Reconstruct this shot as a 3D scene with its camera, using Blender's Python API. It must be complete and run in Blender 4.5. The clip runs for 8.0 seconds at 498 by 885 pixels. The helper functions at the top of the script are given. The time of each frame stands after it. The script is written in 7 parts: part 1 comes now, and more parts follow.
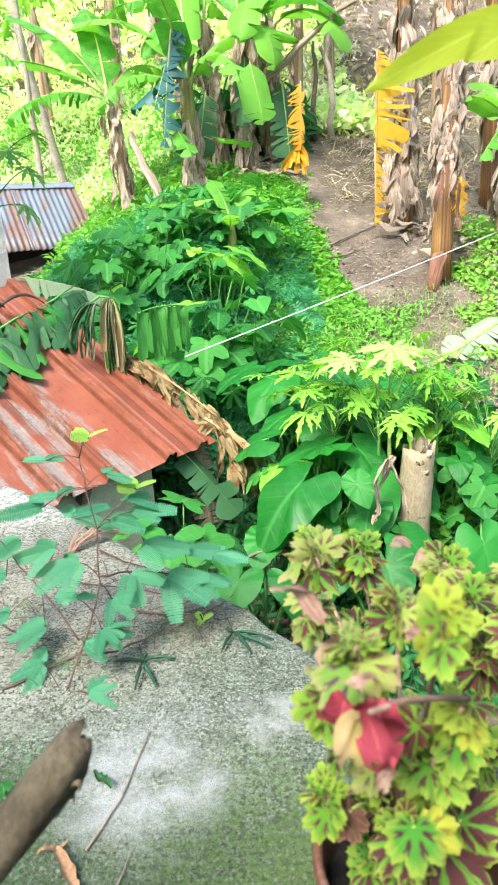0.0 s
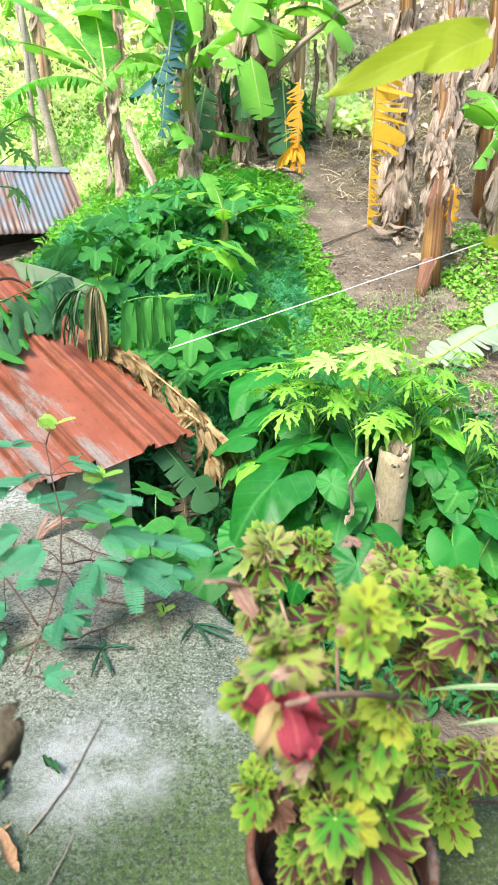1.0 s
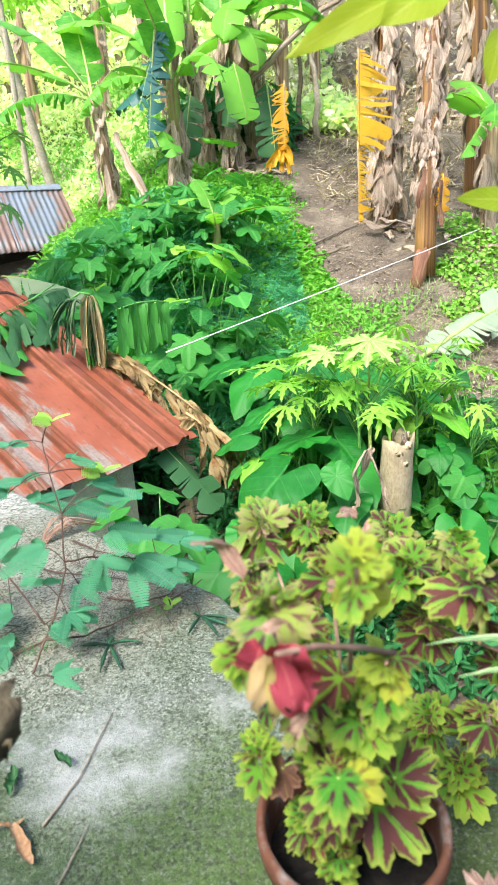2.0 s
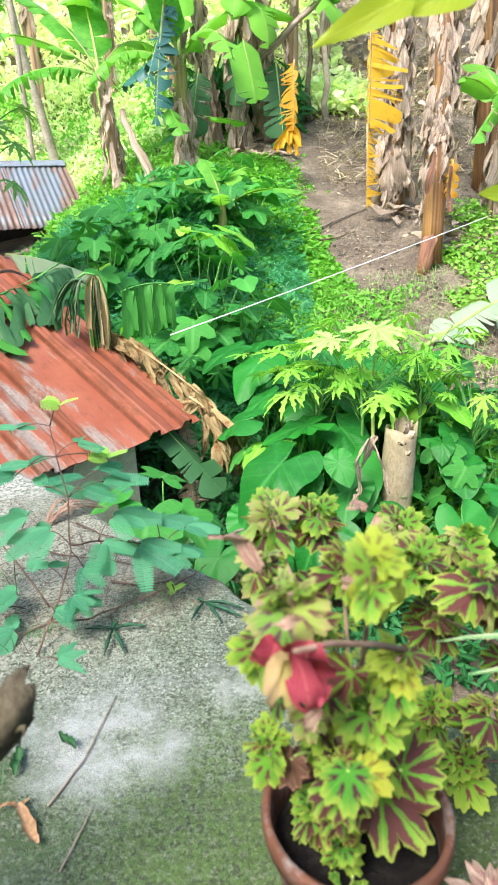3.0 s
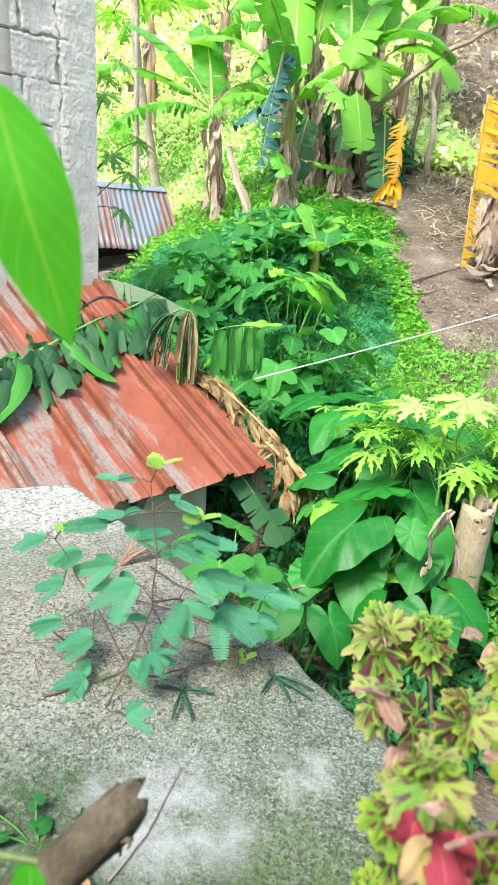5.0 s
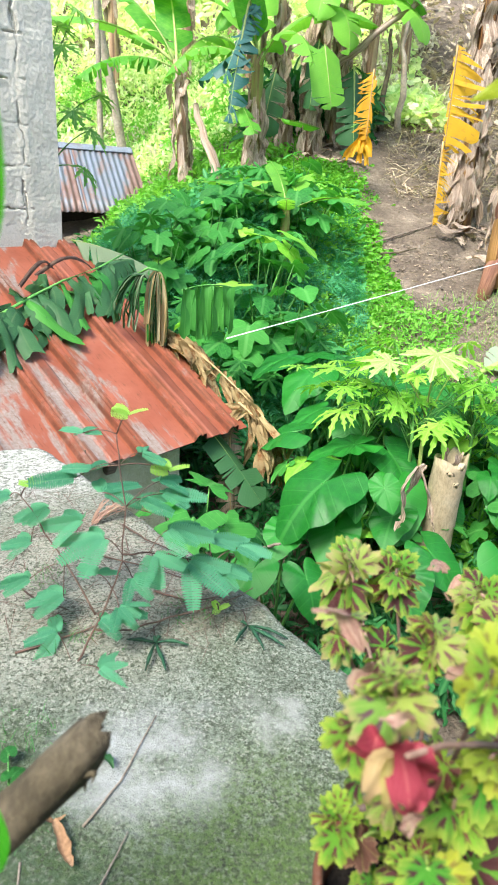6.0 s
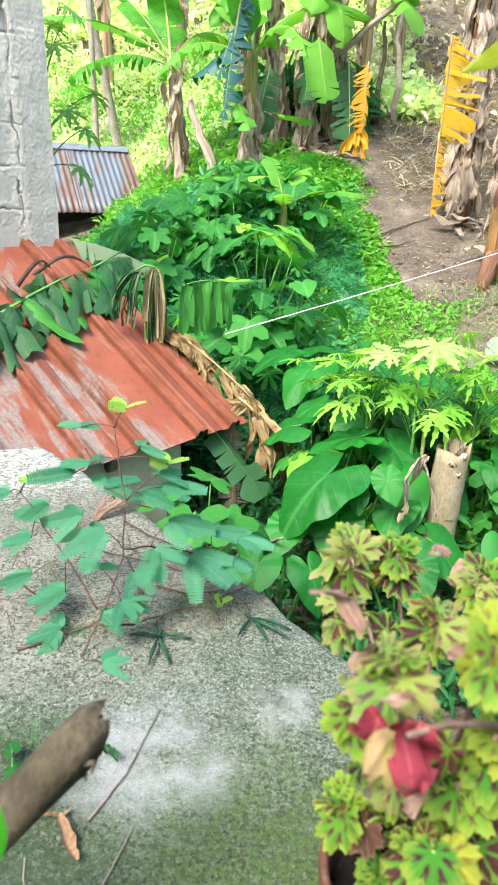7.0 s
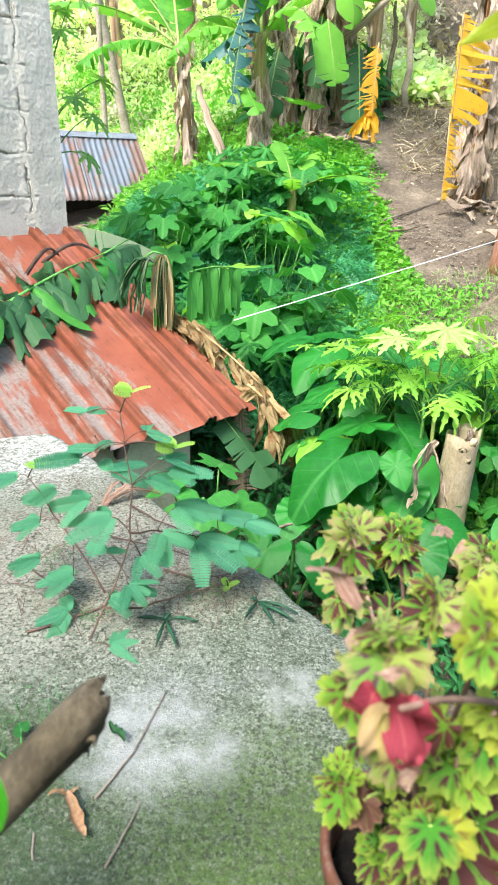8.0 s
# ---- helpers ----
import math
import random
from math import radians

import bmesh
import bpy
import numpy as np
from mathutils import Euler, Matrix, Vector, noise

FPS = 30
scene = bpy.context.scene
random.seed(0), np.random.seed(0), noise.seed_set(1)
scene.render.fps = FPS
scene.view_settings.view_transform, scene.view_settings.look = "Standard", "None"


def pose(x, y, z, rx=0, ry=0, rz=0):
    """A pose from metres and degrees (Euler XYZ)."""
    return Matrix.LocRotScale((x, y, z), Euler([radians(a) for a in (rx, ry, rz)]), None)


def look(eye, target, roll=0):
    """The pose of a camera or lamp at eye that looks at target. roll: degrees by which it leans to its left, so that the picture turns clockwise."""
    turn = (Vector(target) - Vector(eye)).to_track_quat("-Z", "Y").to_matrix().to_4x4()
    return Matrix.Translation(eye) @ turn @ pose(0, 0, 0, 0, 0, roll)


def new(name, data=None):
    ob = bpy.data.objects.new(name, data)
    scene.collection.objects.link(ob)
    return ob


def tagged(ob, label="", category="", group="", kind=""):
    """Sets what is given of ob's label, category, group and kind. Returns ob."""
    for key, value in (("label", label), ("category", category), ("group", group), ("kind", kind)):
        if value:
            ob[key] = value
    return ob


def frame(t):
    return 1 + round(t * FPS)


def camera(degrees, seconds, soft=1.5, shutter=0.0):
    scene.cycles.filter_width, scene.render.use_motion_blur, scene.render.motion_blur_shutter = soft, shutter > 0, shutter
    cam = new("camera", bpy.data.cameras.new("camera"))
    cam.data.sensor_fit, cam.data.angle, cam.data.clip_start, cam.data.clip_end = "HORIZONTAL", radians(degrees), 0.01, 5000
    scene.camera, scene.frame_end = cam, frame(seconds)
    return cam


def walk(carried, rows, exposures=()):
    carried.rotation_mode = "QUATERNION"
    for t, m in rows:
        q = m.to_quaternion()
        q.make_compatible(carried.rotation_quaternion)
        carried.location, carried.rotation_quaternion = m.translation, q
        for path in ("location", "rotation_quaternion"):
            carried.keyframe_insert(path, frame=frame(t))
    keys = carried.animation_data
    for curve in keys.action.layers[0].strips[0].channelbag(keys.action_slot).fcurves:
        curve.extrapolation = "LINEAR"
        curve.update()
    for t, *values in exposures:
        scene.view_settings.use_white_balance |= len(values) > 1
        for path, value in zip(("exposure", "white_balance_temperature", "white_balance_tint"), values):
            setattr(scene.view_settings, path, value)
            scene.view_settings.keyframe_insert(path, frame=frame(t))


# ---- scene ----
PATH = [
    (0, pose(-0.0529, 0.0184, 0.8741, 70.187, 2.683, -0.325)),
    (0.5, pose(-0.0355, 0.0319, 0.8773, 70.306, 1.391, 0.601)),
    (1, pose(-0.0135, 0.0094, 0.8761, 69.788, -0.262, -0.496)),
    (1.5, pose(0.0003, 0.0028, 0.8451, 70.018, 1.485, -0.489)),
    (2, pose(0.0092, -0.0031, 0.8356, 70.393, 3.166, -1.004)),
    (3.5, pose(-0.0137, 0.0029, 0.8502, 67.850, 0.830, -0.927)),
    (4, pose(-0.0044, 0.0027, 0.8314, 67.391, 0.971, -2.810)),
    (4.5, pose(-0.0553, 0.0224, 0.9338, 68.406, -1.365, 3.615)),
    (4.7, pose(-0.1080, 0.0286, 0.9438, 71.963, -3.881, 6.789)),
    (5.8, pose(-0.0853, 0.0466, 0.8810, 68.418, -2.966, 4.556)),
    (6, pose(-0.0841, 0.0435, 0.8878, 68.683, -3.114, 4.103)),
    (6.5, pose(-0.0839, 0.0488, 0.8832, 68.642, -2.911, 4.268)),
    (7, pose(-0.0759, 0.0463, 0.8720, 68.521, -1.869, 3.901)),
    (7.5, pose(-0.0708, 0.0426, 0.8629, 67.793, -1.724, 4.184)),
    (8, pose(-0.0626, 0.0430, 0.8650, 67.449, -1.207, 4.764)),
]
cam = camera(42.6, 8.0, soft=0.8)
cam.data.dof.use_dof, cam.data.dof.focus_distance, cam.data.dof.aperture_fstop = True, 2.2, 10.5
walk(cam, PATH, exposures=[(0.0, 2.06), (0.6, 1.95), (4.0, 1.96), (4.5, 1.98), (6.0, 1.92), (7.0, 1.94), (8.0, 1.98)])

# ---------------------------------------------------------------- light
world = bpy.data.worlds.new("world")
scene.world = world
world.use_nodes = True
wn = world.node_tree.nodes
sky = wn.new("ShaderNodeTexSky")
sky.sky_type, sky.sun_disc = "NISHITA", False
SUN_ELEV, SUN_AZ = radians(54), radians(212)  # azimuth from +y towards +x
sky.sun_elevation, sky.sun_rotation = SUN_ELEV, SUN_AZ
sky.air_density, sky.dust_density = 1.0, 3.0
wn["Background"].inputs["Strength"].default_value = 0.15
world.node_tree.links.new(sky.outputs["Color"], wn["Background"].inputs["Color"])
sun = new("sun", bpy.data.lights.new("sun", "SUN"))
sun.data.energy, sun.data.angle, sun.data.color = 1.7, radians(18), (1.0, 0.965, 0.90)
sun.matrix_world = look((0, 0, 0), (-math.sin(SUN_AZ) * math.cos(SUN_ELEV), -math.cos(SUN_AZ) * math.cos(SUN_ELEV), -math.sin(SUN_ELEV)))
sun.location = (0, 0, 30)


# ---------------------------------------------------------------- helpers for materials
class Tree:
    def __init__(self, name):
        self.m = bpy.data.materials.new(name)
        self.m.use_nodes = True
        self.t = self.m.node_tree
        self.b = self.t.nodes["Principled BSDF"]
        self.out = self.t.nodes["Material Output"]

    def link(self, a, b):
        self.t.links.new(a, b)

    def node(self, kind, **values):
        n = self.t.nodes.new("ShaderNode" + kind)
        for k, v in values.items():
            s = n.inputs[k.replace("_", " ")]
            if isinstance(v, bpy.types.NodeSocket):
                self.link(v, s)
            else:
                s.default_value = v
        return n

    def object_space(self):
        return self.t.nodes.new("ShaderNodeTexCoord").outputs["Object"]

    def uv(self, layer):
        n = self.t.nodes.new("ShaderNodeUVMap")
        n.uv_map = layer
        s = self.node("SeparateXYZ", Vector=n.outputs[0])
        return n.outputs[0], s.outputs[0], s.outputs[1]

    def noise(self, scale, detail=4.0, rough=0.6, vector=None, dist=0.0):
        n = self.node("TexNoise", Scale=scale, Detail=detail, Roughness=rough, Distortion=dist)
        self.link(vector if vector else self.object_space(), n.inputs["Vector"])
        return n.outputs[0]

    def ramp(self, fac, stops, interp="LINEAR"):
        n = self.t.nodes.new("ShaderNodeValToRGB")
        n.color_ramp.interpolation = interp
        while len(n.color_ramp.elements) < len(stops):
            n.color_ramp.elements.new(0.5)
        for e, (p, c) in zip(n.color_ramp.elements, stops):
            e.position, e.color = p, (*(c if isinstance(c, tuple) else (c, c, c)), 1)
        self.link(fac, n.inputs[0])
        return n.outputs[0]

    def mix(self, fac, a, b, blend="MIX"):
        n = self.t.nodes.new("ShaderNodeMix")
        n.data_type, n.blend_type = "RGBA", blend
        for s, v in ((n.inputs[0], fac), (n.inputs[6], a), (n.inputs[7], b)):
            if isinstance(v, bpy.types.NodeSocket):
                self.link(v, s)
            elif isinstance(v, tuple):
                s.default_value = (*v, 1)
            else:
                s.default_value = v
        return n.outputs[2]

    def math(self, op, a, b=0.0, c=0.0):
        n = self.t.nodes.new("ShaderNodeMath")
        n.operation = op
        for s, v in zip(n.inputs, (a, b, c)):
            if isinstance(v, bpy.types.NodeSocket):
                self.link(v, s)
            else:
                s.default_value = v
        return n.outputs[0]

    def random(self, islands=False):
        if islands:
            return self.t.nodes.new("ShaderNodeNewGeometry").outputs["Random Per Island"]
        return self.t.nodes.new("ShaderNodeObjectInfo").outputs["Random"]

    def bump(self, height, strength, distance):
        n = self.node("Bump", Strength=strength, Distance=distance, Height=height)
        self.link(n.outputs[0], self.b.inputs["Normal"])
        return n.outputs[0]

    def finish(self, colour, rough=0.6, metal=0.0, spec=0.5, lucent=0.0, glow=1.25):
        for s, v in ((self.b.inputs["Base Color"], colour), (self.b.inputs["Roughness"], rough), (self.b.inputs["Metallic"], metal)):
            if isinstance(v, bpy.types.NodeSocket):
                self.link(v, s)
            elif isinstance(v, tuple):
                s.default_value = (*v, 1)
            else:
                s.default_value = v
        self.b.inputs["Specular IOR Level"].default_value = spec
        if lucent:
            t = self.node("BsdfTranslucent")
            warm = self.mix(1.0, colour, (glow, glow * 1.05, glow * 0.5), "MULTIPLY")
            self.link(warm, t.inputs["Color"])
            mixer = self.t.nodes.new("ShaderNodeMixShader")
            mixer.inputs[0].default_value = lucent
            self.link(self.b.outputs[0], mixer.inputs[1])
            self.link(t.outputs[0], mixer.inputs[2])
            self.link(mixer.outputs[0], self.out.inputs["Surface"])
        return self.m


def leaf_material(name, dark, light, vein, lucent=0.35, veins=9.0, slant=0.5, islands=False, rough=0.42, dry=None, rib=0.02, vein_mix=0.5, spec=0.16):
    """A green leaf: midrib and side veins from the blade's own coordinates, blotches, and a shade of its own for each leaf."""
    k = Tree(name)
    vec, u, v = k.uv("UVMap")
    off = k.math("ABSOLUTE", k.math("SUBTRACT", u, 0.5))
    side = k.math("FRACT", k.math("SUBTRACT", k.math("MULTIPLY", v, veins), k.math("MULTIPLY", off, veins * slant)))
    side = k.math("ABSOLUTE", k.math("SUBTRACT", side, 0.5))
    lines = k.ramp(side, [(0.0, 1.0), (0.07, 0.0)])
    mid = k.ramp(off, [(0.0, 1.0), (rib, 0.8), (rib * 2.0, 0.0)])
    base = k.mix(k.random(islands), dark, light)
    base = k.mix(k.ramp(k.noise(9.0), [(0.35, 0.0), (0.75, 0.6)]), base, light)
    if dry:
        spots = k.ramp(k.noise(14.0, 6.0, 0.7), [(0.56, 0.0), (0.68, 1.0)])
        base = k.mix(spots, base, dry)
    colour = k.mix(k.math("MULTIPLY", k.math("MAXIMUM", k.math("MULTIPLY", lines, 0.55), mid), vein_mix), base, vein)
    k.bump(k.math("ADD", k.math("MULTIPLY", lines, -0.6), k.noise(60.0)), 0.35, 0.004)
    return k.finish(colour, rough, spec=spec, lucent=lucent)


def rough_material(name, colours, scale=6.0, fine=60.0, rough=0.85, bump=0.5, distance=0.01, stretch=(1, 1, 1), islands=False, vary=0.35, lucent=0.0):
    """Dry matter, soil, bark: three colours in blotches, a fine grain and relief."""
    k = Tree(name)
    mp = k.node("Mapping", Vector=k.object_space(), Scale=stretch)
    big = k.noise(scale, 5.0, 0.65, mp.outputs[0], 0.4)
    small = k.noise(fine, 4.0, 0.7, mp.outputs[0])
    c = k.ramp(big, [(0.3, colours[0]), (0.5, colours[1]), (0.72, colours[2])])
    c = k.mix(k.ramp(small, [(0.35, 0.5), (0.65, 0.0)]), c, tuple(x * 0.45 for x in colours[0]))
    shade = k.ramp(k.random(islands), [(0.0, 1.0 - vary), (1.0, 1.0 + vary)])
    c = k.mix(1.0, c, shade, "MULTIPLY")
    k.bump(k.math("ADD", k.math("MULTIPLY", big, 0.6), small), bump, distance)
    return k.finish(c, rough, spec=0.25, lucent=lucent)


# ---------------------------------------------------------------- helpers for meshes
def data(name, verts, faces, material, uvs=None, rims=None, smooth=True):
    me = bpy.data.meshes.new(name)
    me.from_pydata([tuple(p) for p in verts], [], [tuple(f) for f in faces])
    for layer, values in (("UVMap", uvs), ("Rim", rims)):
        if values is not None:
            lay = me.uv_layers.new(name=layer)
            idx = np.empty(len(me.loops), dtype=np.int32)
            me.loops.foreach_get("vertex_index", idx)
            lay.data.foreach_set("uv", np.asarray(values, dtype=np.float32)[idx].ravel())
    me.materials.append(material)
    if smooth:
        me.polygons.foreach_set("use_smooth", np.ones(len(me.polygons), dtype=bool))
    me.update()
    return me


def thing(name, place, label, category, group="", kind="", turn=0.0, scale=1.0):
    ob = new(name)
    ob.empty_display_size = 0.05
    ob.matrix_basis = Matrix.LocRotScale(Vector(place), Euler((0, 0, turn)), Vector((scale,) * 3))
    return tagged(ob, label, category, group, kind)


def put(name, me, parent=None, m=None, label=""):
    ob = new(name, me)
    if parent:
        ob.parent = parent
    if m is not None:
        ob.matrix_basis = m
    if label:
        tagged(ob, label)
    return ob


def part(name, bm, material, parent, label=""):
    me = bpy.data.meshes.new(name)
    bm.to_mesh(me)
    bm.free()
    me.materials.append(material)
    return put(name, me, parent, None, label)


def aim(pos, way, roll=0.0, scale=1.0, up=(0, 0, 1)):
    """A matrix that lays a blade's +y along way, its face turned up as far as it goes."""
    y = Vector(way).normalized()
    x = y.cross(Vector(up))
    x = x.normalized() if x.length > 1e-4 else Vector((1, 0, 0))
    z = x.cross(y)
    r = Matrix((x, y, z)).transposed().to_4x4() @ Matrix.Rotation(roll, 4, "Y")
    return Matrix.Translation(Vector(pos)) @ r @ Matrix.Scale(scale, 4)


def curve_points(a, b, sag=0.0, n=8, side=(0, 0, 0)):
    a, b, side = Vector(a), Vector(b), Vector(side)
    return [a.lerp(b, i / n) + Vector((0, 0, -sag)) * (4 * (i / n) * (1 - i / n)) + side * math.sin(math.pi * i / n) for i in range(n + 1)]


def tube_mesh(name, pts, radii, material, sides=8, wobble=0.0, seed=0, caps=True):
    rng = np.random.default_rng(seed)
    pts = [Vector(p) for p in pts]
    verts, faces, uvs = [], [], []
    up = Vector((0.3, 0.9, 0.2))
    n = len(pts)
    for i, p in enumerate(pts):
        d = (pts[min(i + 1, n - 1)] - pts[max(i - 1, 0)]).normalized()
        x = d.cross(up)
        if x.length < 0.05:
            x = d.cross(Vector((1, 0, 0)))
        x.normalize()
        y = d.cross(x)
        r = radii[i] if hasattr(radii, "__len__") else radii
        for j in range(sides):
            a = 2 * math.pi * j / sides
            rr = r * (1 + wobble * (rng.random() - 0.5))
            verts.append(p + x * (rr * math.cos(a)) + y * (rr * math.sin(a)))
            uvs.append((j / sides, i / max(1, n - 1)))
    for i in range(n - 1):
        for j in range(sides):
            k = (j + 1) % sides
            faces.append((i * sides + j, i * sides + k, (i + 1) * sides + k, (i + 1) * sides + j))
    if caps:
        faces.append(tuple(reversed(range(sides))))
        faces.append(tuple(range((n - 1) * sides, n * sides)))
    return data(name, verts, faces, material, uvs)


def polar_leaf(name, outline, material, rings=3, segs=36, cup=0.05, droop=0.1, ripple=0.0, waves=7, length=1.0):
    """A blade round the point where its stalk meets it; outline(angle) gives its reach, angle 0 is the tip along +y."""
    verts, faces, uvs, rims = [Vector((0, 0, 0))], [], [(0.5, 0.4)], [(0.0, 0.0)]
    for i in range(1, rings + 1):
        f = i / rings
        for j in range(segs):
            a = 2 * math.pi * j / segs
            r = outline(a) * f * length
            x, y = r * math.sin(a), r * math.cos(a)
            z = cup * length * (abs(x) / length) - droop * (r * r) / length + ripple * length * f * f * math.sin(waves * a + 1.4 * math.sin(2 * a + waves))
            verts.append(Vector((x, y, z)))
            uvs.append((0.5 + 0.5 * x / length, 0.4 + 0.6 * y / length))
            rims.append((f, j / segs))
    for j in range(segs):
        k = (j + 1) % segs
        faces.append((0, 1 + k, 1 + j))
        for i in range(rings - 1):
            a = 1 + i * segs
            faces.append((a + j, a + k, a + segs + k, a + segs + j))
    return data(name, verts, faces, material, uvs, rims)


def strap_leaf(name, length, width, material, n=10, a0=60, a1=-40, fold=0.15, profile=0.7, wave=0.0, seed=0, cols=2, tip=1.0):
    """A blade along a bent midrib. a0 and a1: the midrib's rise at its root and tip, in degrees."""
    rng = np.random.default_rng(seed)
    verts, faces, uvs = [], [], []
    y = z = 0.0
    ph = rng.random() * 6
    for i in range(n + 1):
        s = i / n
        a = radians(a0 + (a1 - a0) * s)
        w = width / 2 * max(0.02, math.sin(math.pi * min(1, 0.04 + 0.96 * s ** profile)) ** 0.8)
        for j in range(-cols, cols + 1):
            f = j / cols
            x = f * w
            lift = abs(f) * w * fold + wave * width * math.sin(ph + 9 * s + f * 2)
            verts.append((x, y - math.sin(a) * lift, z + math.cos(a) * lift))
            uvs.append((0.5 + 0.5 * f, s))
        y += math.cos(a) * length / n
        z += math.sin(a) * length / n
    c = 2 * cols + 1
    for i in range(n):
        for j in range(2 * cols):
            faces.append((i * c + j, i * c + j + 1, (i + 1) * c + j + 1, (i + 1) * c + j))
    return data(name, verts, faces, material, uvs)


def banana_leaf(length, width, a0, a1, material, rib_material, seed=0, tear=0.25, fold=12.0, gap=0.05, stalk=0.14, droop=0.0, one_side=1.0, left_side=1.0, n=40, name="leaf", power=1.0, sag=(0, 0, 0)):
    """The two meshes of a banana leaf: a blade torn into strips along its side veins, and its midrib.
    tear: chance of a cut at each step; fold: how far the halves hang, degrees; gap: how far torn strips shrink; one_side: width of the right half."""
    rng = np.random.default_rng(seed)
    y = z = 0.0
    line, ang = [], []
    for i in range(n + 1):
        a = radians(a0 + (a1 - a0) * (i / n) ** power)
        line.append(Vector((0, y, z)))
        ang.append(a)
        y += math.cos(a) * length / n
        z += math.sin(a) * length / n
    verts, faces, uvs = [], [], []

    def half(s):
        f = (s - stalk) / (1 - stalk)
        return 0.0 if f <= 0 else width / 2 * min(1.0, (f * 9) ** 0.6) * (max(0.0, 1 - f) * 5) ** 0.5 if f > 0.8 else width / 2 * min(1.0, (f * 9) ** 0.6)

    first = int(n * stalk)
    for side in (-1, 1):
        i = first
        while i < n:
            j = i + 1
            while j < n and rng.random() > tear:
                j += 1
            drop = radians(fold + droop * rng.random() + (rng.random() - 0.5) * fold * 0.6)
            curl = radians(rng.normal(0, 6 + 25 * gap))
            shift = rng.normal(0, 0.02 + gap * 0.22) * width
            reach = 1.0 - (0.45 * gap * rng.random())
            pull_down = Vector(sag) * rng.uniform(0.3, 1.2)
            for k in range(i, j + 1):
                p, a = line[k], ang[k]
                w = max(half(k / n), 0.004) * (one_side if side > 0 else left_side) * reach
                mid = (i + j) / 2
                up = Vector((0, -math.sin(a), math.cos(a)))
                along = Vector((0, math.cos(a), math.sin(a)))
                for c in range(4):
                    f = c / 3
                    pull = (mid - k) * (length / n) * gap * f ** 1.5
                    d = drop * f ** 0.7 + curl * f
                    q = p + Vector((side, 0, 0)) * (w * f * math.cos(d * 0.8)) - up * (w * f * math.sin(d)) + along * (pull + shift * f * f + w * f * 0.18) + pull_down * (w * f ** 1.7)
                    verts.append(q)
                    uvs.append((0.5 + 0.5 * side * f, k / n))
            base = len(verts) - 4 * (j - i + 1)
            for k in range(j - i):
                for c in range(3):
                    q = base + 4 * k + c
                    faces.append((q, q + 1, q + 5, q + 4) if side > 0 else (q, q + 4, q + 5, q + 1))
            i = j
    blade = data(name, verts, faces, material, uvs)
    rib = tube_mesh("midrib", [p + Vector((0, 0, -0.004)) for p in line[::4] + [line[-1]]], [max(0.003, 0.022 * length * 0.55 * (1 - 0.93 * i / 10)) for i in range(len(line[::4]) + 1)], rib_material, 6)
    return blade, rib


def scatter(name, count, sampler, verts, faces, uvs, material, size, seed, tilt=0.6, flat=0.5, face=None):
    """One mesh of many small leaves. sampler(rng, n) gives n places; each leaf gets a size, a turn and a tilt of its own."""
    rng = np.random.default_rng(seed)
    pos = sampler(rng, count)
    n = len(pos)
    k = len(verts)
    v = np.array([tuple(p) for p in verts])
    s = rng.uniform(size[0], size[1], n)
    yaw, pitch, rollv = rng.uniform(0, 2 * np.pi, n), rng.normal(-flat * 0.4, tilt, n), rng.normal(0, tilt, n)
    cx, sx, cy, sy, cz, sz = np.cos(pitch), np.sin(pitch), np.cos(rollv), np.sin(rollv), np.cos(yaw), np.sin(yaw)
    x, y, z = v[None, :, 0] * s[:, None], v[None, :, 1] * s[:, None], v[None, :, 2] * s[:, None]
    x, z = x * cy[:, None] + z * sy[:, None], -x * sy[:, None] + z * cy[:, None]
    y, z = y * cx[:, None] - z * sx[:, None], y * sx[:, None] + z * cx[:, None]
    x, y = x * cz[:, None] - y * sz[:, None], x * sz[:, None] + y * cz[:, None]
    allv = (np.stack([x, y, z], -1) + pos[:, None, :]).reshape(-1, 3)
    allf = [tuple(int(i) + q * k for i in f) for q in range(n) for f in faces]
    alluv = np.tile(np.array(uvs), (n, 1))
    me = data(name, allv.tolist(), allf, material, alluv)
    return put(name, me)


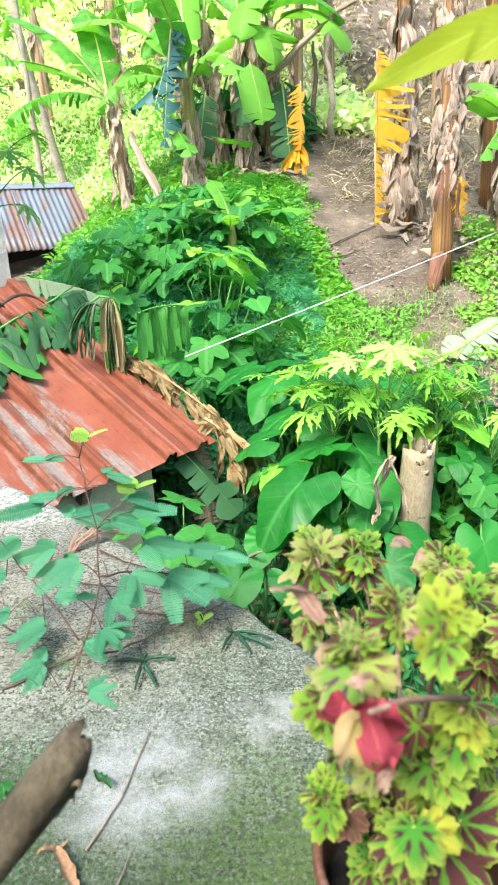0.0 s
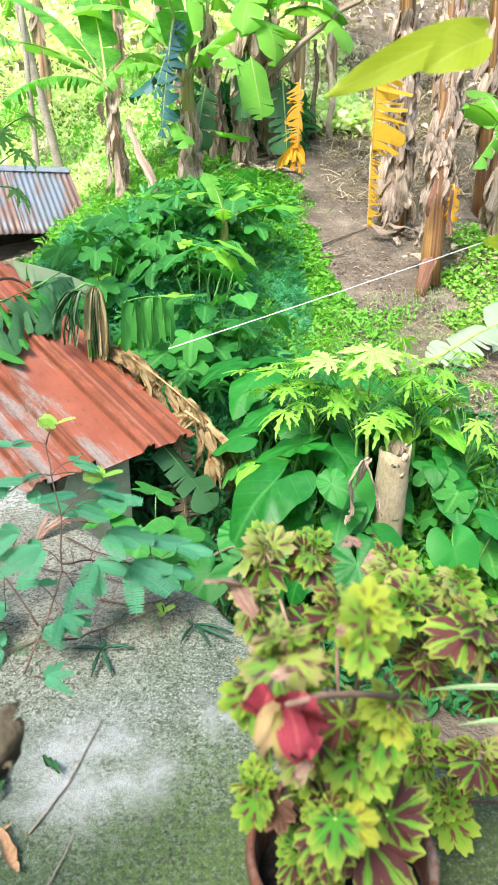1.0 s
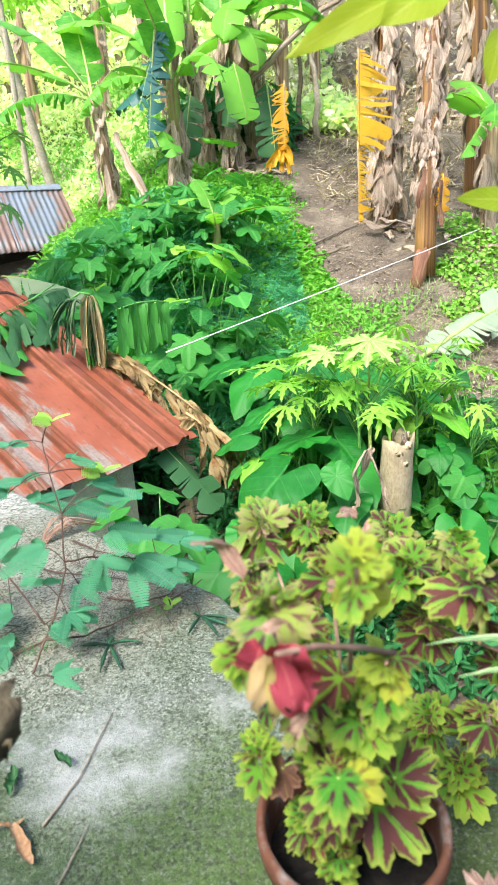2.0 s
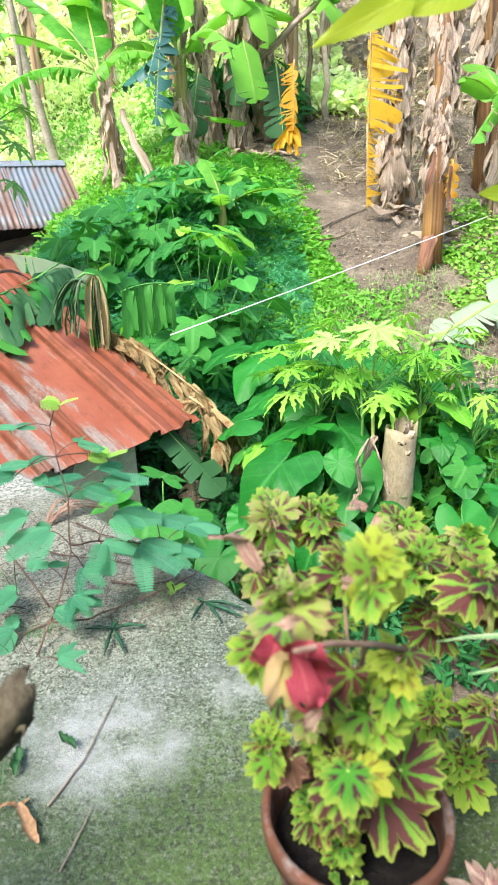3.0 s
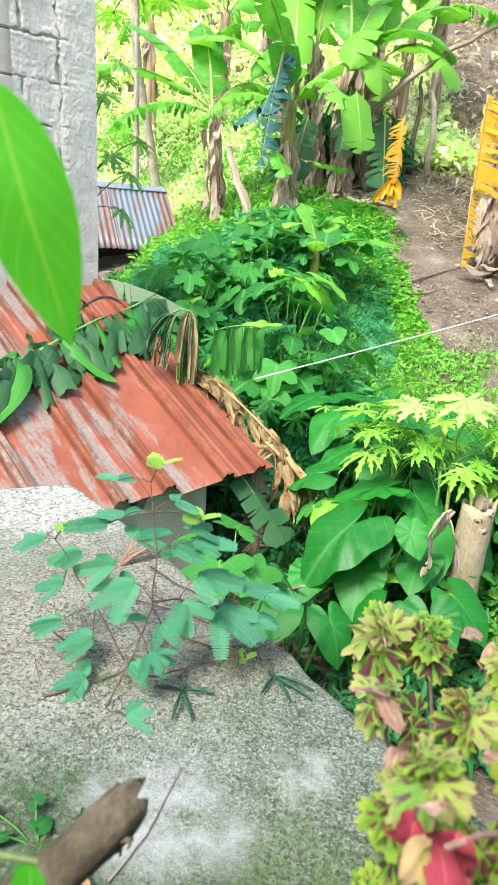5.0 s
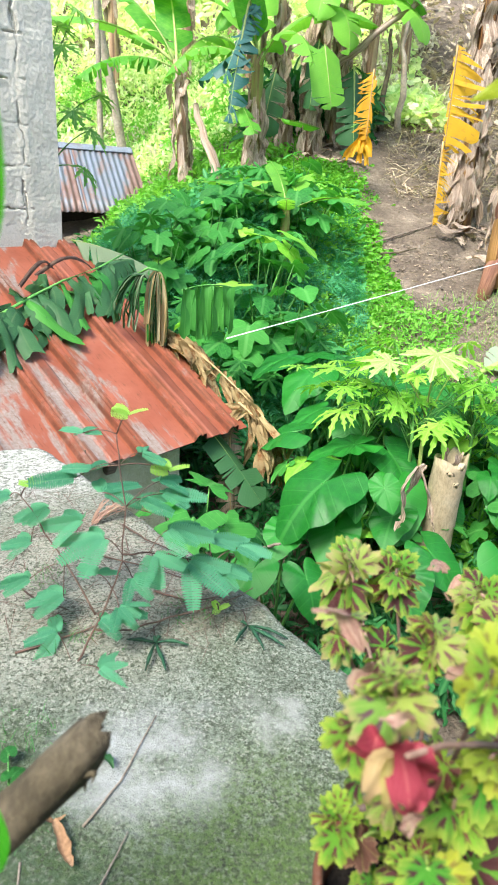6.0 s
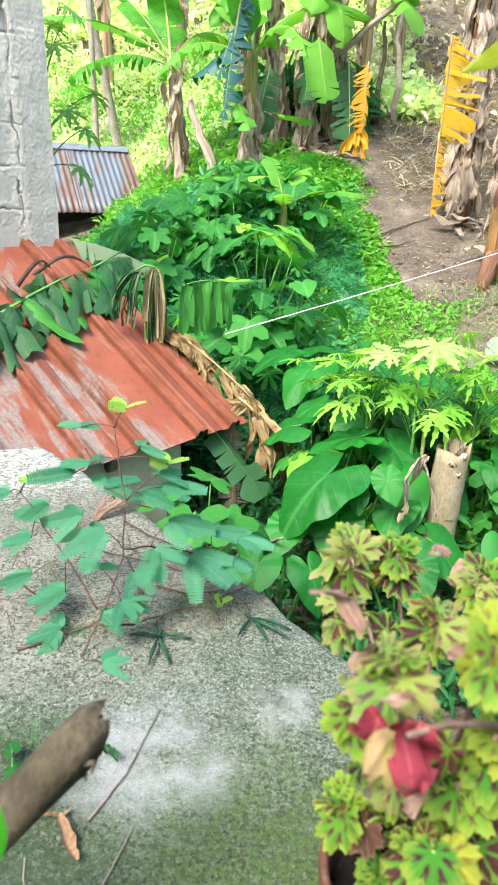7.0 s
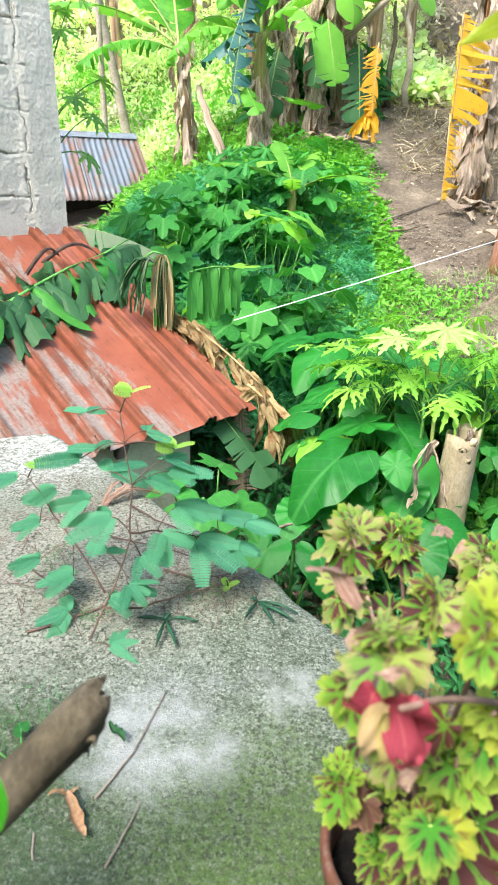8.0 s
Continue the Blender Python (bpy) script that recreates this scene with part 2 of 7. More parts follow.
# small leaves for scattered growth: outline points of a folded blade
def small_leaf(kind):
    if kind == "round":
        v = [(0, 0, 0), (0.45, 0.3, 0.08), (0.42, 0.75, 0.06), (0, 1, -0.08), (-0.42, 0.75, 0.06), (-0.45, 0.3, 0.08), (0, 0.5, -0.04)]
        f = [(0, 1, 6), (1, 2, 6), (2, 3, 6), (3, 4, 6), (4, 5, 6), (5, 0, 6)]
    elif kind == "lance":
        v = [(0, 0, 0), (0.17, 0.3, 0.04), (0.13, 0.7, 0.0), (0, 1, -0.12), (-0.13, 0.7, 0.0), (-0.17, 0.3, 0.04), (0, 0.5, -0.02)]
        f = [(0, 1, 6), (1, 2, 6), (2, 3, 6), (3, 4, 6), (4, 5, 6), (5, 0, 6)]
    elif kind == "grass":
        v = [(-0.025, 0, 0), (0.025, 0, 0), (0.02, 0.5, 0.12), (-0.02, 0.5, 0.12), (0, 1, 0.05)]
        f = [(0, 1, 2, 3), (3, 2, 4)]
    else:  # a sprig of narrow leaflets
        v, f = [], []
        for i in range(6):
            y = 0.12 + 0.15 * i
            for s in (-1, 1):
                b = len(v)
                v += [(0, y, 0), (s * 0.16, y + 0.02, 0.02), (s * 0.3, y + 0.12, -0.02), (s * 0.12, y + 0.1, 0.02)]
                f.append((b, b + 1, b + 2, b + 3) if s > 0 else (b + 3, b + 2, b + 1, b))
    return v, f, [(0.5 + 0.5 * p[0], p[1]) for p in v]


# ---------------------------------------------------------------- materials
M_TARO = leaf_material("taro_leaf", (0.006, 0.105, 0.014), (0.020, 0.205, 0.022), (0.05, 0.25, 0.045), 0.28, 7.0, 0.6, rough=0.40, vein_mix=0.6, rib=0.010, spec=0.35)
M_LOBED = leaf_material("lobed_leaf", (0.012, 0.125, 0.025), (0.065, 0.31, 0.05), (0.14, 0.40, 0.11), 0.38, 9.0, 0.7, rough=0.55)
M_PAPAYA = leaf_material("papaya_leaf", (0.10, 0.40, 0.03), (0.29, 0.56, 0.075), (0.36, 0.52, 0.14), 0.4, 9.0, 0.8)
M_BANANA = leaf_material("banana_leaf", (0.045, 0.23, 0.028), (0.19, 0.46, 0.06), (0.35, 0.5, 0.12), 0.45, 30.0, 0.12, rough=0.38, rib=0.012, vein_mix=0.4)
# banana leaf in shade: the shade is painted in as dark blue-green
M_BANANA_BLUE = leaf_material("shade_painted_banana_leaf", (0.014, 0.065, 0.065), (0.045, 0.15, 0.135), (0.18, 0.30, 0.27), 0.25, 30.0, 0.12, rough=0.35, rib=0.012, vein_mix=0.4)
M_BANANA_YELLOW = leaf_material("yellowed_banana_leaf", (0.42, 0.19, 0.012), (0.62, 0.38, 0.03), (0.42, 0.24, 0.05), 0.35, 30.0, 0.12, rib=0.012, dry=(0.4, 0.2, 0.05), vein_mix=0.4)
M_BANANA_PALE = leaf_material("pale_banana_leaf", (0.075, 0.125, 0.065), (0.15, 0.21, 0.12), (0.26, 0.30, 0.18), 0.25, 30.0, 0.12, rib=0.012, vein_mix=0.4)
# lighter copy of the pale leaf, with direct sun in the colour
M_BANANA_WHITE = leaf_material("sun_whitened_banana_leaf", (0.17, 0.25, 0.16), (0.30, 0.37, 0.26), (0.40, 0.42, 0.28), 0.25, 30.0, 0.12, rib=0.012, vein_mix=0.4)
# wilted leaves on roof and slab; also painted shade on leaves between stems
M_BANANA_LIMP = leaf_material("wilted_and_shaded_banana_leaf", (0.012, 0.06, 0.025), (0.045, 0.135, 0.05), (0.10, 0.17, 0.07), 0.25, 30.0, 0.12, rib=0.012, vein_mix=0.4)
M_DRYGOLD = leaf_material("withered_banana_leaf", (0.14, 0.085, 0.035), (0.42, 0.33, 0.17), (0.16, 0.09, 0.04), 0.25, 30.0, 0.12, rib=0.012, dry=(0.20, 0.085, 0.03), vein_mix=0.4, rough=0.75)
M_RIB = rough_material("leaf_midrib", [(0.2, 0.3, 0.07), (0.32, 0.42, 0.12), (0.4, 0.42, 0.18)], 5.0, 40.0, 0.5, 0.2, 0.003)
M_RIB_DRY = rough_material("dry_midrib", [(0.3, 0.2, 0.09), (0.45, 0.32, 0.15), (0.55, 0.42, 0.22)], 5.0, 40.0, 0.8, 0.3, 0.004)


def fibre_material(name, colours, lucent=0.0, across=14.0, along=1.6, rough=0.85, bump=0.7):
    """Fibrous matter with streaks along the blade or stem, from its own coordinates."""
    k = Tree(name)
    vec, u, v = k.uv("UVMap")
    mp = k.node("Mapping", Vector=vec, Scale=(across, along, 1.0))
    shift = k.node("VectorMath", )
    k.link(mp.outputs[0], shift.inputs[0])
    k.link(k.node("CombineXYZ", Z=k.math("MULTIPLY", k.random(), 40.0)).outputs[0], shift.inputs[1])
    streak = k.noise(1.0, 5.0, 0.65, shift.outputs[0], 0.3)
    fine = k.noise(5.0, 4.0, 0.7, shift.outputs[0])
    n = len(colours)
    c = k.ramp(streak, [(0.30 + 0.42 * i / (n - 1), col) for i, col in enumerate(colours)])
    c = k.mix(k.ramp(fine, [(0.32, 0.55), (0.52, 0.0)]), c, tuple(x * 0.4 for x in colours[0]))
    c = k.mix(1.0, c, k.ramp(k.random(), [(0.0, 0.72), (1.0, 1.2)]), "MULTIPLY")
    k.bump(k.math("ADD", streak, k.math("MULTIPLY", fine, 0.6)), bump, 0.01)
    return k.finish(c, rough, spec=0.25, lucent=lucent)


M_DRY = fibre_material("dry_banana_leaf", [(0.20, 0.14, 0.10), (0.38, 0.285, 0.21), (0.53, 0.43, 0.345), (0.64, 0.55, 0.47)], 0.15, 10.0, 1.2)
M_STEM = fibre_material("banana_stem", [(0.10, 0.06, 0.035), (0.24, 0.15, 0.085), (0.38, 0.27, 0.155), (0.42, 0.38, 0.17)], 0.0, 9.0, 0.8, 0.55)
M_STEM_RUST = fibre_material("rusty_banana_stem", [(0.035, 0.02, 0.012), (0.13, 0.06, 0.02), (0.30, 0.17, 0.055), (0.38, 0.31, 0.07)], 0.0, 11.0, 0.4, 0.5)
M_SHEATH = fibre_material("peeled_sheath", [(0.07, 0.032, 0.02), (0.145, 0.066, 0.04), (0.23, 0.12, 0.07), (0.30, 0.2, 0.11)], 0.0, 8.0, 0.6, 0.7)
M_STEM_GREEN = fibre_material("green_banana_stem", [(0.16, 0.09, 0.04), (0.30, 0.22, 0.08), (0.26, 0.32, 0.07), (0.34, 0.40, 0.11)], 0.0, 8.0, 0.9, 0.55)
M_STALK = rough_material("green_stalk", [(0.05, 0.20, 0.04), (0.10, 0.30, 0.06), (0.18, 0.38, 0.10)], 6.0, 60.0, 0.5, 0.2, 0.002)
M_STALK_YELLOW = rough_material("pale_stalk", [(0.25, 0.40, 0.08), (0.40, 0.50, 0.14), (0.5, 0.55, 0.22)], 6.0, 60.0, 0.5, 0.2, 0.002)
M_STALK_RED = rough_material("reddish_stalk", [(0.06, 0.036, 0.028), (0.105, 0.066, 0.05), (0.16, 0.11, 0.08)], 9.0, 80.0, 0.7, 0.3, 0.001)
M_BARK = rough_material("weathered_bark", [(0.05, 0.042, 0.025), (0.115, 0.095, 0.058), (0.20, 0.17, 0.115)], 14.0, 70.0, 0.9, 0.6, 0.005, (1.5, 1.5, 1))
M_POLE = rough_material("grey_trunk", [(0.2, 0.17, 0.12), (0.32, 0.28, 0.21), (0.42, 0.38, 0.31)], 4.0, 30.0, 0.85, 0.4, 0.01)
M_SOIL = rough_material("dark_soil", [(0.005, 0.004, 0.003), (0.012, 0.009, 0.007), (0.04, 0.032, 0.024)], 30.0, 140.0, 0.95, 1.0, 0.01)
M_GROUND = rough_material("dry_earth", [(0.125, 0.098, 0.072), (0.215, 0.172, 0.128), (0.39, 0.325, 0.245)], 2.6, 34.0, 0.95, 1.0, 0.05, vary=0.0)
M_LITTER = rough_material("leaf_litter", [(0.30, 0.22, 0.15), (0.44, 0.35, 0.25), (0.58, 0.49, 0.38)], 5.0, 40.0, 0.9, 0.5, 0.01, islands=True, lucent=0.1)
M_STRAWY = rough_material("pale_dry_grass", [(0.36, 0.29, 0.19), (0.52, 0.44, 0.32), (0.64, 0.58, 0.46)], 5.0, 40.0, 0.9, 0.4, 0.01, islands=True, lucent=0.2)
# very pale tone that carries the white sun patches of the slope
M_SUN_BRUSH = rough_material("bleached_brush", [(0.5, 0.46, 0.36), (0.66, 0.62, 0.52), (0.78, 0.75, 0.66)], 5.0, 40.0, 0.9, 0.4, 0.01, islands=True, lucent=0.3)
M_TIMBER = rough_material("old_timber", [(0.10, 0.07, 0.05), (0.19, 0.14, 0.10), (0.28, 0.22, 0.16)], 4.0, 40.0, 0.85, 0.5, 0.006, (1, 1, 8))
# near-black boards that hold the shade under the shed roof
M_SHADE_BOARDS = rough_material("shade_painted_boards", [(0.02, 0.018, 0.015), (0.045, 0.04, 0.032), (0.07, 0.06, 0.05)], 4.0, 40.0, 0.9, 0.5, 0.006)
M_CREEPER = leaf_material("creeper_leaf", (0.05, 0.27, 0.025), (0.19, 0.48, 0.06), (0.3, 0.55, 0.14), 0.42, 4.0, 0.5, islands=True, rough=0.6)
M_CREEPER_PALE = leaf_material("pale_creeper_leaf", (0.11, 0.36, 0.035), (0.34, 0.58, 0.12), (0.35, 0.58, 0.18), 0.42, 4.0, 0.5, islands=True, rough=0.6)
M_BUSH = leaf_material("bush_leaf", (0.02, 0.15, 0.05), (0.07, 0.34, 0.09), (0.15, 0.4, 0.14), 0.35, 4.0, 0.5, islands=True)
# undergrowth leaf with the shade of gaps put into its dark green
M_SHADE_LEAF = leaf_material("shade_painted_leaf", (0.008, 0.07, 0.025), (0.03, 0.18, 0.05), (0.08, 0.25, 0.08), 0.3, 4.0, 0.5, islands=True)
# direct sun on the far slope is put into this near-white leaf colour
M_SUN_PAINTED = leaf_material("sun_painted_leaf", (0.30, 0.54, 0.14), (0.86, 0.88, 0.66), (0.5, 0.62, 0.28), 0.5, 4.0, 0.5, islands=True)
M_FERNY = leaf_material("ferny_leaf", (0.02, 0.18, 0.09), (0.08, 0.36, 0.15), (0.12, 0.38, 0.18), 0.35, 4.0, 0.5, islands=True)
M_GRASS = leaf_material("grass_blade", (0.07, 0.26, 0.04), (0.22, 0.44, 0.09), (0.3, 0.45, 0.15), 0.35, 4.0, 0.5, islands=True)
M_MIMOSA = leaf_material("mimosa_leaflet", (0.032, 0.175, 0.10), (0.09, 0.31, 0.17), (0.11, 0.31, 0.18), 0.4, 3.0, 0.5, rough=0.5)
M_MIMOSA_YOUNG = leaf_material("young_leaflet", (0.18, 0.42, 0.05), (0.32, 0.55, 0.10), (0.4, 0.55, 0.2), 0.4, 3.0, 0.5)
M_CITRUS = leaf_material("near_leaf", (0.05, 0.34, 0.02), (0.10, 0.46, 0.03), (0.35, 0.60, 0.08), 0.5, 8.0, 0.6, rough=0.3, rib=0.015)
M_CITRUS_YELLOW = leaf_material("yellowing_near_leaf", (0.15, 0.27, 0.012), (0.31, 0.38, 0.025), (0.5, 0.52, 0.12), 0.45, 8.0, 0.6, rough=0.35, rib=0.015)


def concrete_material(name, base, stain, moss, flecks=0.55, scale=1.0, pits=0.75):
    k = Tree(name)
    v = k.object_space()
    big = k.noise(1.6 * scale, 5.0, 0.6, v, 0.3)
    mid = k.noise(8.0 * scale, 8.0, 0.8, v, 0.6)
    fine = k.noise(130.0 * scale, 5.0, 0.8, v)
    grain = k.noise(300.0 * scale, 3.0, 0.7, v)
    c = k.ramp(mid, [(0.36, stain), (0.5, tuple((a + b) / 2 for a, b in zip(base, stain))), (0.62, base)])
    green = k.math("MULTIPLY", k.ramp(big, [(0.5, 0.0), (0.62, 1.0)]), k.ramp(fine, [(0.38, 1.0), (0.58, 0.1)]))
    c = k.mix(green, c, moss)
    dots = k.node("TexVoronoi", Scale=150.0 * scale, Randomness=1.0)
    k.link(v, dots.inputs["Vector"])
    spots = k.math("MULTIPLY", k.ramp(dots.outputs["Distance"], [(0.3, 1.0), (0.5, 0.0)]), k.ramp(k.noise(26.0 * scale, 5.0, 0.75, v), [(0.46, 0.0), (0.58, 1.0)]))
    c = k.mix(k.math("MULTIPLY", spots, flecks), c, tuple(min(0.7, x * 1.7) for x in base))
    c = k.mix(k.math("MULTIPLY", k.ramp(fine, [(0.40, 1.0), (0.50, 0.0)]), pits), c, tuple(x * 0.35 for x in stain))
    c = k.mix(k.math("MULTIPLY", k.ramp(grain, [(0.40, 1.0), (0.52, 0.0)]), pits * 0.6), c, tuple(x * 0.4 for x in stain))
    k.bump(k.math("ADD", k.math("MULTIPLY", mid, 1.2), k.math("ADD", fine, k.math("MULTIPLY", grain, 0.5))), 0.25 + 0.75 * pits, 0.006)
    return k.finish(c, 0.92, spec=0.2), k


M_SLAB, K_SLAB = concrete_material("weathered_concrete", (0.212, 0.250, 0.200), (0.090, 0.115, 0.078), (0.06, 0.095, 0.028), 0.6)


def slab_patch(k, place, near, far, colour, strength, grain):
    """A stain with a ragged outline round a place of the slab."""
    gap = k.t.nodes.new("ShaderNodeVectorMath")
    gap.operation = "DISTANCE"
    k.link(k.object_space(), gap.inputs[0])
    gap.inputs[1].default_value = place
    ragged = k.math("ADD", gap.outputs["Value"], k.math("MULTIPLY", k.math("SUBTRACT", k.noise(9.0, 6.0, 0.75), 0.5), 0.3))
    fac = k.math("MULTIPLY", k.ramp(ragged, [(near, strength), (far, 0.0)]), k.ramp(k.noise(grain, 5.0, 0.75), [(0.38, 0.12), (0.56, 1.0)]))
    old = k.b.inputs["Base Color"].links[0].from_socket
    k.link(k.mix(fac, old, colour), k.b.inputs["Base Color"])


def slab_grain(k, scale, cut, colour, strength):
    """Sand grains and pits that stay sharp over every stain."""
    speck = k.math("MULTIPLY", k.ramp(k.noise(scale, 3.0, 0.75), cut), k.ramp(k.noise(12.0, 5.0, 0.7), [(0.3, 0.35), (0.6, 1.0)]))
    old = k.b.inputs["Base Color"].links[0].from_socket
    k.link(k.mix(k.math("MULTIPLY", speck, strength), old, colour), k.b.inputs["Base Color"])


slab_grain(K_SLAB, 105.0, [(0.55, 0.0), (0.60, 1.0)], (0.42, 0.43, 0.37), 0.55)
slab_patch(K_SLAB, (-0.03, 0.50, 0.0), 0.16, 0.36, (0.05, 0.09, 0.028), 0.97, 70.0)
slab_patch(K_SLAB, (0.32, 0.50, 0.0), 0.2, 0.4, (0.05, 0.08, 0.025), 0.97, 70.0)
slab_patch(K_SLAB, (-0.48, 0.62, 0.0), 0.12, 0.28, (0.055, 0.085, 0.03), 0.95, 60.0)
slab_patch(K_SLAB, (-0.95, 2.0, 0.0), 0.2, 0.45, (0.52, 0.52, 0.49), 0.8, 40.0)
slab_patch(K_SLAB, (-0.55, 1.35, 0.0), 0.2, 0.5, (0.34, 0.32, 0.27), 0.7, 90.0)
slab_patch(K_SLAB, (-0.2, 1.28, 0.0), 0.03, 0.12, (0.16, 0.13, 0.08), 0.8, 60.0)
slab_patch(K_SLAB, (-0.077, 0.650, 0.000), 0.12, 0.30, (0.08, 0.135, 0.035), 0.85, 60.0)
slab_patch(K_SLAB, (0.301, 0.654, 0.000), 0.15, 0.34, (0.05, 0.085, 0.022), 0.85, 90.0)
slab_patch(K_SLAB, (-0.381, 0.614, 0.000), 0.06, 0.18, (0.04, 0.075, 0.035), 0.75, 80.0)
slab_patch(K_SLAB, (-0.466, 0.830, 0.000), 0.05, 0.14, (0.045, 0.075, 0.03), 0.75, 80.0)
slab_grain(K_SLAB, 75.0, [(0.42, 1.0), (0.48, 0.0)], (0.04, 0.052, 0.03), 0.75)
slab_grain(K_SLAB, 150.0, [(0.40, 1.0), (0.47, 0.0)], (0.035, 0.045, 0.028), 0.8)
slab_grain(K_SLAB, 125.0, [(0.55, 0.0), (0.61, 1.0)], (0.36, 0.38, 0.30), 0.25)
slab_patch(K_SLAB, (-0.271, 0.842, 0.000), 0.06, 0.17, (0.34, 0.36, 0.35), 0.85, 5.0)
slab_patch(K_SLAB, (-0.058, 0.967, 0.000), 0.02, 0.08, (0.36, 0.38, 0.35), 0.6, 8.0)
M_BLOCK = concrete_material("grey_block", (0.56, 0.54, 0.45), (0.43, 0.415, 0.34), (0.38, 0.385, 0.31), 0.2, 1.0, 0.12)[0]
M_RENDER_COAT = concrete_material("cement_coat", (0.58, 0.56, 0.465), (0.45, 0.435, 0.355), (0.42, 0.42, 0.34), 0.15, 0.7, 0.2)[0]
M_LOWWALL = concrete_material("damp_wall", (0.52, 0.52, 0.34), (0.36, 0.37, 0.22), (0.24, 0.29, 0.11), 0.2, 1.0, 0.3)[0]


def roof_paint():
    k = Tree("red_roof_paint")
    mp = k.node("Mapping", Vector=k.object_space(), Scale=(7.0, 1.2, 1.0))
    streak = k.noise(1.5, 6.0, 0.65, mp.outputs[0], 0.5)
    patch = k.noise(3.2, 5.0, 0.6)
    fine = k.noise(70.0, 4.0, 0.7)
    x = k.node("SeparateXYZ", Vector=k.object_space()).outputs[0]
    more = k.ramp(x, [(0.3, 0.0), (0.9, 0.11)])
    worn = k.math("ADD", k.math("ADD", k.math("MULTIPLY", streak, 0.62), k.math("MULTIPLY", patch, 0.38)), more)
    wear = k.ramp(worn, [(0.56, 0.0), (0.62, 0.9)])
    red = k.ramp(k.noise(4.0, 5.0), [(0.3, (0.215, 0.052, 0.024)), (0.7, (0.315, 0.098, 0.054))])
    grey = k.ramp(fine, [(0.3, (0.15, 0.125, 0.105)), (0.7, (0.25, 0.225, 0.20))])
    red = k.mix(1.0, red, k.ramp(k.random(), [(0.0, (0.75, 0.85, 0.9)), (1.0, (1.05, 1.1, 1.15))]), "MULTIPLY")
    c = k.mix(wear, red, grey)
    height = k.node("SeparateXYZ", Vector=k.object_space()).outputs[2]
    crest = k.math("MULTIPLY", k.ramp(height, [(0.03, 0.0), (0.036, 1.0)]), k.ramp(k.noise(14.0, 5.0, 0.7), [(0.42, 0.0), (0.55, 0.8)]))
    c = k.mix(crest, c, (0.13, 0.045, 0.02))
    # rib sides darkened in a rust tone: painted shade that shows the ribs
    flank_shade = k.math("MULTIPLY", k.ramp(height, [(0.004, 0.0), (0.012, 1.0), (0.026, 1.0), (0.034, 0.0)]), k.ramp(k.noise(9.0, 5.0, 0.7), [(0.36, 0.5), (0.56, 1.0)]))
    c = k.mix(flank_shade, c, (0.085, 0.028, 0.014))
    rust = k.ramp(k.noise(11.0, 6.0, 0.7, mp.outputs[0]), [(0.56, 0.0), (0.66, 1.0)])
    c = k.mix(k.math("MULTIPLY", rust, 0.75), c, (0.11, 0.04, 0.018))
    k.bump(k.math("ADD", patch, k.math("MULTIPLY", fine, 0.3)), 0.3, 0.006)
    return k.finish(c, k.ramp(wear, [(0.0, 0.5), (1.0, 0.75)]), spec=0.25)


def zinc():
    k = Tree("zinc_sheet")
    mp = k.node("Mapping", Vector=k.object_space(), Scale=(3.0, 1.0, 1.0))
    streak = k.noise(1.6, 6.0, 0.7, mp.outputs[0], 0.4)
    place = k.node("SeparateXYZ", Vector=k.object_space())
    rusty = k.math("ADD", k.ramp(place.outputs[0], [(0.12, 0.16), (0.30, 0.0)]), k.ramp(place.outputs[1], [(0.15, 0.05), (0.7, 0.0)]))
    streak = k.math("ADD", streak, rusty)
    c = k.ramp(streak, [(0.44, (0.125, 0.15, 0.19)), (0.54, (0.115, 0.128, 0.148)), (0.62, (0.15, 0.095, 0.08)), (0.78, (0.10, 0.055, 0.04))])
    k.bump(k.noise(40.0), 0.2, 0.004)
    return k.finish(c, 0.55, metal=0.2, spec=0.4)


def clay():
    k = Tree("clay_pot")
    c = k.ramp(k.noise(9.0, 5.0, 0.65), [(0.3, (0.055, 0.024, 0.015)), (0.6, (0.115, 0.045, 0.024)), (0.8, (0.17, 0.10, 0.07))])
    c = k.mix(k.ramp(k.noise(5.0, 6.0, 0.7), [(0.5, 0.0), (0.62, 0.85)]), c, (0.25, 0.24, 0.23))
    k.bump(k.noise(60.0), 0.3, 0.003)
    return k.finish(c, 0.7, spec=0.3)


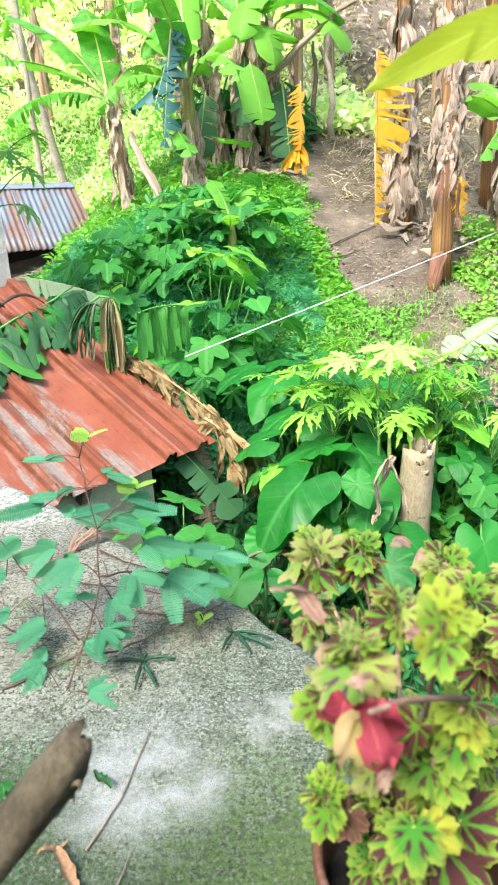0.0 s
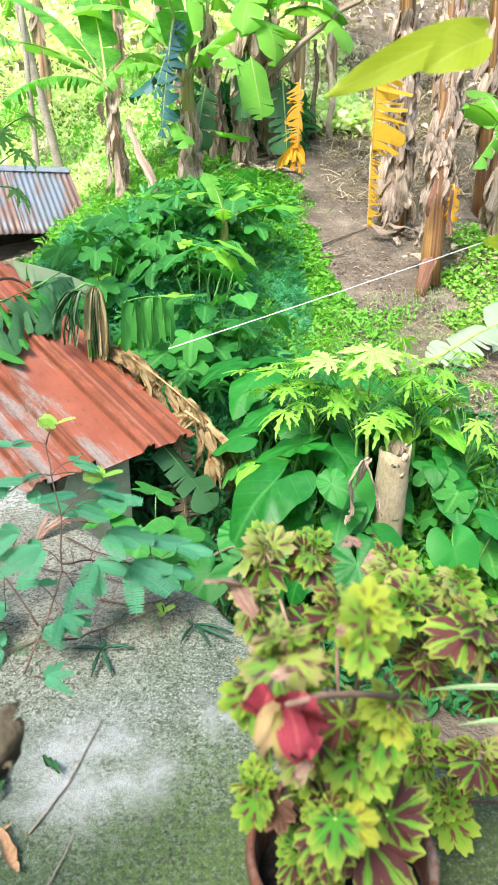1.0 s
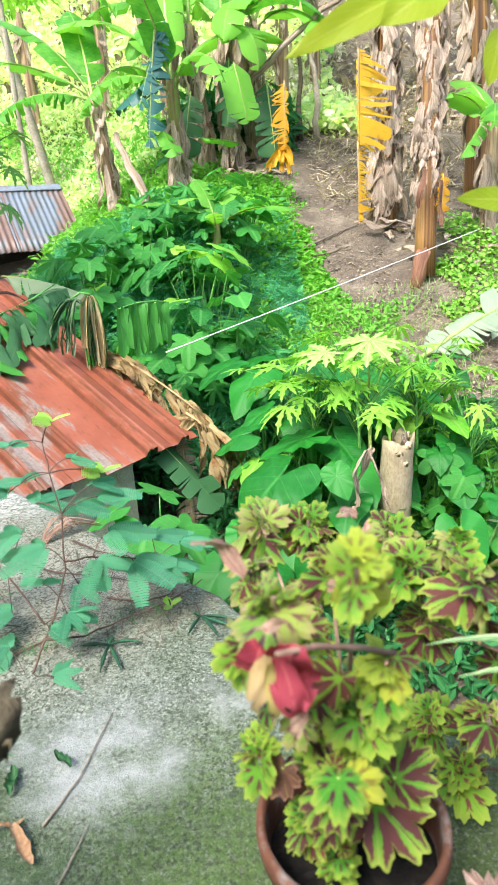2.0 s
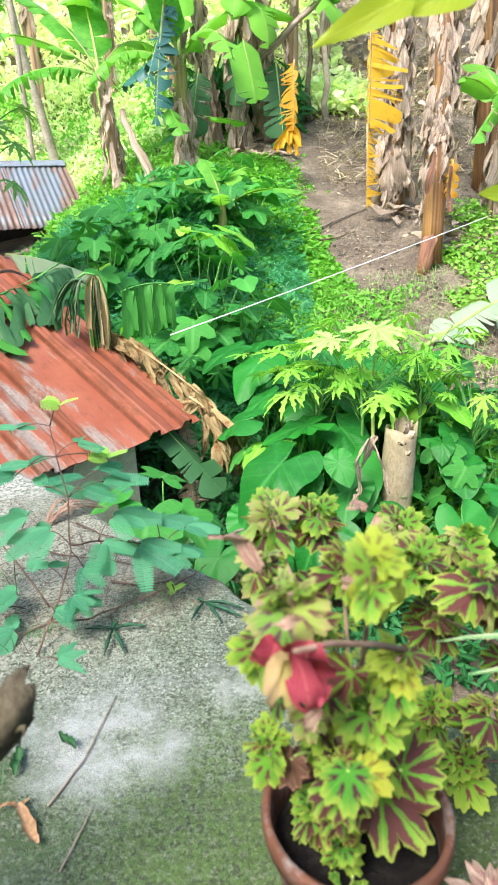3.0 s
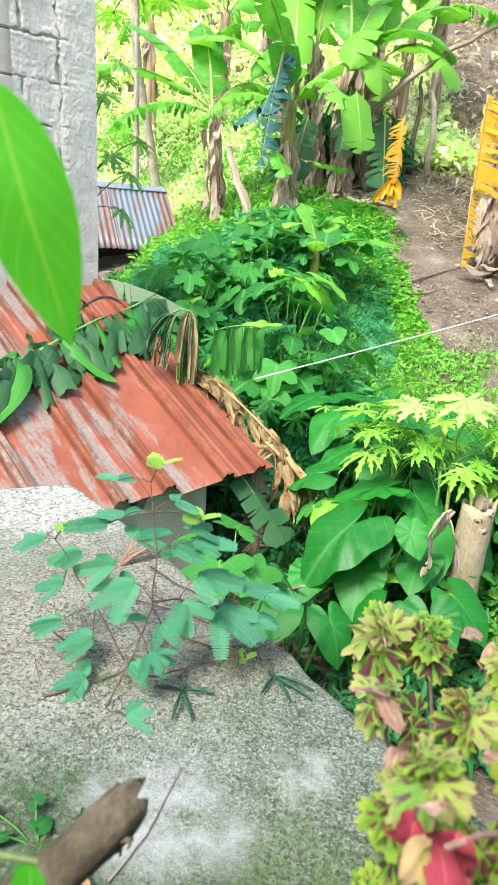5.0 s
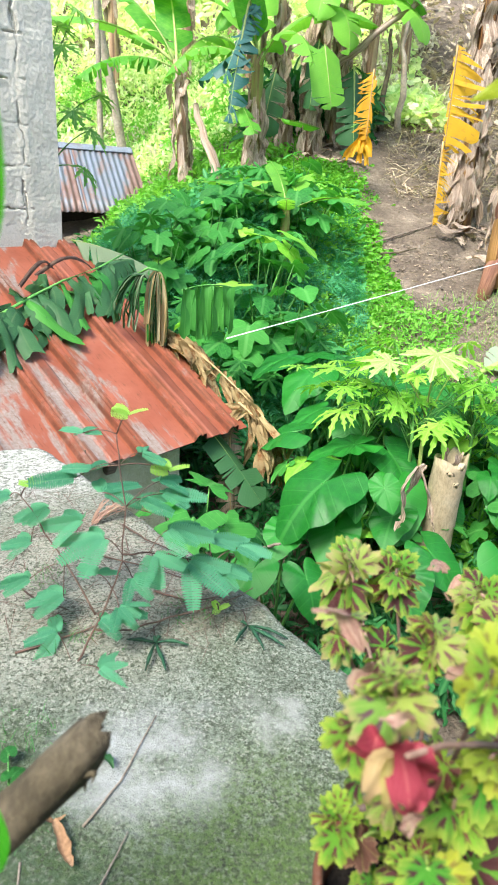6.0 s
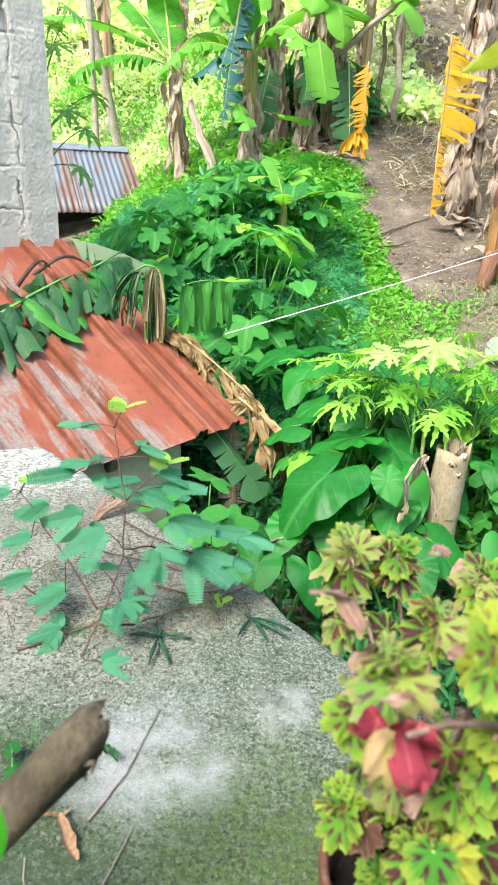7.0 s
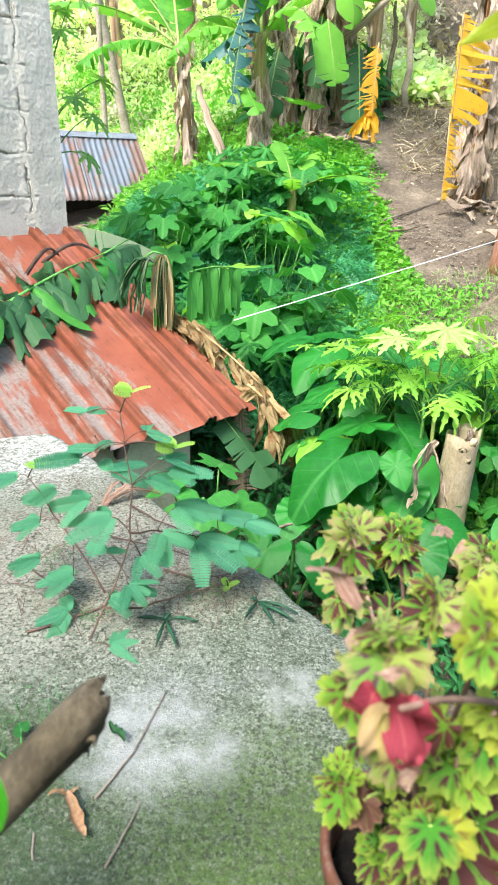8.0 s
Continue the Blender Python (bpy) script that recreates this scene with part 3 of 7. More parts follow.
def coleus_material(name, mode):
    """Fan-shaped leaves: green rays along the veins, maroon between them, a paler toothed margin."""
    k = Tree(name)
    vec, f, a = k.uv("Rim")
    ray = k.math("MULTIPLY", k.math("ABSOLUTE", k.math("SUBTRACT", k.math("FRACT", k.math("ADD", k.math("MULTIPLY", a, 8.0), 0.5)), 0.5)), 2.0)
    mottle = k.math("MULTIPLY", k.math("SUBTRACT", k.noise(3.5, 4.0, 0.6), 0.5), 1.1)
    vein = k.ramp(ray, [(0.0, 1.0), (0.07, 0.0)])
    tint = k.random()
    if mode == "yellow":
        green = k.mix(tint, (0.22, 0.34, 0.018), (0.39, 0.42, 0.034))
    else:
        green = k.mix(tint, (0.05, 0.235, 0.014), (0.20, 0.385, 0.028))
    green = k.mix(k.ramp(k.math("ADD", f, k.math("MULTIPLY", mottle, 0.5)), [(0.6, 0.0), (1.0, 0.6)]), green, (0.37, 0.40, 0.06))
    dark = k.mix(tint, (0.055, 0.016, 0.020), (0.15, 0.045, 0.035))
    if mode == "maroon":
        zone = k.math("MULTIPLY", k.ramp(k.math("ADD", ray, mottle), [(0.24, 0.0), (0.36, 1.0)]), k.ramp(k.math("ADD", f, k.math("MULTIPLY", mottle, 0.35)), [(0.12, 0.0), (0.26, 1.0), (0.90, 1.0), (0.98, 0.2)]))
    else:
        zone = k.math("MULTIPLY", k.ramp(k.math("ADD", ray, mottle), [(0.52, 0.0), (0.68, 1.0)]), k.ramp(k.math("ADD", f, k.math("MULTIPLY", mottle, 0.5)), [(0.30, 0.0), (0.44, 1.0), (0.70, 1.0), (0.84, 0.0)]))
        if mode == "faded":
            green = k.mix(k.ramp(k.math("ADD", f, k.math("MULTIPLY", mottle, 0.6)), [(0.66, 0.0), (1.0, 0.8)]), k.mix(tint, (0.13, 0.29, 0.04), (0.31, 0.39, 0.08)), (0.38, 0.29, 0.14))
            dark = k.mix(tint, (0.09, 0.045, 0.06), (0.19, 0.09, 0.08))
        if mode == "brown":
            green = (0.30, 0.17, 0.11)
            dark = k.mix(k.noise(6.0), (0.085, 0.035, 0.025), (0.16, 0.075, 0.05))
            zone = k.ramp(k.math("ADD", f, k.math("MULTIPLY", mottle, 0.3)), [(0.86, 1.0), (1.0, 0.0)])
        if mode == "yellow":
            zone = k.math("MULTIPLY", zone, 0.6)
    c = k.mix(zone, green, dark)
    c = k.mix(k.math("MULTIPLY", vein, 0.45), c, (0.36, 0.42, 0.12))
    k.bump(k.math("ADD", k.math("MULTIPLY", vein, -0.8), k.noise(40.0)), 0.5, 0.004)
    return k.finish(c, 0.5, spec=0.35, lucent=0.3)


M_COLEUS = [coleus_material("coleus_lime", "green"), coleus_material("coleus_maroon", "maroon"), coleus_material("coleus_yellow", "yellow"), coleus_material("coleus_faded", "faded"), coleus_material("coleus_brown", "brown")]
M_ZINC_CAP = rough_material("zinc_cap", [(0.10, 0.12, 0.15), (0.15, 0.18, 0.22), (0.13, 0.10, 0.09)], 5.0, 50.0, 0.5, 0.2, 0.003)
M_ROOF, M_ZINC, M_CLAY = roof_paint(), zinc(), clay()
M_CORD = rough_material("white_cord", [(0.6, 0.6, 0.58), (0.75, 0.75, 0.72), (0.8, 0.8, 0.78)], 20.0, 90.0, 0.6, 0.2, 0.001)
M_DRYTWIG = rough_material("dry_twig", [(0.14, 0.11, 0.08), (0.24, 0.20, 0.16), (0.34, 0.29, 0.24)], 14.0, 90.0, 0.9, 0.5, 0.002)
M_BROWNLEAF = rough_material("brown_curled_leaf", [(0.13, 0.08, 0.045), (0.27, 0.16, 0.085), (0.42, 0.30, 0.19)], 30.0, 120.0, 0.8, 0.6, 0.002)


# ---------------------------------------------------------------- ground
def smooth_step(a, b, v):
    v = min(1.0, max(0.0, (v - a) / (b - a)))
    return v * v * (3 - 2 * v)


def ground_z(x, y):
    """A hillside that climbs away from the house, lower towards the shed."""
    up = 0.21 + (min(y, 45.0) - 5.34) * 0.40
    if y < 4:
        up = max(up, -0.95)
    up -= smooth_step(-0.3, -3.2, x) * max(0.0, min(y, 10.5) - 3) * 0.22
    up += max(0.0, min(y, 45.0) - 11.0) * 0.22
    return up + 0.03 * math.sin(2.1 * x + 0.7 * y) * math.sin(1.7 * y - x)


def spaced(low, a, b, high, step):
    out, v, s = [], a, step
    while v > low:
        s *= 1.25
        v -= s
        out.insert(0, v)
    v = a
    while v < b:
        out.append(v)
        v += step
    s = step
    while v < high:
        out.append(v)
        s *= 1.25
        v += s
    return out + [high]


def build_ground():
    xs, ys = spaced(-400, -5, 5, 400, 0.1), spaced(-400, 1.5, 12, 400, 0.1)
    verts, faces = [], []
    for y in ys:
        for x in xs:
            bump = 0.025 * noise.noise((x * 3, y * 3, 0)) + 0.05 * noise.noise((x, y, 3))
            verts.append((x, y, ground_z(x, y) + bump))
    w = len(xs)
    for j in range(len(ys) - 1):
        for i in range(w - 1):
            faces.append((j * w + i, j * w + i + 1, (j + 1) * w + i + 1, (j + 1) * w + i))
    ob = put("ground", data("ground", verts, faces, M_GROUND))
    tagged(ob, "bare brown hillside earth climbing behind the house", "ground", kind="structure")


build_ground()


# ---------------------------------------------------------------- concrete slab
def build_slab():
    """A thick cast slab with a broken, rounded edge."""
    rng = np.random.default_rng(4)
    edge = [(-2.2, 2.0), (-1.25, 1.98), (-1.05, 2.09), (-0.95, 2.13), (-0.86, 2.09), (-0.76, 1.99), (-0.45, 1.67), (-0.15, 1.37), (-0.08, 1.30), (0.05, 1.15), (0.4, 0.80), (1.1, 0.06), (1.6, -0.5), (1.6, -3.0), (-2.2, -3.0)]
    pts = []
    for (x0, y0), (x1, y1) in zip(edge, edge[1:] + edge[:1]):
        n = max(1, int(math.hypot(x1 - x0, y1 - y0) / 0.035)) if y0 > -0.6 and y1 > -0.6 else 3
        for i in range(n):
            f = i / n
            pts.append(Vector((x0 + (x1 - x0) * f, y0 + (y1 - y0) * f, 0)))
    bm = bmesh.new()
    rings = []
    mid = Vector((-0.3, -0.2, 0))
    n = len(pts)
    for depth, inset in ((0.0, 0.035), (-0.006, 0.014), (-0.02, 0.003), (-0.05, 0.0), (-0.16, 0.02), (-1.2, 0.03)):
        ring = []
        for i, p in enumerate(pts):
            t = (pts[(i + 1) % n] - pts[i - 1]).normalized()
            inn = Vector((-t.y, t.x, 0))
            if inn.dot(mid - p) < 0:
                inn = -inn
            rough = 0.018 * noise.noise((p.x * 9, p.y * 9, depth * 8)) + 0.03 * noise.noise((p.x * 2.3, p.y * 2.3, 0))
            ring.append(bm.verts.new(p + inn * (inset + rough) + Vector((0, 0, depth))))
        rings.append(ring)
    for a, b in zip(rings, rings[1:]):
        for i in range(n):
            bm.faces.new((a[i], a[(i + 1) % n], b[(i + 1) % n], b[i]))
    last = rings[0]
    for f in (0.93, 0.82, 0.68, 0.52, 0.36, 0.2, 0.06):
        ring = []
        for v in rings[0]:
            q = mid.lerp(Vector((v.co.x, v.co.y, 0)), f)
            ring.append(bm.verts.new((q.x, q.y, 0.006 * noise.noise((q.x * 3, q.y * 3, 1)))))
        for i in range(n):
            bm.faces.new((last[i], last[(i + 1) % n], ring[(i + 1) % n], ring[i]))
        last = ring
    bm.faces.new(last)
    bmesh.ops.recalc_face_normals(bm, faces=bm.faces)
    me = bpy.data.meshes.new("slab")
    bm.to_mesh(me)
    bm.free()
    for p in me.polygons:
        p.use_smooth = p.normal.z < 0.97
    me.materials.append(M_SLAB)
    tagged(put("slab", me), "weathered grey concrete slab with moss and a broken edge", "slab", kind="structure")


build_slab()

# ---------------------------------------------------------------- house wall beside the red roof
EAVE = Vector((-0.243, 2.925, -0.157))
ALONG = Vector((-0.634, -0.773, 0))          # left along the eave
UP_PLAN = Vector((-0.773, 0.634, 0))
PITCH = radians(26.5)
SLOPE = (UP_PLAN * math.cos(PITCH) + Vector((0, 0, math.sin(PITCH)))).normalized()
NORMAL = ALONG.cross(SLOPE).normalized()
if NORMAL.z < 0:
    NORMAL = -NORMAL
ROOF_M = Matrix.Translation(EAVE) @ Matrix((ALONG, SLOPE, NORMAL)).transposed().to_4x4()
ROOF_LEN = 1.62


def box_mesh(name, size, material, bevel=0.004, jitter=0.0, seed=0, cuts=0):
    bm = bmesh.new()
    bmesh.ops.create_cube(bm, size=1.0)
    bmesh.ops.scale(bm, vec=size, verts=bm.verts)
    if bevel:
        bmesh.ops.bevel(bm, geom=bm.edges[:], offset=bevel, segments=2, affect="EDGES")
    if jitter:
        for v in bm.verts:
            v.co += Vector(noise.noise_vector(v.co * 9 + Vector((seed, 0, 0)))) * jitter
    me = bpy.data.meshes.new(name)
    bm.to_mesh(me)
    bm.free()
    me.materials.append(material)
    return me


def on_roof(along, up, off=0.0):
    return ROOF_M @ Vector((along, up, off))


def build_house_wall():
    """Block wall with a cast corner post; its foot is coated where the roof meets it."""
    corner = on_roof(0.092, 1.58)
    base = Matrix.Translation((corner.x, corner.y, 0)) @ Matrix((ALONG, UP_PLAN, Vector((0, 0, 1)))).transposed().to_4x4()
    wall = new("wall_house")
    wall.matrix_basis = base
    tagged(wall, "grey concrete block wall with a rough cast corner post", "wall", kind="structure")
    z0 = corner.z - 0.1
    put("corner_post", box_mesh("corner_post", (0.21, 0.22, 2.1), M_RENDER_COAT, 0.012, 0.008), wall, Matrix.Translation((0.105, 0.11, z0 + 1.05)), "rough cast concrete post")
    put("coated_foot", box_mesh("coated_foot", (2.6, 0.21, 0.30), M_RENDER_COAT, 0.01, 0.006), wall, Matrix.Translation((0.17 + 1.3, 0.112, z0 + 0.15)))
    put("mortar_core", box_mesh("mortar_core", (2.6, 0.10, 1.8), M_BLOCK, 0.0), wall, Matrix.Translation((0.17 + 1.3, 0.15, z0 + 0.29 + 0.9)))
    h, w = 0.203, 0.40
    set_back = 0.03
    blocks = [box_mesh("block", (w - 0.007, 0.19, h - 0.007), M_BLOCK, 0.008, 0.009, i) for i in range(4)]
    ends = box_mesh("block", (w / 2 - 0.007, 0.19, h - 0.007), M_BLOCK, 0.008, 0.006, 9)
    for row in range(9):
        x = 0.216
        if row % 2:
            put("block", ends, wall, Matrix.Translation((x + w / 4, 0.105 + set_back, z0 + 0.30 + h * (row + 0.5))))
            x += w / 2
        while x < 2.6:
            put("block", blocks[(row * 3 + int(x * 7)) % 4], wall, Matrix.Translation((x + w / 2, 0.105 + set_back, z0 + 0.30 + h * (row + 0.5))))
            x += w
    # smeared mortar over the blocks, open along the crooked joints and beside the post
    verts, faces = [], []
    nx, nz = 160, 400
    for j in range(nz + 1):
        for i in range(nx + 1):
            px, pz = 0.004 + 0.46 * i / nx, z0 + 0.02 + 1.5 * j / nz
            wander = 0.02 * noise.noise((px * 6, pz * 6, 3)) + 0.009 * noise.noise((px * 25, pz * 25, 5)) + 0.005 * noise.noise((px * 60, pz * 60, 6))
            row = (pz - z0 - 0.30 + wander) / h
            gap = abs(row - round(row)) * h if px > 0.17 and row > -0.3 else 1.0
            shift = 0.0 if int(math.floor(row)) % 2 == 0 else 0.5
            col = (px - 0.216 + wander * 0.8) / w + shift
            if px > 0.216 and row > 0:
                gap = min(gap, abs(col - round(col)) * w)
            if row > -0.4:
                gap = min(gap, abs(px - 0.21 + 1.6 * wander))
            wide = 0.0038 + 0.010 * noise.noise((px * 11, pz * 11, 9))
            lump = 0.5 * noise.noise((px * 9, pz * 9, 1)) + 0.35 * noise.noise((px * 22, pz * 14, 4)) + 0.25 * noise.noise((px * 60, pz * 60, 7))
            deep = 0.020 * max(0.0, min(1.0, (wide - gap) / 0.0022))
            ridge = 0.002 * math.exp(-((gap - 0.02) / 0.012) ** 2)
            verts.append((px, (-0.006 + 0.013 * smooth_step(0.16, 0.26, px)) - 0.0065 * lump - 0.0008 * noise.noise((px * 8, pz * 60, 2)) - ridge + deep, pz))
    for j in range(nz):
        for i in range(nx):
            a = j * (nx + 1) + i
            faces.append((a, a + 1, a + nx + 2, a + nx + 1))
    put("mortar_smear", data("mortar_smear", verts, faces, M_RENDER_COAT), wall, None, "rough smeared mortar")
    # walls below the eave and the verge, topped by the roof's own slope
    low = new("wall_lower")
    tagged(low, "damp greenish cement wall under the low red roof", "wall", kind="structure")
    for name, a0, a1, u0, u1 in (("front_wall", 0.34, 3.2, 0.10, 0.22), ("side_wall", 0.34, 0.46, 0.222, ROOF_LEN)):
        v = []
        for a, u in ((a0, u0), (a1, u0), (a1, u1), (a0, u1)):
            top = on_roof(a, u, -0.02)
            v += [(top.x, top.y, -1.1), tuple(top)]
        put(name, data(name, v, [(0, 2, 3, 1), (2, 4, 5, 3), (4, 6, 7, 5), (6, 0, 1, 7), (1, 3, 5, 7), (0, 6, 4, 2)], M_LOWWALL, smooth=False), low)
    # the house's body behind the block wall
    v = [tuple(base @ Vector(p)) for p in ((0.0, 0.23, -1.2), (2.9, 0.23, -1.2), (2.9, 2.2, -1.2), (0.0, 2.2, -1.2), (0.0, 0.23, 2.5), (2.9, 0.23, 2.5), (2.9, 2.2, 2.5), (0.0, 2.2, 2.5))]
    body = put("wall_side", data("wall_side", v, [(0, 1, 5, 4), (1, 2, 6, 5), (2, 3, 7, 6), (3, 0, 4, 7), (4, 5, 6, 7), (3, 2, 1, 0)], M_RENDER_COAT, smooth=False))
    tagged(body, "plain cement house wall behind the block wall", "wall", kind="structure")


build_house_wall()


def rib_sheet(x0, x1, length, ribs, material, seed):
    """A pressed roofing sheet between x0 and x1, with trapezoid ribs along +y."""
    rng = np.random.default_rng(seed)
    prof = [(x0, 0.0)]
    for r in ribs:
        prof += [(r - 0.036, 0.0), (r - 0.024, 0.036), (r - 0.008, 0.038), (r, 0.024), (r + 0.008, 0.038), (r + 0.024, 0.036), (r + 0.036, 0.0)]
    for a, b in zip(ribs, ribs[1:]):
        m = (a + b) / 2
        prof += [(m - 0.03, 0.0), (m - 0.02, 0.005), (m + 0.02, 0.005), (m + 0.03, 0.0)]
    prof = sorted(prof + [(x1, 0.0)])
    n = 14
    verts, faces = [], []
    for low in (0.0, -0.004):
        for i in range(n + 1):
            y = length * i / n
            for x, z in prof:
                wave = 0.008 * noise.noise((x * 2, y * 2.5, seed)) + (0.005 * max(0, 1 - y / 0.12) * noise.noise((x * 6, seed, 1)))
                verts.append((x, y + (0.012 * noise.noise((x * 5, 2, seed)) if i == 0 else 0), z + low + wave))
    w, half = len(prof), len(prof) * (n + 1)
    for i in range(n):
        for j in range(w - 1):
            a = i * w + j
            faces.append((a, a + 1, a + w + 1, a + w))
            faces.append((half + a, half + a + w, half + a + w + 1, half + a + 1))
    for j in range(w - 1):
        faces.append((j, half + j, half + j + 1, j + 1))
    for i in range(n):
        faces.append((i * w, (i + 1) * w, half + (i + 1) * w, half + i * w))
        a = i * w + w - 1
        faces.append((a, half + a, half + a + w, a + w))
    return data("roof_sheet", verts, faces, material, smooth=False)


def build_red_roof():
    roof = new("red_roof")
    roof.matrix_basis = ROOF_M
    tagged(roof, "low lean-to roof of worn red ribbed metal sheets", "roof")
    x, i = 0.0, 0
    starts = (0.0, 0.55, 1.1, 1.65, 2.2)
    for i, x in enumerate(starts):
        ribs = [x + 0.06, x + 0.30] if i else [0.10, 0.30]
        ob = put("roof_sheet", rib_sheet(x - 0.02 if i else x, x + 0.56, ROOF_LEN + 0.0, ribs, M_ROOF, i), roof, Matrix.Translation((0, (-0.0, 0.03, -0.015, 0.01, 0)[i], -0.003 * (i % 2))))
    screw = tube_mesh("roof_screw", [(0, 0, 0), (0, 0, 0.004), (0, 0, 0.005), (0, 0, 0.011)], [0.011, 0.011, 0.006, 0.005], M_TIMBER, 8)
    for i, x in enumerate(starts[:4]):
        for r in ((x + 0.06, x + 0.30) if i else (0.10, 0.30)):
            for y in (0.09, 0.62, 1.15):
                put("roof_screw", screw, roof, Matrix.Translation((r, y + 0.01 * (i % 3), 0.022 - 0.003 * (i % 2))))
    for a in (0.03, 0.7, 1.4):
        put("rafter", box_mesh("rafter", (0.05, ROOF_LEN - 0.04, 0.08), M_TIMBER, 0.004), roof, Matrix.Translation((a + 0.03, ROOF_LEN / 2 + 0.02, -0.055)))


build_red_roof()


# ---------------------------------------------------------------- shed
def corrugated(width, length, pitch, height, material, seed=0):
    n, rows = int(width / pitch * 8), 5
    verts, faces = [], []
    for low in (0.0, -0.003):
        for i in range(rows + 1):
            for j in range(n + 1):
                x = width * j / n
                y = length * i / rows + (0.015 * noise.noise((x * 4, seed, 0)) if i == 0 else 0)
                verts.append((x, y, height * math.cos(2 * math.pi * x / pitch) + low + 0.01 * noise.noise((x, y * 2, seed))))
    w, half = n + 1, (n + 1) * (rows + 1)
    for i in range(rows):
        for j in range(n):
            a = i * w + j
            faces.append((a, a + 1, a + w + 1, a + w))
            faces.append((half + a, half + a + w, half + a + w + 1, half + a + 1))
    for j in range(n):
        faces.append((j, half + j, half + j + 1, j + 1))
    return data("roof_sheet", verts, faces, material)


def build_shed():
    corner = Vector((-1.92, 8.6, 0.56))
    left, back = Vector((-0.89, -0.45, 0)).normalized(), Vector((-0.45, 0.89, 0)).normalized()
    length, rise = 1.15, 0.80
    slope = (back * length + Vector((0, 0, rise))).normalized()
    run = math.hypot(length, rise)
    nrm = left.cross(slope)
    if nrm.z < 0:
        nrm = -nrm
    shed = thing("shed", (corner.x, corner.y, ground_z(corner.x, corner.y)), "small shed with a rusty corrugated zinc roof", "shed")
    inv = shed.matrix_basis.inverted()
    m = inv @ Matrix.Translation(corner) @ Matrix((left, slope, nrm)).transposed().to_4x4()
    for i in range(3):
        put("roof_sheet", corrugated(0.86, run, 0.076, 0.009, M_ZINC, i), shed, m @ Matrix.Translation((0.8 * i, 0.0, 0.003 * i)))
    put("ridge_cap", box_mesh("ridge_cap", (2.4, 0.13, 0.012), M_ZINC_CAP, 0.003), shed, m @ Matrix.Translation((1.2, run - 0.05, 0.02)))
    put("verge_board", box_mesh("verge_board", (0.03, run, 0.05), M_TIMBER, 0.004), shed, m @ Matrix.Translation((0.02, run / 2, -0.04)))
    top = Matrix((left, back, Vector((0, 0, 1)))).transposed().to_4x4()
    base = inv @ Matrix.Translation(corner) @ top
    # shade of the shed's opening is painted into these boards
    put("back_wall", box_mesh("back_wall", (2.3, 0.05, 1.9), M_SHADE_BOARDS), shed, base @ Matrix.Translation((1.2, length - 0.05, -0.35)))
    put("side_wall", box_mesh("side_wall", (0.05, length - 0.25, 1.3), M_SHADE_BOARDS), shed, base @ Matrix.Translation((0.1, length / 2 + 0.08, -0.68)))
    put("front_board", box_mesh("front_board", (2.2, 0.04, 0.5), M_SHADE_BOARDS), shed, base @ Matrix.Translation((1.2, 0.12, -0.85)))
    for a in (0.08, 1.2, 2.3):
        put("post", box_mesh("post", (0.08, 0.08, 1.5), M_TIMBER, 0.006), shed, base @ Matrix.Translation((a, 0.1, -0.8)))
    # the other slope, falling away behind the ridge
    other = (back * length - Vector((0, 0, rise))).normalized()
    nb = left.cross(other)
    if nb.z < 0:
        nb = -nb
    ridge = corner + back * length + Vector((0, 0, rise))
    mo = inv @ Matrix.Translation(ridge) @ Matrix((left, other, nb)).transposed().to_4x4()
    put("rear_sheet", corrugated(2.4, run, 0.076, 0.009, M_ZINC, 7), shed, mo)


build_shed()

# ---------------------------------------------------------------- cord from the roof to the slope
cord = thing("cord", (-0.38, 3.13, 0.22), "thin white cord strung across the garden", "cord")
put("line", tube_mesh("line", [p - Vector((-0.38, 3.13, 0.22)) for p in curve_points((-0.38, 3.13, 0.22), (3.6, 7.42, 0.87), 0.015, 24)], 0.0032, M_CORD, 6), cord)


# ---------------------------------------------------------------- bananas
def stem_tube(name, height, r0, r1, material, lean=(0, 0), seed=0, wobble=0.12):
    n = 12
    pts = [Vector((lean[0] * (i / n) ** 1.3, lean[1] * (i / n) ** 1.3, height * i / n - 0.08 * (i == 0))) for i in range(n + 1)]
    rad = [r0 * (1 - i / n) ** 0.8 + r1 * (1 - (1 - i / n) ** 0.8) for i in range(n + 1)]
    return tube_mesh(name, pts, rad, material, 14, wobble, seed)


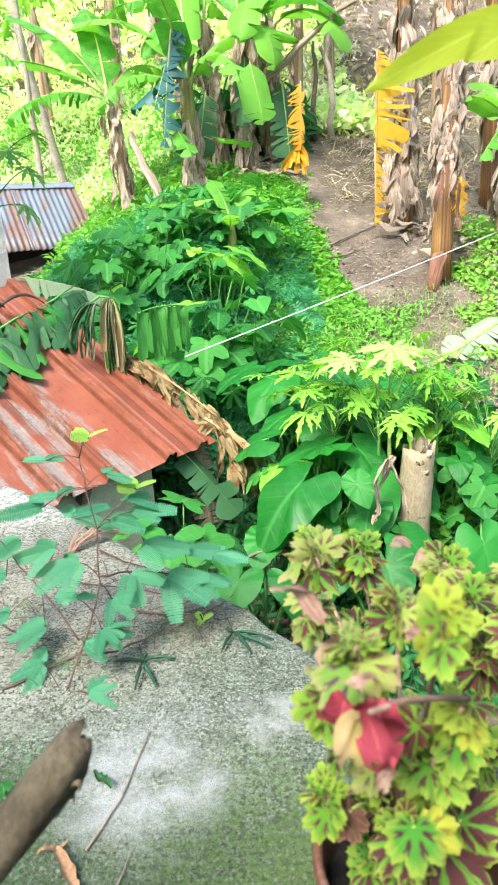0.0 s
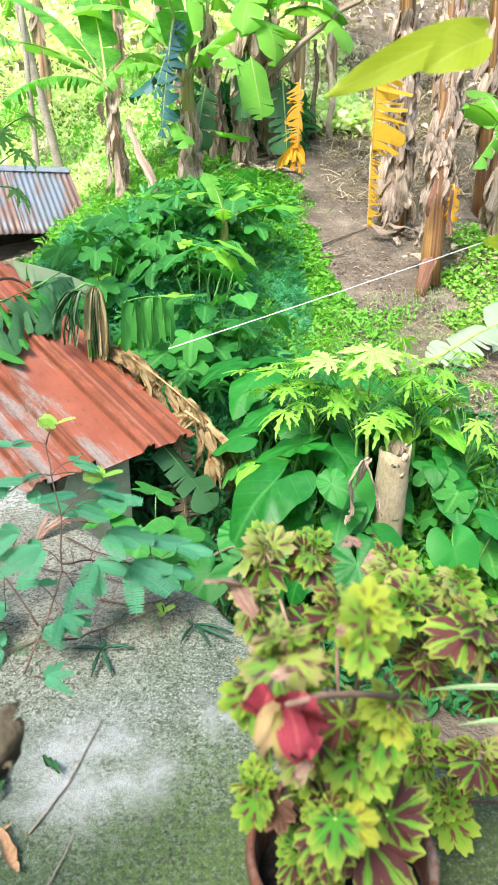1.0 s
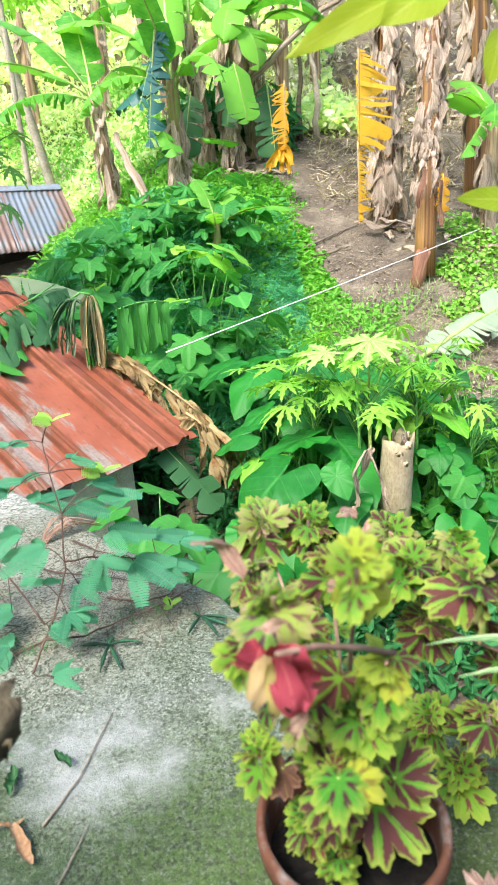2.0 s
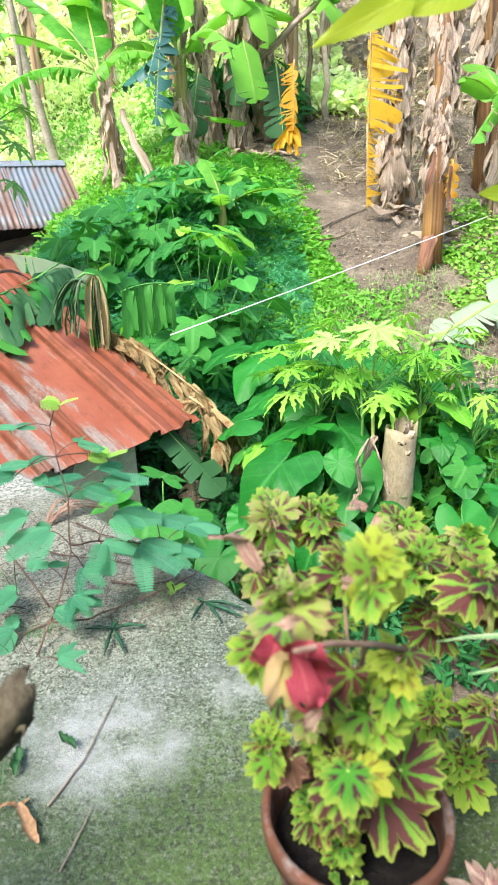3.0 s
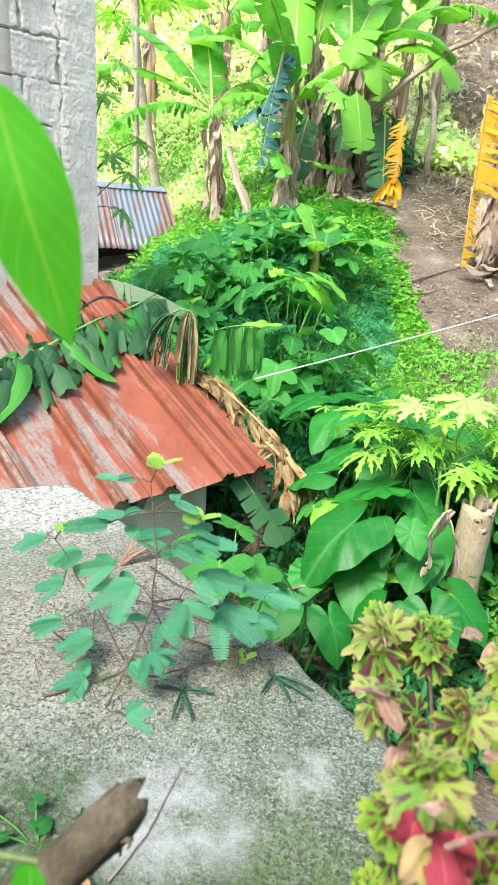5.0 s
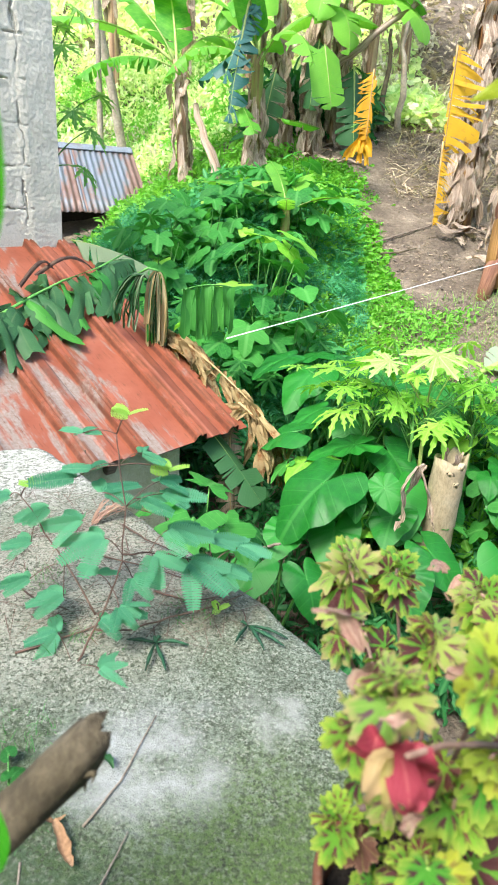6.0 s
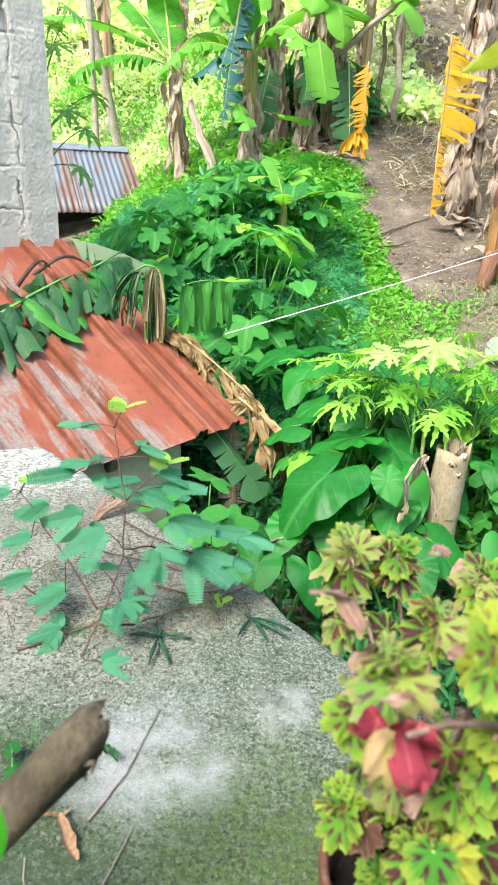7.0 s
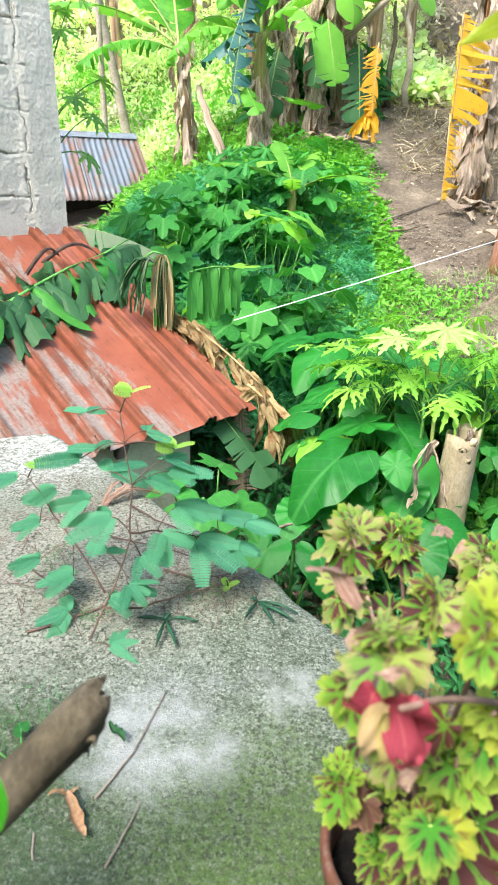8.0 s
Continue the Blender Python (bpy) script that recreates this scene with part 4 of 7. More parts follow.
def dry_strip(length, width, seed, material=None, crumple=1.0, name="dry_leaf", ragged=1.0, even=False):
    """A crumpled dead leaf that hangs down, root at the origin; local +y points away from the stem."""
    rng = np.random.default_rng(seed)
    n, cols = 16, 6
    ph = rng.random(6) * 6
    twist, sway = rng.uniform(-1.6, 1.6) * min(1.0, crumple), rng.uniform(0.1, 0.35)
    verts, faces, uvs = [], [], []
    for i in range(n + 1):
        s = i / n
        w = width * (0.25 + 0.9 * math.sin(math.pi * (0.1 + 0.78 * s)) ** 1.2) * (1 - 0.75 * max(0, s - 0.75) / 0.25)
        if even:
            w = width * (0.55 + 0.45 * min(1.0, s * 3)) * (1 - 0.6 * max(0.0, s - 0.86) / 0.14)
        turn = twist * s + 0.5 * math.sin(ph[4] + 5 * s)
        cx = sway * width * math.sin(ph[0] + 4 * s)
        cy = 0.03 + sway * length * s * (1 - 0.6 * s) + 0.2 * width * math.sin(ph[1] + 7 * s)
        for j in range(cols + 1):
            f = j / cols - 0.5
            fold = 0.24 * w * (abs(((f * 3 + ph[2]) % 1.0) - 0.5) * 2 - 0.5) + 0.10 * width * math.sin(ph[3] + 13 * s + 9 * f)
            rag = (rng.random() - 0.5) * 0.12 * ragged * width * (1 if j in (0, cols) else 0.2)
            x, y = f * w + rag, fold * crumple
            verts.append((cx + x * math.cos(turn) - y * math.sin(turn), cy + x * math.sin(turn) + y * math.cos(turn), -length * s + (rng.random() - 0.5) * 0.06 * length * (s > 0.8)))
            uvs.append((j / cols, s))
    c = cols + 1
    for i in range(n):
        for j in range(cols):
            if i > n * 0.7 and rng.random() < 0.22 * ragged:
                continue
            faces.append((i * c + j, i * c + j + 1, (i + 1) * c + j + 1, (i + 1) * c + j))
    return data(name, verts, faces, material or M_DRY, uvs)


STRIPS = [dry_strip(l, w, i, None, 0.75 if i % 2 else 1.0, even=i % 2 == 1) for i, (l, w) in enumerate(((0.42, 0.11), (0.55, 0.13), (0.65, 0.09), (0.34, 0.15), (0.5, 0.08), (0.28, 0.12), (0.6, 0.15), (0.38, 0.09)))]
GOLD = [dry_strip(l, w, 20 + i, M_DRYGOLD, 1.2) for i, (l, w) in enumerate(((0.16, 0.035), (0.22, 0.045), (0.19, 0.03), (0.26, 0.04), (0.13, 0.05)))]
LEAF_CACHE = {}


def leaf_pair(kind, length, width, a0, a1, seed):
    """Meshes of a banana leaf of a kind, made once for each shape."""
    key = (kind, length, width, a0, a1, seed % 4)
    if key not in LEAF_CACHE:
        looks = {
            "green": (M_BANANA, M_RIB, dict(tear=0.12, fold=14, gap=0.12)),
            "torn": (M_BANANA, M_RIB, dict(tear=0.4, fold=30, gap=0.4, droop=25)),
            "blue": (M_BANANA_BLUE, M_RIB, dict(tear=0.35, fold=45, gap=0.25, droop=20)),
            "yellow": (M_BANANA_YELLOW, M_RIB_DRY, dict(tear=0.45, fold=10, gap=0.75, droop=20)),
            "pale": (M_BANANA_PALE, M_RIB, dict(tear=0.4, fold=18, gap=0.4, droop=10)),
            "limp": (M_BANANA_LIMP, M_RIB, dict(tear=0.5, fold=60, gap=0.5, droop=30)),
            "dry": (M_DRY, M_RIB_DRY, dict(tear=0.5, fold=75, gap=0.6, droop=30)),
        }
        m, r, opts = looks[kind]
        LEAF_CACHE[key] = banana_leaf(length, width, a0, a1, m, r, seed, **opts)
    return LEAF_CACHE[key]


def add_leaf(plant, root, azimuth, kind, length, width, a0, a1, seed, roll=0.0):
    """azimuth in degrees: 0 points along +x, 90 along +y."""
    blade, rib = leaf_pair(kind, length, width, a0, a1, seed)
    ob = put("leaf", blade, plant, Matrix.Translation(Vector(root)) @ Matrix.Rotation(radians(azimuth - 90), 4, "Z") @ Matrix.Rotation(radians(roll), 4, "Y"))
    put("midrib", rib, ob)
    return ob


def banana(x, y, height, radius, lean, leaves, skirts, label, seed, z=None, skirt_span=(0.15, 1.0), stem=None, skirt_scale=1.0):
    rng = np.random.default_rng(seed)
    base = ground_z(x, y) if z is None else z
    plant = thing("banana_plant", (x, y, base), label, "banana plant", "banana plants on the slope")
    put("stem", stem_tube("stem", height, radius, radius * 0.62, stem or M_STEM, lean, seed), plant)
    for i in range(int(skirts * 1.8)):
        f = rng.uniform(*skirt_span)
        a = rng.uniform(0, 2 * math.pi)
        r = radius * (1 - 0.35 * f) * 0.9
        at = Vector((lean[0] * f ** 1.3 + r * math.cos(a), lean[1] * f ** 1.3 + r * math.sin(a), height * f))
        put("dry_leaf", STRIPS[rng.integers(len(STRIPS))], plant, Matrix.Translation(at) @ Matrix.Rotation(a - math.pi / 2, 4, "Z") @ Matrix.Scale(rng.uniform(0.55, 0.95) * skirt_scale, 4))
    top = Vector((lean[0], lean[1], height - 0.05))
    for i, (az, kind, length, width, a0, a1) in enumerate(leaves):
        add_leaf(plant, top + Vector((0, 0, -0.02 * i)), az, kind, length, width, a0, a1, seed + i)
    return plant


# the stem with a tall fan, mid slope
banana(-0.60, 7.6, 1.15, 0.085, (0.0, 0.0), [(95, "green", 1.9, 0.42, 80, 20), (160, "green", 1.7, 0.4, 70, -20), (20, "green", 1.6, 0.4, 65, -30), (250, "green", 1.5, 0.36, 75, 10), (300, "torn", 1.3, 0.34, 50, -60), (200, "torn", 1.2, 0.3, 45, -70)], 22, "slim banana plant with a dry brown stem and upright leaves", 11, skirt_span=(0.15, 0.75), stem=M_STEM_GREEN)
# the leaning stem above the shed, its leaves spread over the roof
banana(-1.36, 7.7, 1.30, 0.075, (-0.1, 0.0), [(185, "green", 1.5, 0.42, 38, -12), (160, "green", 1.55, 0.40, 62, 12), (205, "torn", 1.15, 0.34, 22, -45), (60, "torn", 1.4, 0.36, 60, -30), (110, "green", 1.6, 0.4, 75, 20)], 12, "thin banana plant with ragged dry sheaths and wide leaves", 12, skirt_span=(0.1, 0.95))
# the dense clump
banana(-0.30, 8.35, 1.5, 0.075, (-0.12, 0.0), [(80, "green", 1.9, 0.45, 75, 10), (180, "torn", 1.5, 0.4, 50, -50), (120, "green", 1.8, 0.45, 65, -10), (230, "green", 1.2, 0.34, 30, -75)], 38, "banana plant with hanging dead leaves in a dense clump", 13)
banana(-0.02, 8.2, 1.45, 0.075, (0.0, 0.0), [(60, "green", 1.8, 0.45, 70, 0), (300, "green", 1.0, 0.36, 25, -95), (350, "green", 1.4, 0.4, 60, -60), (100, "green", 1.9, 0.4, 80, 20)], 42, "banana plant with a brown skirt of dead leaves", 14)
banana(0.28, 8.5, 1.45, 0.075, (0.04, 0.0), [(40, "green", 1.7, 0.45, 65, -20), (250, "green", 1.3, 0.4, 40, -80), (90, "green", 1.8, 0.42, 78, 20), (320, "green", 1.3, 0.4, 35, -80)], 38, "banana plant with broad dark green leaves", 15)
# the great stems on the slope beyond the path
great = banana(1.53, 5.42, 2.5, 0.085, (0.12, 0.45), [(20, "green", 2.0, 0.5, 60, -30), (130, "green", 2.0, 0.5, 60, -20)], 85, "tall banana plant wrapped in peeling grey dead leaves", 16, z=0.36, skirt_span=(0.24, 0.85), skirt_scale=0.75, stem=M_STEM_RUST)
put("peeled_base", tube_mesh("peeled_base", [(-0.10, -0.08, -0.22), (-0.06, -0.05, -0.05), (-0.03, -0.02, 0.06), (0.0, 0.0, 0.14)], [0.05, 0.058, 0.07, 0.065], M_SHEATH, 12, 0.25, 5), great, None, "peeled reddish stem base")
for i, (az, l) in enumerate(((235, 0.3), (310, 0.34))):
    put("peeled_sheath", dry_strip(l, 0.05, 300 + i, M_SHEATH, 0.6, "peeled_sheath", 0.4, True), great, Matrix.Translation((0.085 * math.cos(radians(az)), 0.085 * math.sin(radians(az)), 0.75 - 0.1 * i)) @ Matrix.Rotation(radians(az - 90), 4, "Z"))
banana(2.45, 6.9, 2.4, 0.13, (-0.1, 0.1), [(40, "green", 1.9, 0.5, 60, -30), (150, "green", 1.8, 0.5, 60, -20)], 18, "tall banana plant with a yellow brown stem", 17, skirt_span=(0.2, 0.9), stem=M_STEM_RUST)
banana(1.45, 6.5, 2.3, 0.10, (-0.05, 0.0), [(150, "green", 1.8, 0.45, 60, -40), (60, "green", 1.8, 0.45, 70, -10)], 64, "banana plant draped in thin dry leaves", 18, skirt_span=(0.12, 0.8), stem=M_STEM_RUST)
banana(2.2, 5.9, 1.0, 0.07, (0.0, 0.0), [(200, "green", 0.9, 0.26, 60, -40), (250, "torn", 0.9, 0.28, 45, -50), (330, "green", 0.9, 0.3, 50, -40), (100, "green", 1.0, 0.3, 70, 0)], 8, "young banana plant with drooping pale leaves", 19)
# young plant amid the weeds
banana(-0.17, 5.45, 0.25, 0.04, (0.0, 0.0), [(175, "green", 0.75, 0.16, 28, -8), (120, "green", 0.5, 0.15, 70, 20), (60, "green", 0.5, 0.15, 62, 10), (350, "green", 0.7, 0.16, 35, -20), (270, "green", 0.45, 0.14, 40, -10)], 0, "young banana sucker among weeds", 20, z=0.62, stem=M_STEM_GREEN)


# more plants higher on the slope, behind the others
for i, (bx, by, bh, br) in enumerate(((-0.9, 10.2, 1.7, 0.08), (0.15, 10.6, 1.8, 0.09), (0.75, 10.0, 1.6, 0.08), (1.35, 11.2, 1.9, 0.09), (2.6, 9.6, 2.0, 0.10), (-2.2, 12.6, 2.1, 0.09), (-3.6, 13.2, 2.2, 0.10), (-1.5, 13.5, 2.0, 0.09), (3.4, 11.5, 2.1, 0.10), (-0.65, 8.7, 1.7, 0.07))):
    spin = 37 * i
    banana(bx, by, bh, br, (0.05 * (i % 3 - 1), 0.0), [(spin % 360, "green", 1.8, 0.44, 68, -15), ((spin + 100) % 360, "torn", 1.6, 0.42, 55, -40), ((spin + 190) % 360, "green", 1.7, 0.42, 62, -20), ((spin + 270) % 360, "torn", 1.5, 0.4, 45, -60), ((spin + 330) % 360, "green", 1.6, 0.42, 75, 15)], 8, "banana plant among others on the upper slope", 200 + i, skirt_span=(0.3, 1.0))


def hanging_leaf(place, label, kind, length, width, down=88, az=270, seed=0, roll=0.0, one_side=1.0, left_side=1.0, name="hanging_leaf", gap=0.75, tear=0.45, fold=8):
    mats = {"withered": (M_DRYGOLD, M_RIB_DRY), "yellow": (M_BANANA_YELLOW, M_RIB_DRY), "limp": (M_BANANA_LIMP, M_RIB), "blue": (M_BANANA_BLUE, M_RIB), "dry": (M_DRY, M_RIB_DRY), "green": (M_BANANA, M_RIB), "pale": (M_BANANA_PALE, M_RIB)}
    blade, rib = banana_leaf(length, width, -down + 6, -down, *mats[kind], seed, tear=tear, fold=fold, gap=gap, droop=14, stalk=0.04, one_side=one_side, left_side=left_side)
    ob = thing(name, place, label, "banana leaf", "hanging banana leaves")
    leaf = put("blade", blade, ob, Matrix.Rotation(radians(az - 90), 4, "Z") @ Matrix.Rotation(radians(roll), 4, "Y"))
    put("midrib", rib, ob, leaf.matrix_basis.copy())
    return ob


hanging_leaf((1.03, 5.72, 2.02), "broad yellow banana leaf torn into strips, hanging down", "yellow", 0.72, 0.46, 88, 272, 3, left_side=1.25, one_side=0.1, gap=0.3, tear=0.5)
hanging_leaf((1.03, 5.73, 1.36), "frayed orange lower end of a yellow banana leaf", "yellow", 0.66, 0.24, 88, 272, 4, left_side=1.3, one_side=0.1, gap=1.0, tear=0.9)
hanging_leaf((2.02, 5.60, 1.45), "broad green banana leaf with a dry yellow edge", "green", 0.40, 0.17, 48, 215, 22, gap=0.3, tear=0.25, fold=45)
hanging_leaf((1.64, 5.38, 1.06), "curled orange dead banana leaf", "yellow", 0.30, 0.14, 85, 250, 23, gap=0.3, tear=0.3, fold=50)
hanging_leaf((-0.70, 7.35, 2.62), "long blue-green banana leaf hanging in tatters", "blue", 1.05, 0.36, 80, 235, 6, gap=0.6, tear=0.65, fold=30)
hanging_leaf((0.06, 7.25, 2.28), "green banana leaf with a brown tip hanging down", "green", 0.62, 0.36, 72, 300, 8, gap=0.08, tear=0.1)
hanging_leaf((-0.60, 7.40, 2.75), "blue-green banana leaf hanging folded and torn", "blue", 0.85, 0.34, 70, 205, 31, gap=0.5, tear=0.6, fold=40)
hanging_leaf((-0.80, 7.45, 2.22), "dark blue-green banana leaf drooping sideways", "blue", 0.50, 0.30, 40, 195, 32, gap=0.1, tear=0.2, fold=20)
# the dark limp green gives these three leaves their shade
hanging_leaf((0.02, 7.9, 2.45), "banana leaf against the stems, shade painted into its green", "limp", 0.70, 0.34, 80, 250, 33, gap=0.15, tear=0.3, fold=25)
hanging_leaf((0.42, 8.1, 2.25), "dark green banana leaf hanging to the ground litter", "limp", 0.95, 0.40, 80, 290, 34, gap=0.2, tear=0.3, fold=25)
hanging_leaf((-0.42, 7.9, 2.15), "green banana leaf between the stems, darkened by painted shade", "limp", 0.75, 0.34, 75, 240, 35, gap=0.2, tear=0.3, fold=25)
hanging_leaf((-0.35, 7.3, 1.62), "small green banana leaf held level beside the stem", "green", 0.45, 0.20, 12, 10, 36, gap=0.1, tear=0.1, fold=15)
hanging_leaf((-0.72, 7.3, 1.72), "small green banana leaf drooping beside the stem", "green", 0.42, 0.20, 45, 300, 37, gap=0.1, tear=0.1, fold=15)


# ---------------------------------------------------------------- taro, papaya and lobed weeds
def heart(a):
    a = abs(math.degrees(a if a < math.pi else a - 2 * math.pi))
    return float(np.interp(a, [0, 12, 30, 55, 85, 115, 140, 158, 170, 180], [1.0, 0.86, 0.70, 0.60, 0.57, 0.60, 0.64, 0.60, 0.34, 0.08]))


def palmate(lobes, depth, sub=0.0, span=300):
    """Pointed lobes round the stalk; sub: how far each lobe's own side teeth stand out."""
    def f(a):
        b = a if a < math.pi else a - 2 * math.pi
        half = radians(span) / 2
        if abs(b) > half:
            return 0.14
        q = (b / (2 * half) + 0.5) * lobes
        t = abs((q % 1.0) - 0.5) * 2
        reach = 1.0 - 0.38 * (abs(b) / half) ** 1.5
        body = (1 - depth) + depth * max(0.0, 1 - t / 0.9) ** 0.85
        tooth = sub * math.exp(-((t - 0.48) / 0.10) ** 2) + sub * 0.5 * math.exp(-((t - 0.26) / 0.06) ** 2)
        return reach * min(1.0, body + tooth)
    return f


TARO = [polar_leaf("leaf", heart, M_TARO, 6, 72, 0.12, d, r, w) for d, r, w in ((0.25, 0.035, 6), (0.45, 0.04, 7), (0.2, 0.035, 9))]
LOBED = [polar_leaf("leaf", palmate(5, 0.42, 0.07, 295), M_LOBED, 3, 110, 0.08, d, 0.04, 5) for d in (0.15, 0.3)] + [polar_leaf("leaf", heart, M_LOBED, 3, 44, 0.1, 0.25, 0.03, 7)]


def cut_leaf(name, material, droop, seed, thin=1.0):
    """A papaya leaf: seven to nine long lobes round the stalk, each with pointed side lobes of its own."""
    rng = np.random.default_rng(seed)
    verts, faces, uvs = [], [], []
    steps = [0.0, 0.2, 0.34, 0.46, 0.52, 0.62, 0.72, 0.78, 0.88, 1.0]
    wide = [0.06, 0.075, 0.10, 0.21, 0.09, 0.10, 0.15, 0.06, 0.06, 0.0]
    for q in range(9):
        a = radians(-140 + 35 * q + rng.normal(0, 4))
        reach = (1.0 - 0.5 * (abs(q - 4) / 4) ** 1.6) * rng.uniform(0.88, 1.08)
        d, n = Vector((math.sin(a), math.cos(a), 0)), Vector((math.cos(a), -math.sin(a), 0))
        bend, lift = rng.normal(0, 0.06), rng.uniform(-0.06, 0.10)
        base = len(verts)
        for f, w in zip(steps, wide):
            w *= reach * thin * rng.uniform(0.85, 1.15)
            mid = d * (f * reach) + n * (bend * f * f) + Vector((0, 0, lift * f - droop * f * f * reach))
            fwd = d * (0.35 * w)
            verts += [mid - n * w + fwd + Vector((0, 0, 0.25 * w)), mid, mid + n * w + fwd + Vector((0, 0, 0.25 * w))]
            uvs += [(0.5 - w * 2, f), (0.5, f), (0.5 + w * 2, f)]
        for k in range(len(steps) - 1):
            p = base + 3 * k
            faces += [(p, p + 1, p + 4, p + 3), (p + 1, p + 2, p + 5, p + 4)]
    return data(name, verts, faces, material, uvs)


PAPAYA = [cut_leaf("leaf", M_PAPAYA, d, i, t) for i, (d, t) in enumerate(((0.10, 1.0), (0.3, 0.9), (0.55, 0.75), (0.2, 0.7)))]
PAPAYA_FRESH = [cut_leaf("leaf", M_GRASS, d, 9 + i, 0.9) for i, d in enumerate((0.2, 0.4))]
# lighter copy of the papaya leaf; a spot of sun is painted in
M_PAPAYA_PALE = leaf_material("sun_painted_papaya_leaf", (0.22, 0.55, 0.08), (0.50, 0.74, 0.24), (0.62, 0.76, 0.4), 0.45, 9.0, 0.8)
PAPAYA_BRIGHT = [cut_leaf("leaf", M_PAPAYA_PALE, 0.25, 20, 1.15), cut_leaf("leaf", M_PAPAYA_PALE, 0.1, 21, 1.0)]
LOBED_LIME = [polar_leaf("leaf", heart, M_PAPAYA, 3, 44, 0.1, 0.25, 0.03, 7)] + LOBED[:1]
PAPAYA_DARK = [polar_leaf("leaf", palmate(7, 0.70, 0.20), M_LOBED, 3, 182, 0.06, d, 0.05, 7) for d in (0.2, 0.45)]


def stalked_plant(name, x, y, label, category, group, leaves, meshes, stalk_material, seed, z=None, r=0.008, trunk=None):
    """leaves: (dx, dy, height, size, azimuth of the tip in degrees, dip of the blade in degrees)."""
    rng = np.random.default_rng(seed)
    base = (ground_z(x, y) if z is None else z) - 0.02
    plant = thing(name, (x, y, base), label, category, group)
    root = Vector((0, 0, 0))
    if trunk:
        h, tr = trunk
        put("trunk", tube_mesh("trunk", curve_points((0, 0, -0.03), (0.01, 0, h), 0, 6, (0.02, 0.01, 0)), [tr * (1 - 0.05 * i) for i in range(7)], stalk_material, 8, 0.06, seed), plant)
        root = Vector((0.01, 0, h * 0.96))
    for i, (dx, dy, h, size, az, dip) in enumerate(leaves):
        end = Vector((dx, dy, h))
        if trunk:
            root = Vector((0.01, 0, trunk[0] * rng.uniform(0.82, 0.99)))
        put("stalk", tube_mesh("stalk", curve_points(root, end, -0.12 * (end - root).length, 7), [r * (1 - 0.07 * k) for k in range(8)], stalk_material, 6, 0.0, i), plant)
        way = Vector((math.cos(radians(az)) * math.cos(radians(dip)), math.sin(radians(az)) * math.cos(radians(dip)), -math.sin(radians(dip))))
        put("leaf", meshes[(i + seed) % len(meshes)], plant, aim(end, way, rng.normal(0, 0.2), size))
    return plant


def taro(x, y, leaves, label, seed, z=None):
    return stalked_plant("taro", x, y, label, "taro plant", "taro plants below the slab", leaves, TARO, M_STALK, seed, z, 0.009)


# each leaf: offsets from the root, height over the ground, blade length, way of its tip, dip
taro(0.16, 2.78, [(-0.051, -0.28, -0.212 - ground_z(0.16, 2.78), 0.30, 215, 30), (0.1, 0.02, 0.70, 0.23, 185, 12), (0.27, 0.05, 0.66, 0.21, 300, 24), (-0.2, 0.12, 0.70, 0.22, 160, 18), (0.02, -0.3, 0.42, 0.2, 260, 40), (0.3, -0.15, 0.55, 0.22, 280, 35)], "large taro plant with broad heart-shaped green leaves", 31)
taro(0.45, 2.35, [(0.0, -0.1, 0.50, 0.20, 280, 40), (0.14, 0.06, 0.5, 0.2, 320, 32), (-0.2, -0.05, 0.48, 0.18, 220, 42), (-0.02, 0.2, 0.6, 0.18, 250, 20)], "taro plant with dark heart-shaped leaves", 32)
taro(0.92, 2.45, [(-0.05, -0.1, 0.5, 0.20, 285, 52), (0.2, 0.05, 0.55, 0.2, 310, 35), (0.05, 0.25, 0.6, 0.18, 260, 20)], "taro plant with a large upright heart-shaped leaf", 33)
taro(0.1, 3.45, [(-0.05, -0.1, 0.58, 0.24, 230, 24), (0.2, 0.0, 0.62, 0.22, 310, 20), (0.3, 0.25, 0.58, 0.24, 330, 20), (0.0, 0.25, 0.62, 0.20, 190, 10), (0.4, -0.1, 0.51, 0.22, 290, 30), (-0.2, 0.05, 0.62, 0.20, 200, 20)], "tall taro plant with overlapping leaves", 34)
taro(0.7, 3.3, [(-0.05, -0.1, 0.49, 0.24, 240, 22), (0.2, 0.0, 0.52, 0.22, 310, 25), (-0.25, 0.15, 0.52, 0.22, 210, 15), (0.1, 0.3, 0.52, 0.20, 280, 10)], "taro plant with glossy green leaves", 35)
taro(0.55, 3.9, [(-0.05, -0.1, 0.25, 0.20, 240, 22), (0.2, 0.0, 0.27, 0.20, 310, 25), (-0.25, 0.1, 0.27, 0.20, 210, 15)], "taro plant at the edge of the trodden ground", 38)
taro(0.30, 3.10, [(-0.22, -0.05, 0.62, 0.17, 200, 25), (-0.05, -0.12, 0.58, 0.16, 260, 30), (0.16, -0.02, 0.60, 0.15, 320, 25), (0.05, 0.18, 0.66, 0.16, 230, 10), (-0.15, 0.16, 0.68, 0.15, 170, 15)], "taro plant with ruffled middle-sized leaves", 39)
taro(-0.05, 2.3, [(-0.1, -0.1, 0.5, 0.17, 230, 35), (0.12, -0.05, 0.45, 0.17, 300, 40), (0.02, 0.15, 0.55, 0.16, 250, 20)], "small taro plant in the shade of the slab", 36)


